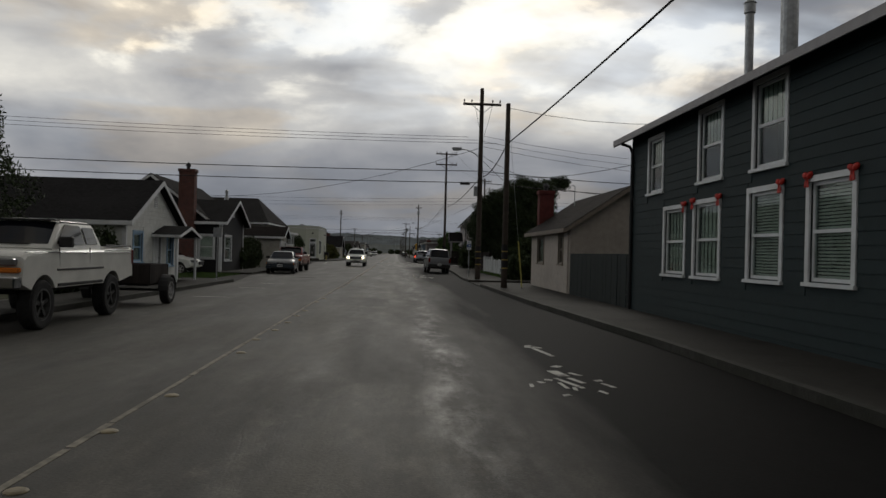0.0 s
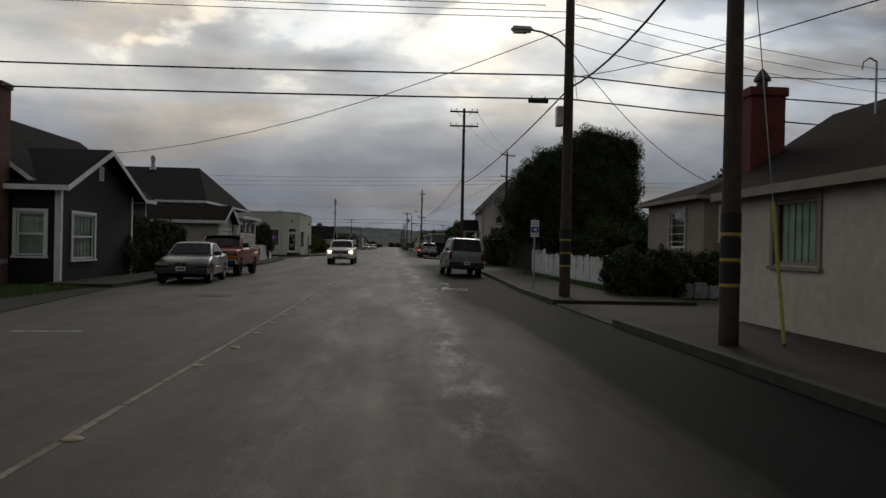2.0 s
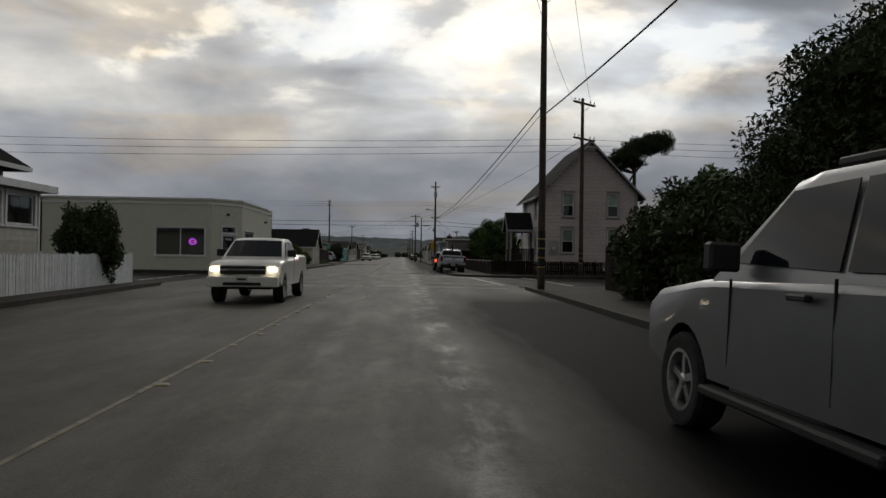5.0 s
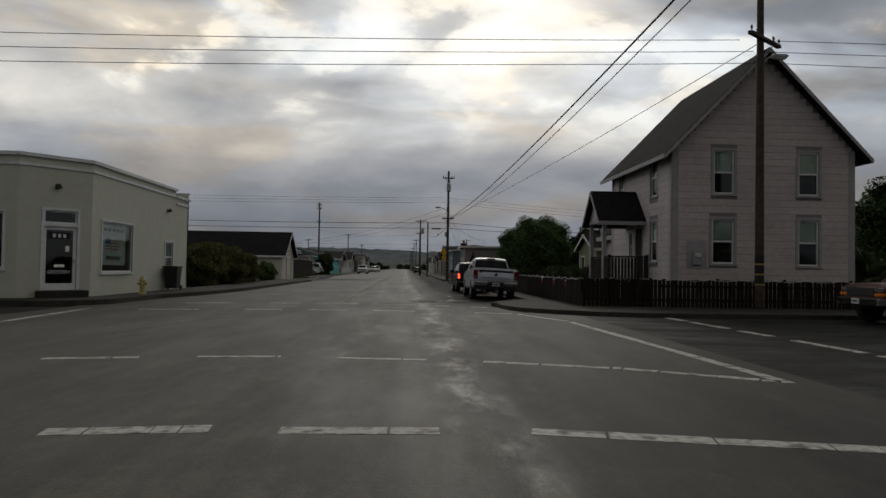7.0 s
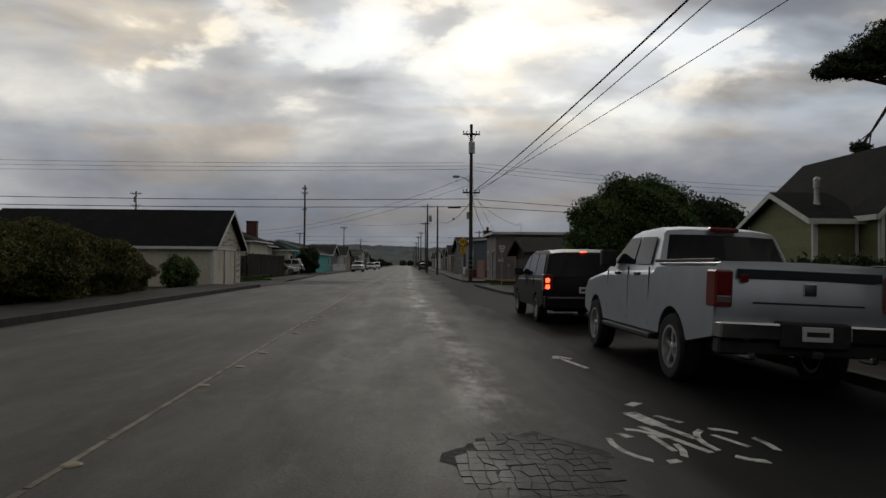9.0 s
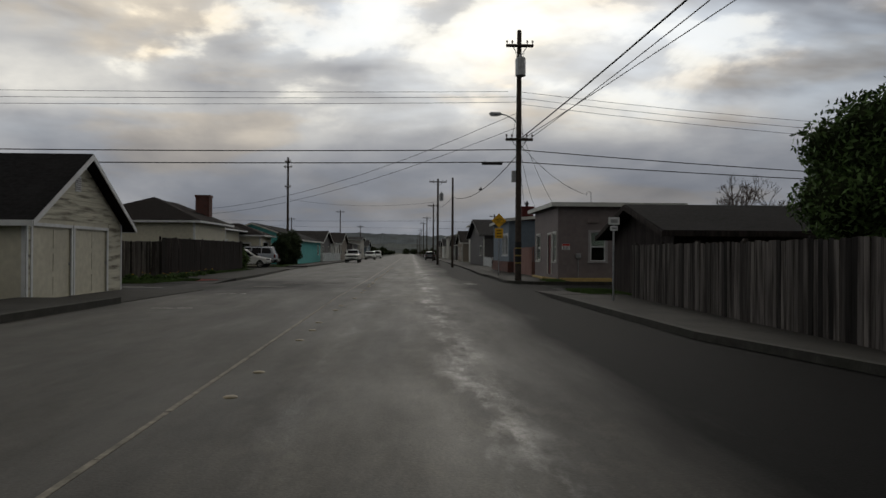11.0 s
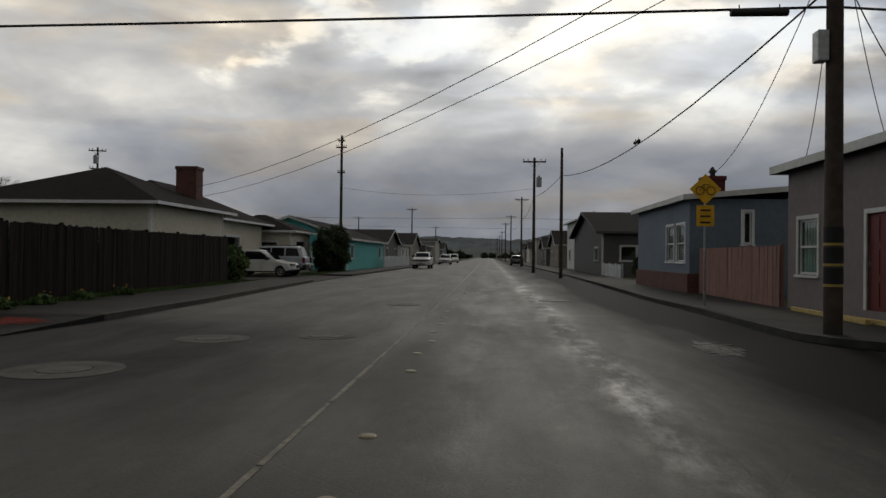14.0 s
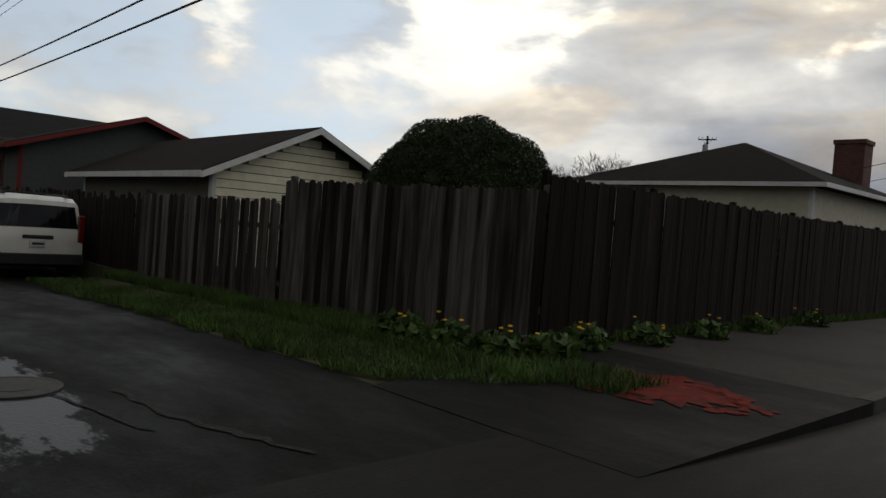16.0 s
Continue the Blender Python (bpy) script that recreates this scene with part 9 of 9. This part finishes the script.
far_woods(-60, -14, 330, 620, 46, 1, "dark trees far down the street")
far_woods(10, 70, 330, 620, 40, 2, "dark trees far down the street")
far_woods(-75, -28, 190, 320, 30, 3, "dark garden trees behind houses")
far_woods(22, 70, 160, 320, 26, 4, "dark garden trees behind houses")
far_woods(-60, -28, 20, 140, 20, 5, "dark garden trees behind houses")
far_woods(26, 60, 30, 150, 18, 6, "dark garden trees behind houses")
far_woods(-30, 30, 700, 760, 26, 7, "dark trees closing the street's end")

FAR = [  # x0, x1, y0, y1, wall top, ridge, axis, wall, roof
    (-24, -13.6, 204, 226, 2.9, 4.7, "y", P_TEAL, R_DARK), (-26, -14, 230, 243, 3.0, 4.7, "x", P_GREYHOUSE, R_BROWN), (-25, -14, 247, 257, 3.0, 4.6, "y", P_WHITEWALL, R_GREY),
    (-25, -14, 260, 274, 3.2, 5.2, "x", P_TAN, R_BROWN), (-25, -13.5, 284, 298, 3.4, 5.0, "y", P_GREYHOUSE, R_DARK), (-25, -13.5, 308, 322, 4.6, 5.4, "x", P_PALEGREY, R_GREY), (-25, -13.5, 336, 352, 3.2, 5.0, "x", P_BLUE, R_DARK),
    (9, 20, 222, 234, 5.6, 6.2, "y", P_WHITEWALL, R_GREY), (8.5, 18, 242, 254, 3.2, 5.2, "x", P_TAN, R_BROWN), (8.5, 18, 264, 276, 3.0, 4.8, "x", P_GREYHOUSE, R_DARK), (8.5, 18, 288, 300, 5.2, 6.4, "y", P_PALEGREY, R_GREY), (8.5, 18, 312, 326, 3.2, 5.0, "x", P_WHITEWALL, R_DARK), (8.5, 18, 340, 356, 3.2, 5.0, "x", P_TAN, R_DARK),
    (22, 30, 60, 70, 3.2, 5.0, "x", P_GREYHOUSE, R_DARK), (18, 27, 50, 57, 3.0, 4.9, "x", P_GREYHOUSE, R_DARK), (-34, -24, 100, 112, 3.0, 4.6, "x", P_PALEGREY, R_DARK), (-36, -26, 120, 132, 3.0, 4.8, "y", P_TAN, R_DARK),
    (-32, -22, -10, 2, 3.0, 4.8, "y", P_WHITEWALL, R_DARK), (-24, -12, -30, -16, 3.0, 5.0, "x", P_TAN, R_DARK)]
for a, b, c, d, zt, zr, ax, wm, rm in FAR:
    house("house", a, b, c, d, zt, wm, M_OFFWHITE, "plain one-family house with a shingle roof further down the street" if zt < 4 else "taller plain house further down the street", group="houses down the street",
          openings=[("E" if a < 0 else "W", c + 1.5, c + 2.9, 1.1, 2.3, "fixed"), ("E" if a < 0 else "W", d - 3.6, d - 2.2, 1.1, 2.3, "fixed"), ("S", a + 2, a + 3.4, 1.1, 2.3, "fixed"), ("S", b - 3.2, b - 1.8, 1.1, 2.3, "fixed")],
          roof={"kind": "gable", "axis": ax, "top": zr, "mat": rm, "trim": M_OFFWHITE, "ov": 0.45})
# dark house with red trim at the end of the lane
P_REDTRIM = paint("dull_red_trim", (0.15, 0.02, 0.02), 0.2)
P_CHARCOAL = paint("charcoal_siding", (0.06, 0.065, 0.07), 0.3)
house("house", -48, -37, 153.5, 162, 3.3, P_CHARCOAL, P_REDTRIM, "charcoal house with dull red trim and windows",
      openings=[("S", -40.6, -39.5, 1.8, 2.8, "fixed"), ("S", -43.2, -42.0, 1.8, 2.8, "fixed"), ("E", 157, 158, 1.6, 2.8, "fixed")], roof={"kind": "gable", "axis": "x", "top": 4.75, "mat": R_DARK, "trim": P_REDTRIM, "ov": 0.6})
house("house", -68, -54, 150.5, 164, 4.6, P_GREYHOUSE, P_GREYHOUSE, "grey house far along the lane", roof={"kind": "gable", "axis": "y", "top": 6.8, "mat": R_GREY, "ov": 0.5})

# ---- fittings on the houses ----
# porch of the lilac house
def lilac_porch():
    p = thing("porch", 9.5, 102.65, 0, 0, "dark timber porch with a small gabled roof and boarded railing", "porch")
    part("deck", bevelled(boxes((-0.85, 0.85, -1.75, 1.3, 0.9, 1.04)), 0.01), P_DARKWOOD, p)
    for i in range(5):
        part("step", bevelled(boxes((-0.7, 0.6, 1.3 + 0.27 * i, 1.57 + 0.27 * i, 0.1, 0.88 - 0.16 * i)), 0.01), P_DARKWOOD, p)
    for y in (-0.92, 1.14):
        part("post", bevelled(boxes((-0.84, -0.68, y - 0.08, y + 0.08, 1.04, 3.42)), 0.01), M_GREYTRIM, p)
    for x, y in ((-0.76, -1.7), (0.8, -1.7)):
        part("post", bevelled(boxes((x - 0.06, x + 0.06, y - 0.06, y + 0.06, 0.1, 2.05)), 0.01), P_DARKWOOD, p)
    for a, b in (((-0.8, -0.72, -1.75, 1.2), 0), ((-0.8, 0.85, -1.74, -1.66), 0)):
        part("rail", bevelled(boxes((*a, 1.93, 2.0)), 0.008), P_DARKWOOD, p)
    for i in range(21):
        y = -1.6 + 0.135 * i
        part("board", boxes((-0.79, -0.765, y - 0.05, y + 0.05, 0.12, 1.92)), P_DARKWOOD, p)
    for i in range(11):
        x = -0.62 + 0.135 * i
        part("board", boxes((x - 0.05, x + 0.05, -1.725, -1.7, 0.12, 1.92)), P_DARKWOOD, p)
    part("stair_rail", tube(bmesh.new(), (-0.72, 1.2, 1.9), (-0.72, 2.6, 1.05), 0.035, n=8), P_DARKWOOD, p)
    for i in range(5):
        y = 1.42 + 0.27 * i
        part("baluster", boxes((-0.74, -0.7, y - 0.02, y + 0.02, 0.5 - 0.08 * i, 1.76 - 0.165 * i)), P_DARKWOOD, p)
    part("beam", bevelled(boxes((-0.88, -0.66, -1.15, 1.2, 3.42, 3.56)), 0.01), M_GREYTRIM, p)
    for y in (-1.1, 1.08):
        part("beam", bevelled(boxes((-0.64, 0.84, y - 0.06, y + 0.06, 3.43, 3.55)), 0.01), P_DARKWOOD, p)
    bm = bmesh.new()
    M = Matrix(((0, 1, 0, 0), (1, 0, 0, 0), (0, 0, 1, 0), (0, 0, 0, 1)))
    prism(bm, [(-1.15, 3.57), (1.15, 3.57), (0, 4.68)], 0.08, M @ Matrix.Translation((0, -0.86, 0)))
    part("gable", fixed(bm), P_LILAC, p)
    gable_roof(p, -0.86, 0.82, -1.15, 1.15, 3.57, 4.68, "x", R_DARK, M_GREYTRIM, ov=0.26)


lilac_porch()


def meter_box():
    m = thing("meter_box", 11.35, 98.4, 1.5, 0, "grey electric meter panel on a pale grey board", "meter box")
    part("board", bevelled(boxes((-0.38, 0.38, -0.05, -0.026, 0, 1.05)), 0.006), M_GREYTRIM, m)
    part("case", bevelled(boxes((-0.18, 0.15, -0.2, -0.052, 0.15, 0.7)), 0.02), M_STEEL, m)
    bm = bmesh.new()
    lathe(bm, [(0.1, 0), (0.1, 0.06), (0.07, 0.09)], 14, Matrix.Translation((-0.02, -0.2, 0.5)) @ pose(0, 0, 0, 90, 0, 0))
    part("dial", fixed(bm), M_OFFWHITE, m)


meter_box()


def canopy():
    c = thing("porch_canopy", -9.2, 22.2, 0, 0, "small shingled porch canopy on white posts", "canopy")
    gable_roof(c, -0.05, 1.0, -1.4, 1.5, 1.95, 2.3, "x", R_DARK, M_WHITE, ov=0.12, th=0.08)
    for y in (-1.3, 1.4):
        part("post", bevelled(boxes((0.9, 0.99, y - 0.045, y + 0.045, 0.02, 1.95)), 0.008), M_WHITE, c)
    part("step", bevelled(boxes((0.0, 0.9, -0.8, 0.8, 0.0, 0.12)), 0.01), M_CONCRETE, c)


canopy()


def gable_vent(x, y, z, rz, label):
    v = thing("gable_vent", x, y, z, rz, label, "vent")
    part("frame", bevelled(boxes((-0.2, 0.2, -0.03, -0.001, 0, 0.5)), 0.005), M_WHITE, v)
    for i in range(6):
        part("slat", boxes((-0.15, 0.15, -0.045, -0.031, 0.05 + 0.07 * i, 0.085 + 0.07 * i)), M_GREYTRIM, v)


gable_vent(-9.2, 21.15, 3.05, 90, "white louvred vent in a white gable")
gable_vent(-10.9, 141.75, 3.35, 90, "small louvred vent in a peeling cream gable")
gable_vent(-10.1, 39.1, 3.5, 90, "white louvred vent in a black gable")
# attic window of the black house
attic = thing("attic_window", -14.35, 36.3, 4.2, 0, "small white attic window in a black gable", "window")
part("casing", bevelled(boxes((-0.38, 0.38, -0.04, -0.001, -0.05, 0.75)), 0.006), M_WHITE, attic)
part("pane", boxes((-0.28, 0.28, -0.05, -0.041, 0.04, 0.66)), C_GLASS, attic)
part("bar", boxes((-0.28, 0.28, -0.058, -0.051, 0.33, 0.37)), M_WHITE, attic)


def bow(y, z):
    b = thing("ribbon_bow", 6.96, y, z, 0, "red ribbon bow on a window corner", "bow", "ribbon bows")
    bm = bmesh.new()
    for sg in (-1, 1):
        k = bmesh.ops.create_icosphere(bm, subdivisions=2, radius=0.072, matrix=Matrix.Translation((-0.03, sg * 0.06, 0.015)))
        for v in k["verts"]:
            v.co.x = v.co.x * 0.55
            v.co.z = v.co.z * 0.8 + abs(v.co.y) * 0.25
    part("loops", bm, M_RIBBON, b)
    for sg in (-1, 1):
        bm = bmesh.new()
        box(bm, -0.04, -0.028, -0.026, 0.026, -0.17, 0.0, m=Matrix.Rotation(radians(14 * sg), 4, "X"))
        part("tail", fixed(bm), M_RIBBON, b)


for y, z in ((7.75, 2.78), (7.25, 2.82), (5.95, 2.82), (3.55, 2.88), (2.72, 2.9), (1.55, 2.9)):
    bow(y, z)


def stack(x, y, z, h, r, label):
    s = thing("flue_stack", x, y, z, 0, label, "flue")
    bm = bmesh.new()
    lathe(bm, [(r * 1.9, 0), (r, 0.35), (r, h - 0.4), (r * 1.05, h - 0.38)], 16)
    part("pipe", fixed(bm), M_STEEL, s)
    bm = bmesh.new()
    lathe(bm, [(r * 1.3, h - 0.36), (r * 1.3, h - 0.12), (r * 1.5, h - 0.1), (r * 0.6, h)], 16)
    part("cowl", fixed(bm), M_STEEL, s)


stack(9.5, 10.0, 5.9, 2.5, 0.11, "thin galvanised flue on a dark roof")
stack(9.7, 8.4, 5.9, 3.2, 0.2, "thick galvanised flue on a dark roof")
stack(13.5, 119.6, 3.2, 1.1, 0.09, "small metal roof vent on a yellow-green house")
stack(-15.9, 62.2, 6.15, 0.95, 0.12, "short metal flue on a hipped roof")
part_dp = thing("downspout", 6.93, 11.45, 0.1, 0, "dark downspout at a building corner", "downspout")
part("pipe", tube(bmesh.new(), (0, 0, 0), (0, 0, 4.4), 0.045, n=10), M_DARKMETAL, part_dp)
part("elbow", path_tube(bmesh.new(), [(0, 0, 4.38), (-0.08, 0, 4.55), (-0.32, 0, 4.62)], 0.045, 8), M_DARKMETAL, part_dp)
dp2 = thing("downspout", 6.95, 18.95, 0.1, 0, "beige downspout on a cottage corner", "downspout")
part("pipe", tube(bmesh.new(), (0, 0, 0), (0, 0, 2.4), 0.035, n=10), P_BEIGE, dp2)


def mast(x, y, z, h, label):
    m = thing("antenna_mast", x, y, z, 0, label, "antenna")
    part("pole", tube(bmesh.new(), (0, 0, 0), (0, 0, h), 0.02, n=8), M_STEEL, m)
    part("hook", path_tube(bmesh.new(), [(0, 0, h), (-0.12, 0, h + 0.06), (-0.24, 0, h - 0.02), (-0.26, 0, h - 0.15)], 0.016, 6), M_STEEL, m)


mast(8.6, 24.8, 3.7, 1.1, "thin steel service mast on a cottage roof")
mast(9.6, 157.0, 3.9, 0.85, "thin steel service mast on a flat roof")


# ---- signs and street furniture ----
def sign_post(x, y, h, label, plates, lean=0.0, r=0.03):
    """plates: (z0, half width, height, material, turned 45 degrees)"""
    s = thing("street_sign", x, y, 0.1, 0, label, "sign")
    part("post", tube(bmesh.new(), (0, 0, -0.1), (lean, 0, h), r, n=10), M_STEEL, s)
    for z0, w, hh, m, diamond in plates:
        bm = bmesh.new()
        if diamond:
            box(bm, -w, w, -0.045, -0.033, -w, w, m=Matrix.Translation((0, 0, z0 + w * 1.41)) @ Matrix.Rotation(radians(45), 4, "Y"))
        else:
            box(bm, -w, w, -0.045, -0.033, z0, z0 + hh)
        part("plate", bevelled(fixed(bm), 0.004), m, s)
    return s


bus = sign_post(4.9, 36.5, 2.3, "white and blue bus stop sign on a grey post", [(1.72, 0.135, 0.55, M_SIGNWHITE, False)])
part("panel", boxes((-0.12, 0.12, -0.052, -0.046, 1.86, 2.06)), M_SIGNBLUE, bus, "blue panel with a pale arrow")
bm = bmesh.new()
prism(bm, [(-0.08, 1.96), (0.05, 2.01), (0.05, 1.91)], 0.004, Matrix.Translation((0, -0.057, 0)))
part("arrow", fixed(bm), M_SIGNWHITE, bus)
for z in (1.78, 2.12, 2.18):
    part("text_bar", boxes((-0.09, 0.09, -0.05, -0.046, z, z + 0.02)), M_SIGNBLUE, bus)
bike = sign_post(5.0, 160.5, 3.65, "yellow diamond bicycle warning sign above a yellow plate", [(2.82, 0.305, 0, M_SIGNYELLOW, True), (2.22, 0.24, 0.58, M_SIGNYELLOW, False)])
for sg in (-1, 1):
    bm = bmesh.new()
    path_tube(bm, [(sg * 0.15 + 0.11 * math.cos(a), -0.05, 3.21 + 0.11 * math.sin(a)) for a in [2 * math.pi * i / 16 for i in range(17)]], 0.012, 5)
    part("bicycle_wheel", fixed(bm), M_BLACKPAINT, bike)
bm = bmesh.new()
path_tube(bm, [(-0.15, -0.05, 3.21), (-0.06, -0.05, 3.38), (0.1, -0.05, 3.38), (0.0, -0.05, 3.21), (-0.06, -0.05, 3.38)], 0.012, 5)
part("bicycle_frame", fixed(bm), M_BLACKPAINT, bike)
for z in (2.30, 2.47, 2.64):
    part("text_bar", boxes((-0.14, 0.14, -0.05, -0.046, z, z + 0.05)), M_BLACKPAINT, bike)
sign_post(-7.5, 24.3, 2.35, "grey back of a street sign on a thin post", [(1.9, 0.18, 0.42, M_STEEL, False)])
sp = sign_post(5.6, 138.2, 2.35, "white parking sign on a dark post beside a shed", [(2.0, 0.11, 0.13, M_SIGNWHITE, False), (2.17, 0.16, 0.21, M_SIGNWHITE, False)])
part("text_bar", boxes((-0.1, 0.1, -0.05, -0.046, 2.22, 2.32)), M_STEEL, sp)
part("text_bar", boxes((-0.07, 0.07, -0.05, -0.046, 2.04, 2.09)), M_STEEL, sp)


def notice(x, y, z, label):
    n = thing("notice", x, y, z, 0, label, "notice")
    part("board", boxes((-0.2, 0.2, -0.012, -0.002, 0, 0.3)), M_SIGNWHITE, n)
    part("header", boxes((-0.19, 0.19, -0.016, -0.0121, 0.2, 0.29)), M_RIBBON, n, "red header bar")
    for i in range(3):
        part("text_bar", boxes((-0.15, 0.15, -0.015, -0.0121, 0.03 + 0.055 * i, 0.055 + 0.055 * i)), M_BLACKPAINT, n)


notice(7.45, 153.3, 1.62, "white notice with red header on a mauve wall")
notice(11.2, 153.3, 1.5, "white notice with red header on a mauve wall")
ac = thing("wall_vent", 8.75, 153.3, 2.95, 0, "grey vent hood on a mauve wall", "vent")
part("hood", bevelled(boxes((-0.28, 0.28, -0.12, -0.001, 0, 0.3)), 0.02), P_PURPLE, ac)
meter = thing("gas_meter", 8.05, 153.3, 0.9, 0, "small grey gas meter on a mauve wall", "meter")
part("body", bevelled(boxes((-0.12, 0.12, -0.16, -0.001, 0.3, 0.55)), 0.03), M_STEEL, meter)
part("pipe", tube(bmesh.new(), (0, -0.06, -0.75), (0, -0.06, 0.3), 0.025, n=8), M_STEEL, meter)
# yellow timber lying along the foot of the mauve house
M_LUMBER = material("new_lumber", (0.42, 0.31, 0.12), 0.8, grain=(12, 0.25))
for i, (x0, x1, y, z, rz) in enumerate(((7.2, 12.6, 153.12, 0.02, 0), (7.4, 12.4, 153.0, 0.02, 0.6), (7.1, 11.8, 153.14, 0.14, 0))):
    lb = thing("timber_beam", (x0 + x1) / 2, y, z, rz, "pale yellow timber beam lying along a house wall", "timber", "timber by the house")
    part("beam", bevelled(boxes((-(x1 - x0) / 2, (x1 - x0) / 2, -0.05, 0.05, 0, 0.11)), 0.006), M_LUMBER, lb)
for i, (y0, y1, x) in enumerate(((153.4, 157.2, 6.85), (155.0, 159.0, 6.72))):
    lb = thing("timber_beam", x, (y0 + y1) / 2, 0.12, 3 - 5 * i, "pale yellow timber beam lying on the pavement", "timber", "timber by the house")
    part("beam", bevelled(boxes((-0.05, 0.05, -(y1 - y0) / 2, (y1 - y0) / 2, 0, 0.1)), 0.006), M_LUMBER, lb)


def hydrant(x, y, z):
    h = thing("fire_hydrant", x, y, z, 0, "pale yellow fire hydrant on the pavement", "hydrant")
    m = material("hydrant_yellow", (0.42, 0.36, 0.14), 0.5, grain=(8, 0.2))
    bm = bmesh.new()
    lathe(bm, [(0.16, 0), (0.16, 0.05), (0.1, 0.07), (0.1, 0.5), (0.13, 0.52), (0.13, 0.56), (0.1, 0.6), (0.05, 0.68), (0.03, 0.72)], 16)
    part("barrel", fixed(bm), m, h)
    for d in ((1, 0), (-1, 0), (0, -1)):
        bm = bmesh.new()
        tube(bm, (d[0] * 0.08, d[1] * 0.08, 0.42), (d[0] * 0.19, d[1] * 0.19, 0.42), 0.055, n=10)
        part("outlet", fixed(bm), m, h)


hydrant(-10.0, 100.9, 0.16)


def wall_lamp(m, label):
    """small hooded lamp on a wall whose outside is -y"""
    w = new("wall_lamp")
    w.matrix_basis = m
    tagged(w, label, "wall lamp")
    part("plate", bevelled(boxes((-0.07, 0.07, -0.03, -0.002, -0.09, 0.09)), 0.008), M_DARKMETAL, w)
    bm = bmesh.new()
    lathe(bm, [(0.04, 0.1), (0.10, 0.02), (0.11, -0.06), (0.09, -0.06)], 12, Matrix.Translation((0, -0.13, 0)))
    part("hood", fixed(bm), M_DARKMETAL, w)


wall_lamp(pose(-10.95, 106.6, 3.9, 0, 0, 90), "small dark hooded lamp on a cream shop wall")
wall_lamp(pose(-11.75, 97.37, 4.0, 0, 0, 51), "small dark hooded lamp above a shop door")


def wheelie_bin(x, y, z):
    b = thing("refuse_bin", x, y, z, 0, "black plastic refuse bin on the pavement", "bin")
    bm = boxes((-0.33, 0.33, -0.36, 0.36, 0.08, 1.05))
    for v in bm.verts:
        if v.co.z < 0.5:
            v.co.x *= 0.8
            v.co.y *= 0.8
    part("body", bevelled(bm, 0.03), C_TRIM, b)
    part("lid", bevelled(boxes((-0.36, 0.36, -0.4, 0.38, 1.055, 1.12)), 0.02), C_TRIM, b)
    for sg in (-1, 1):
        part("wheel", fixed(tube(bmesh.new(), (sg * 0.27, 0.32, 0.12), (sg * 0.33, 0.32, 0.12), 0.12, n=14)), C_TYRE, b)
    part("handle", fixed(tube(bmesh.new(), (-0.28, 0.42, 1.02), (0.28, 0.42, 1.02), 0.018, n=8)), C_TRIM, b)


wheelie_bin(-10.5, 106.2, 0.16)


def ornament(y):
    o = thing("ornament", 6.6, y, 0.62, 0, "small red and white festive figure-shaped hanging on a fence".replace("figure-shaped", "stocking"), "ornament", "fence ornaments")
    bm = bmesh.new()
    box(bm, -0.03, 0.0, -0.05, 0.05, 0.12, 0.36)
    box(bm, -0.03, 0.0, -0.05, 0.13, 0.04, 0.13)
    o.matrix_basis = o.matrix_basis @ Matrix.Translation((0, 0, 0.14)) @ Matrix.Scale(0.6, 4)
    part("stocking", fixed(bm), M_RIBBON, o)
    part("cuff", bevelled(boxes((-0.04, 0.006, -0.06, 0.06, 0.34, 0.42)), 0.008), M_SIGNWHITE, o)


for y in (99.4, 101.6, 104.2):
    ornament(y)


def fairy_string(points, label):
    """thin pale cord in shallow loops along a fence top, with small unlit bulbs"""
    f = thing("light_string", 0, 0, 0, 0, label, "light string")
    bm, bulbs = bmesh.new(), bmesh.new()
    for a, b in zip(points, points[1:]):
        a, b = Vector(a), Vector(b)
        n = max(1, round((b - a).length / 1.2))
        for i in range(n):
            p, q = a.lerp(b, i / n), a.lerp(b, (i + 1) / n)
            pts = [p.lerp(q, k / 6) - Vector((0, 0, 0.28 * (k / 6) * (1 - k / 6))) for k in range(7)]
            path_tube(bm, pts, 0.006, 5)
            for c in pts[1:6:2]:
                lathe(bulbs, [(0.004, -0.03), (0.011, -0.02), (0.009, 0.0)], 6, Matrix.Translation(c))
    part("cord", fixed(bm), M_SIGNWHITE, f)
    part("bulbs", fixed(bulbs), M_CURTAIN, f, "small pale bulbs, unlit")


fairy_string([(6.6, 117.5, 1.12), (6.6, 97.1, 1.12), (16.0, 96.98, 1.12)], "pale festive light string looped along a low wooden fence")
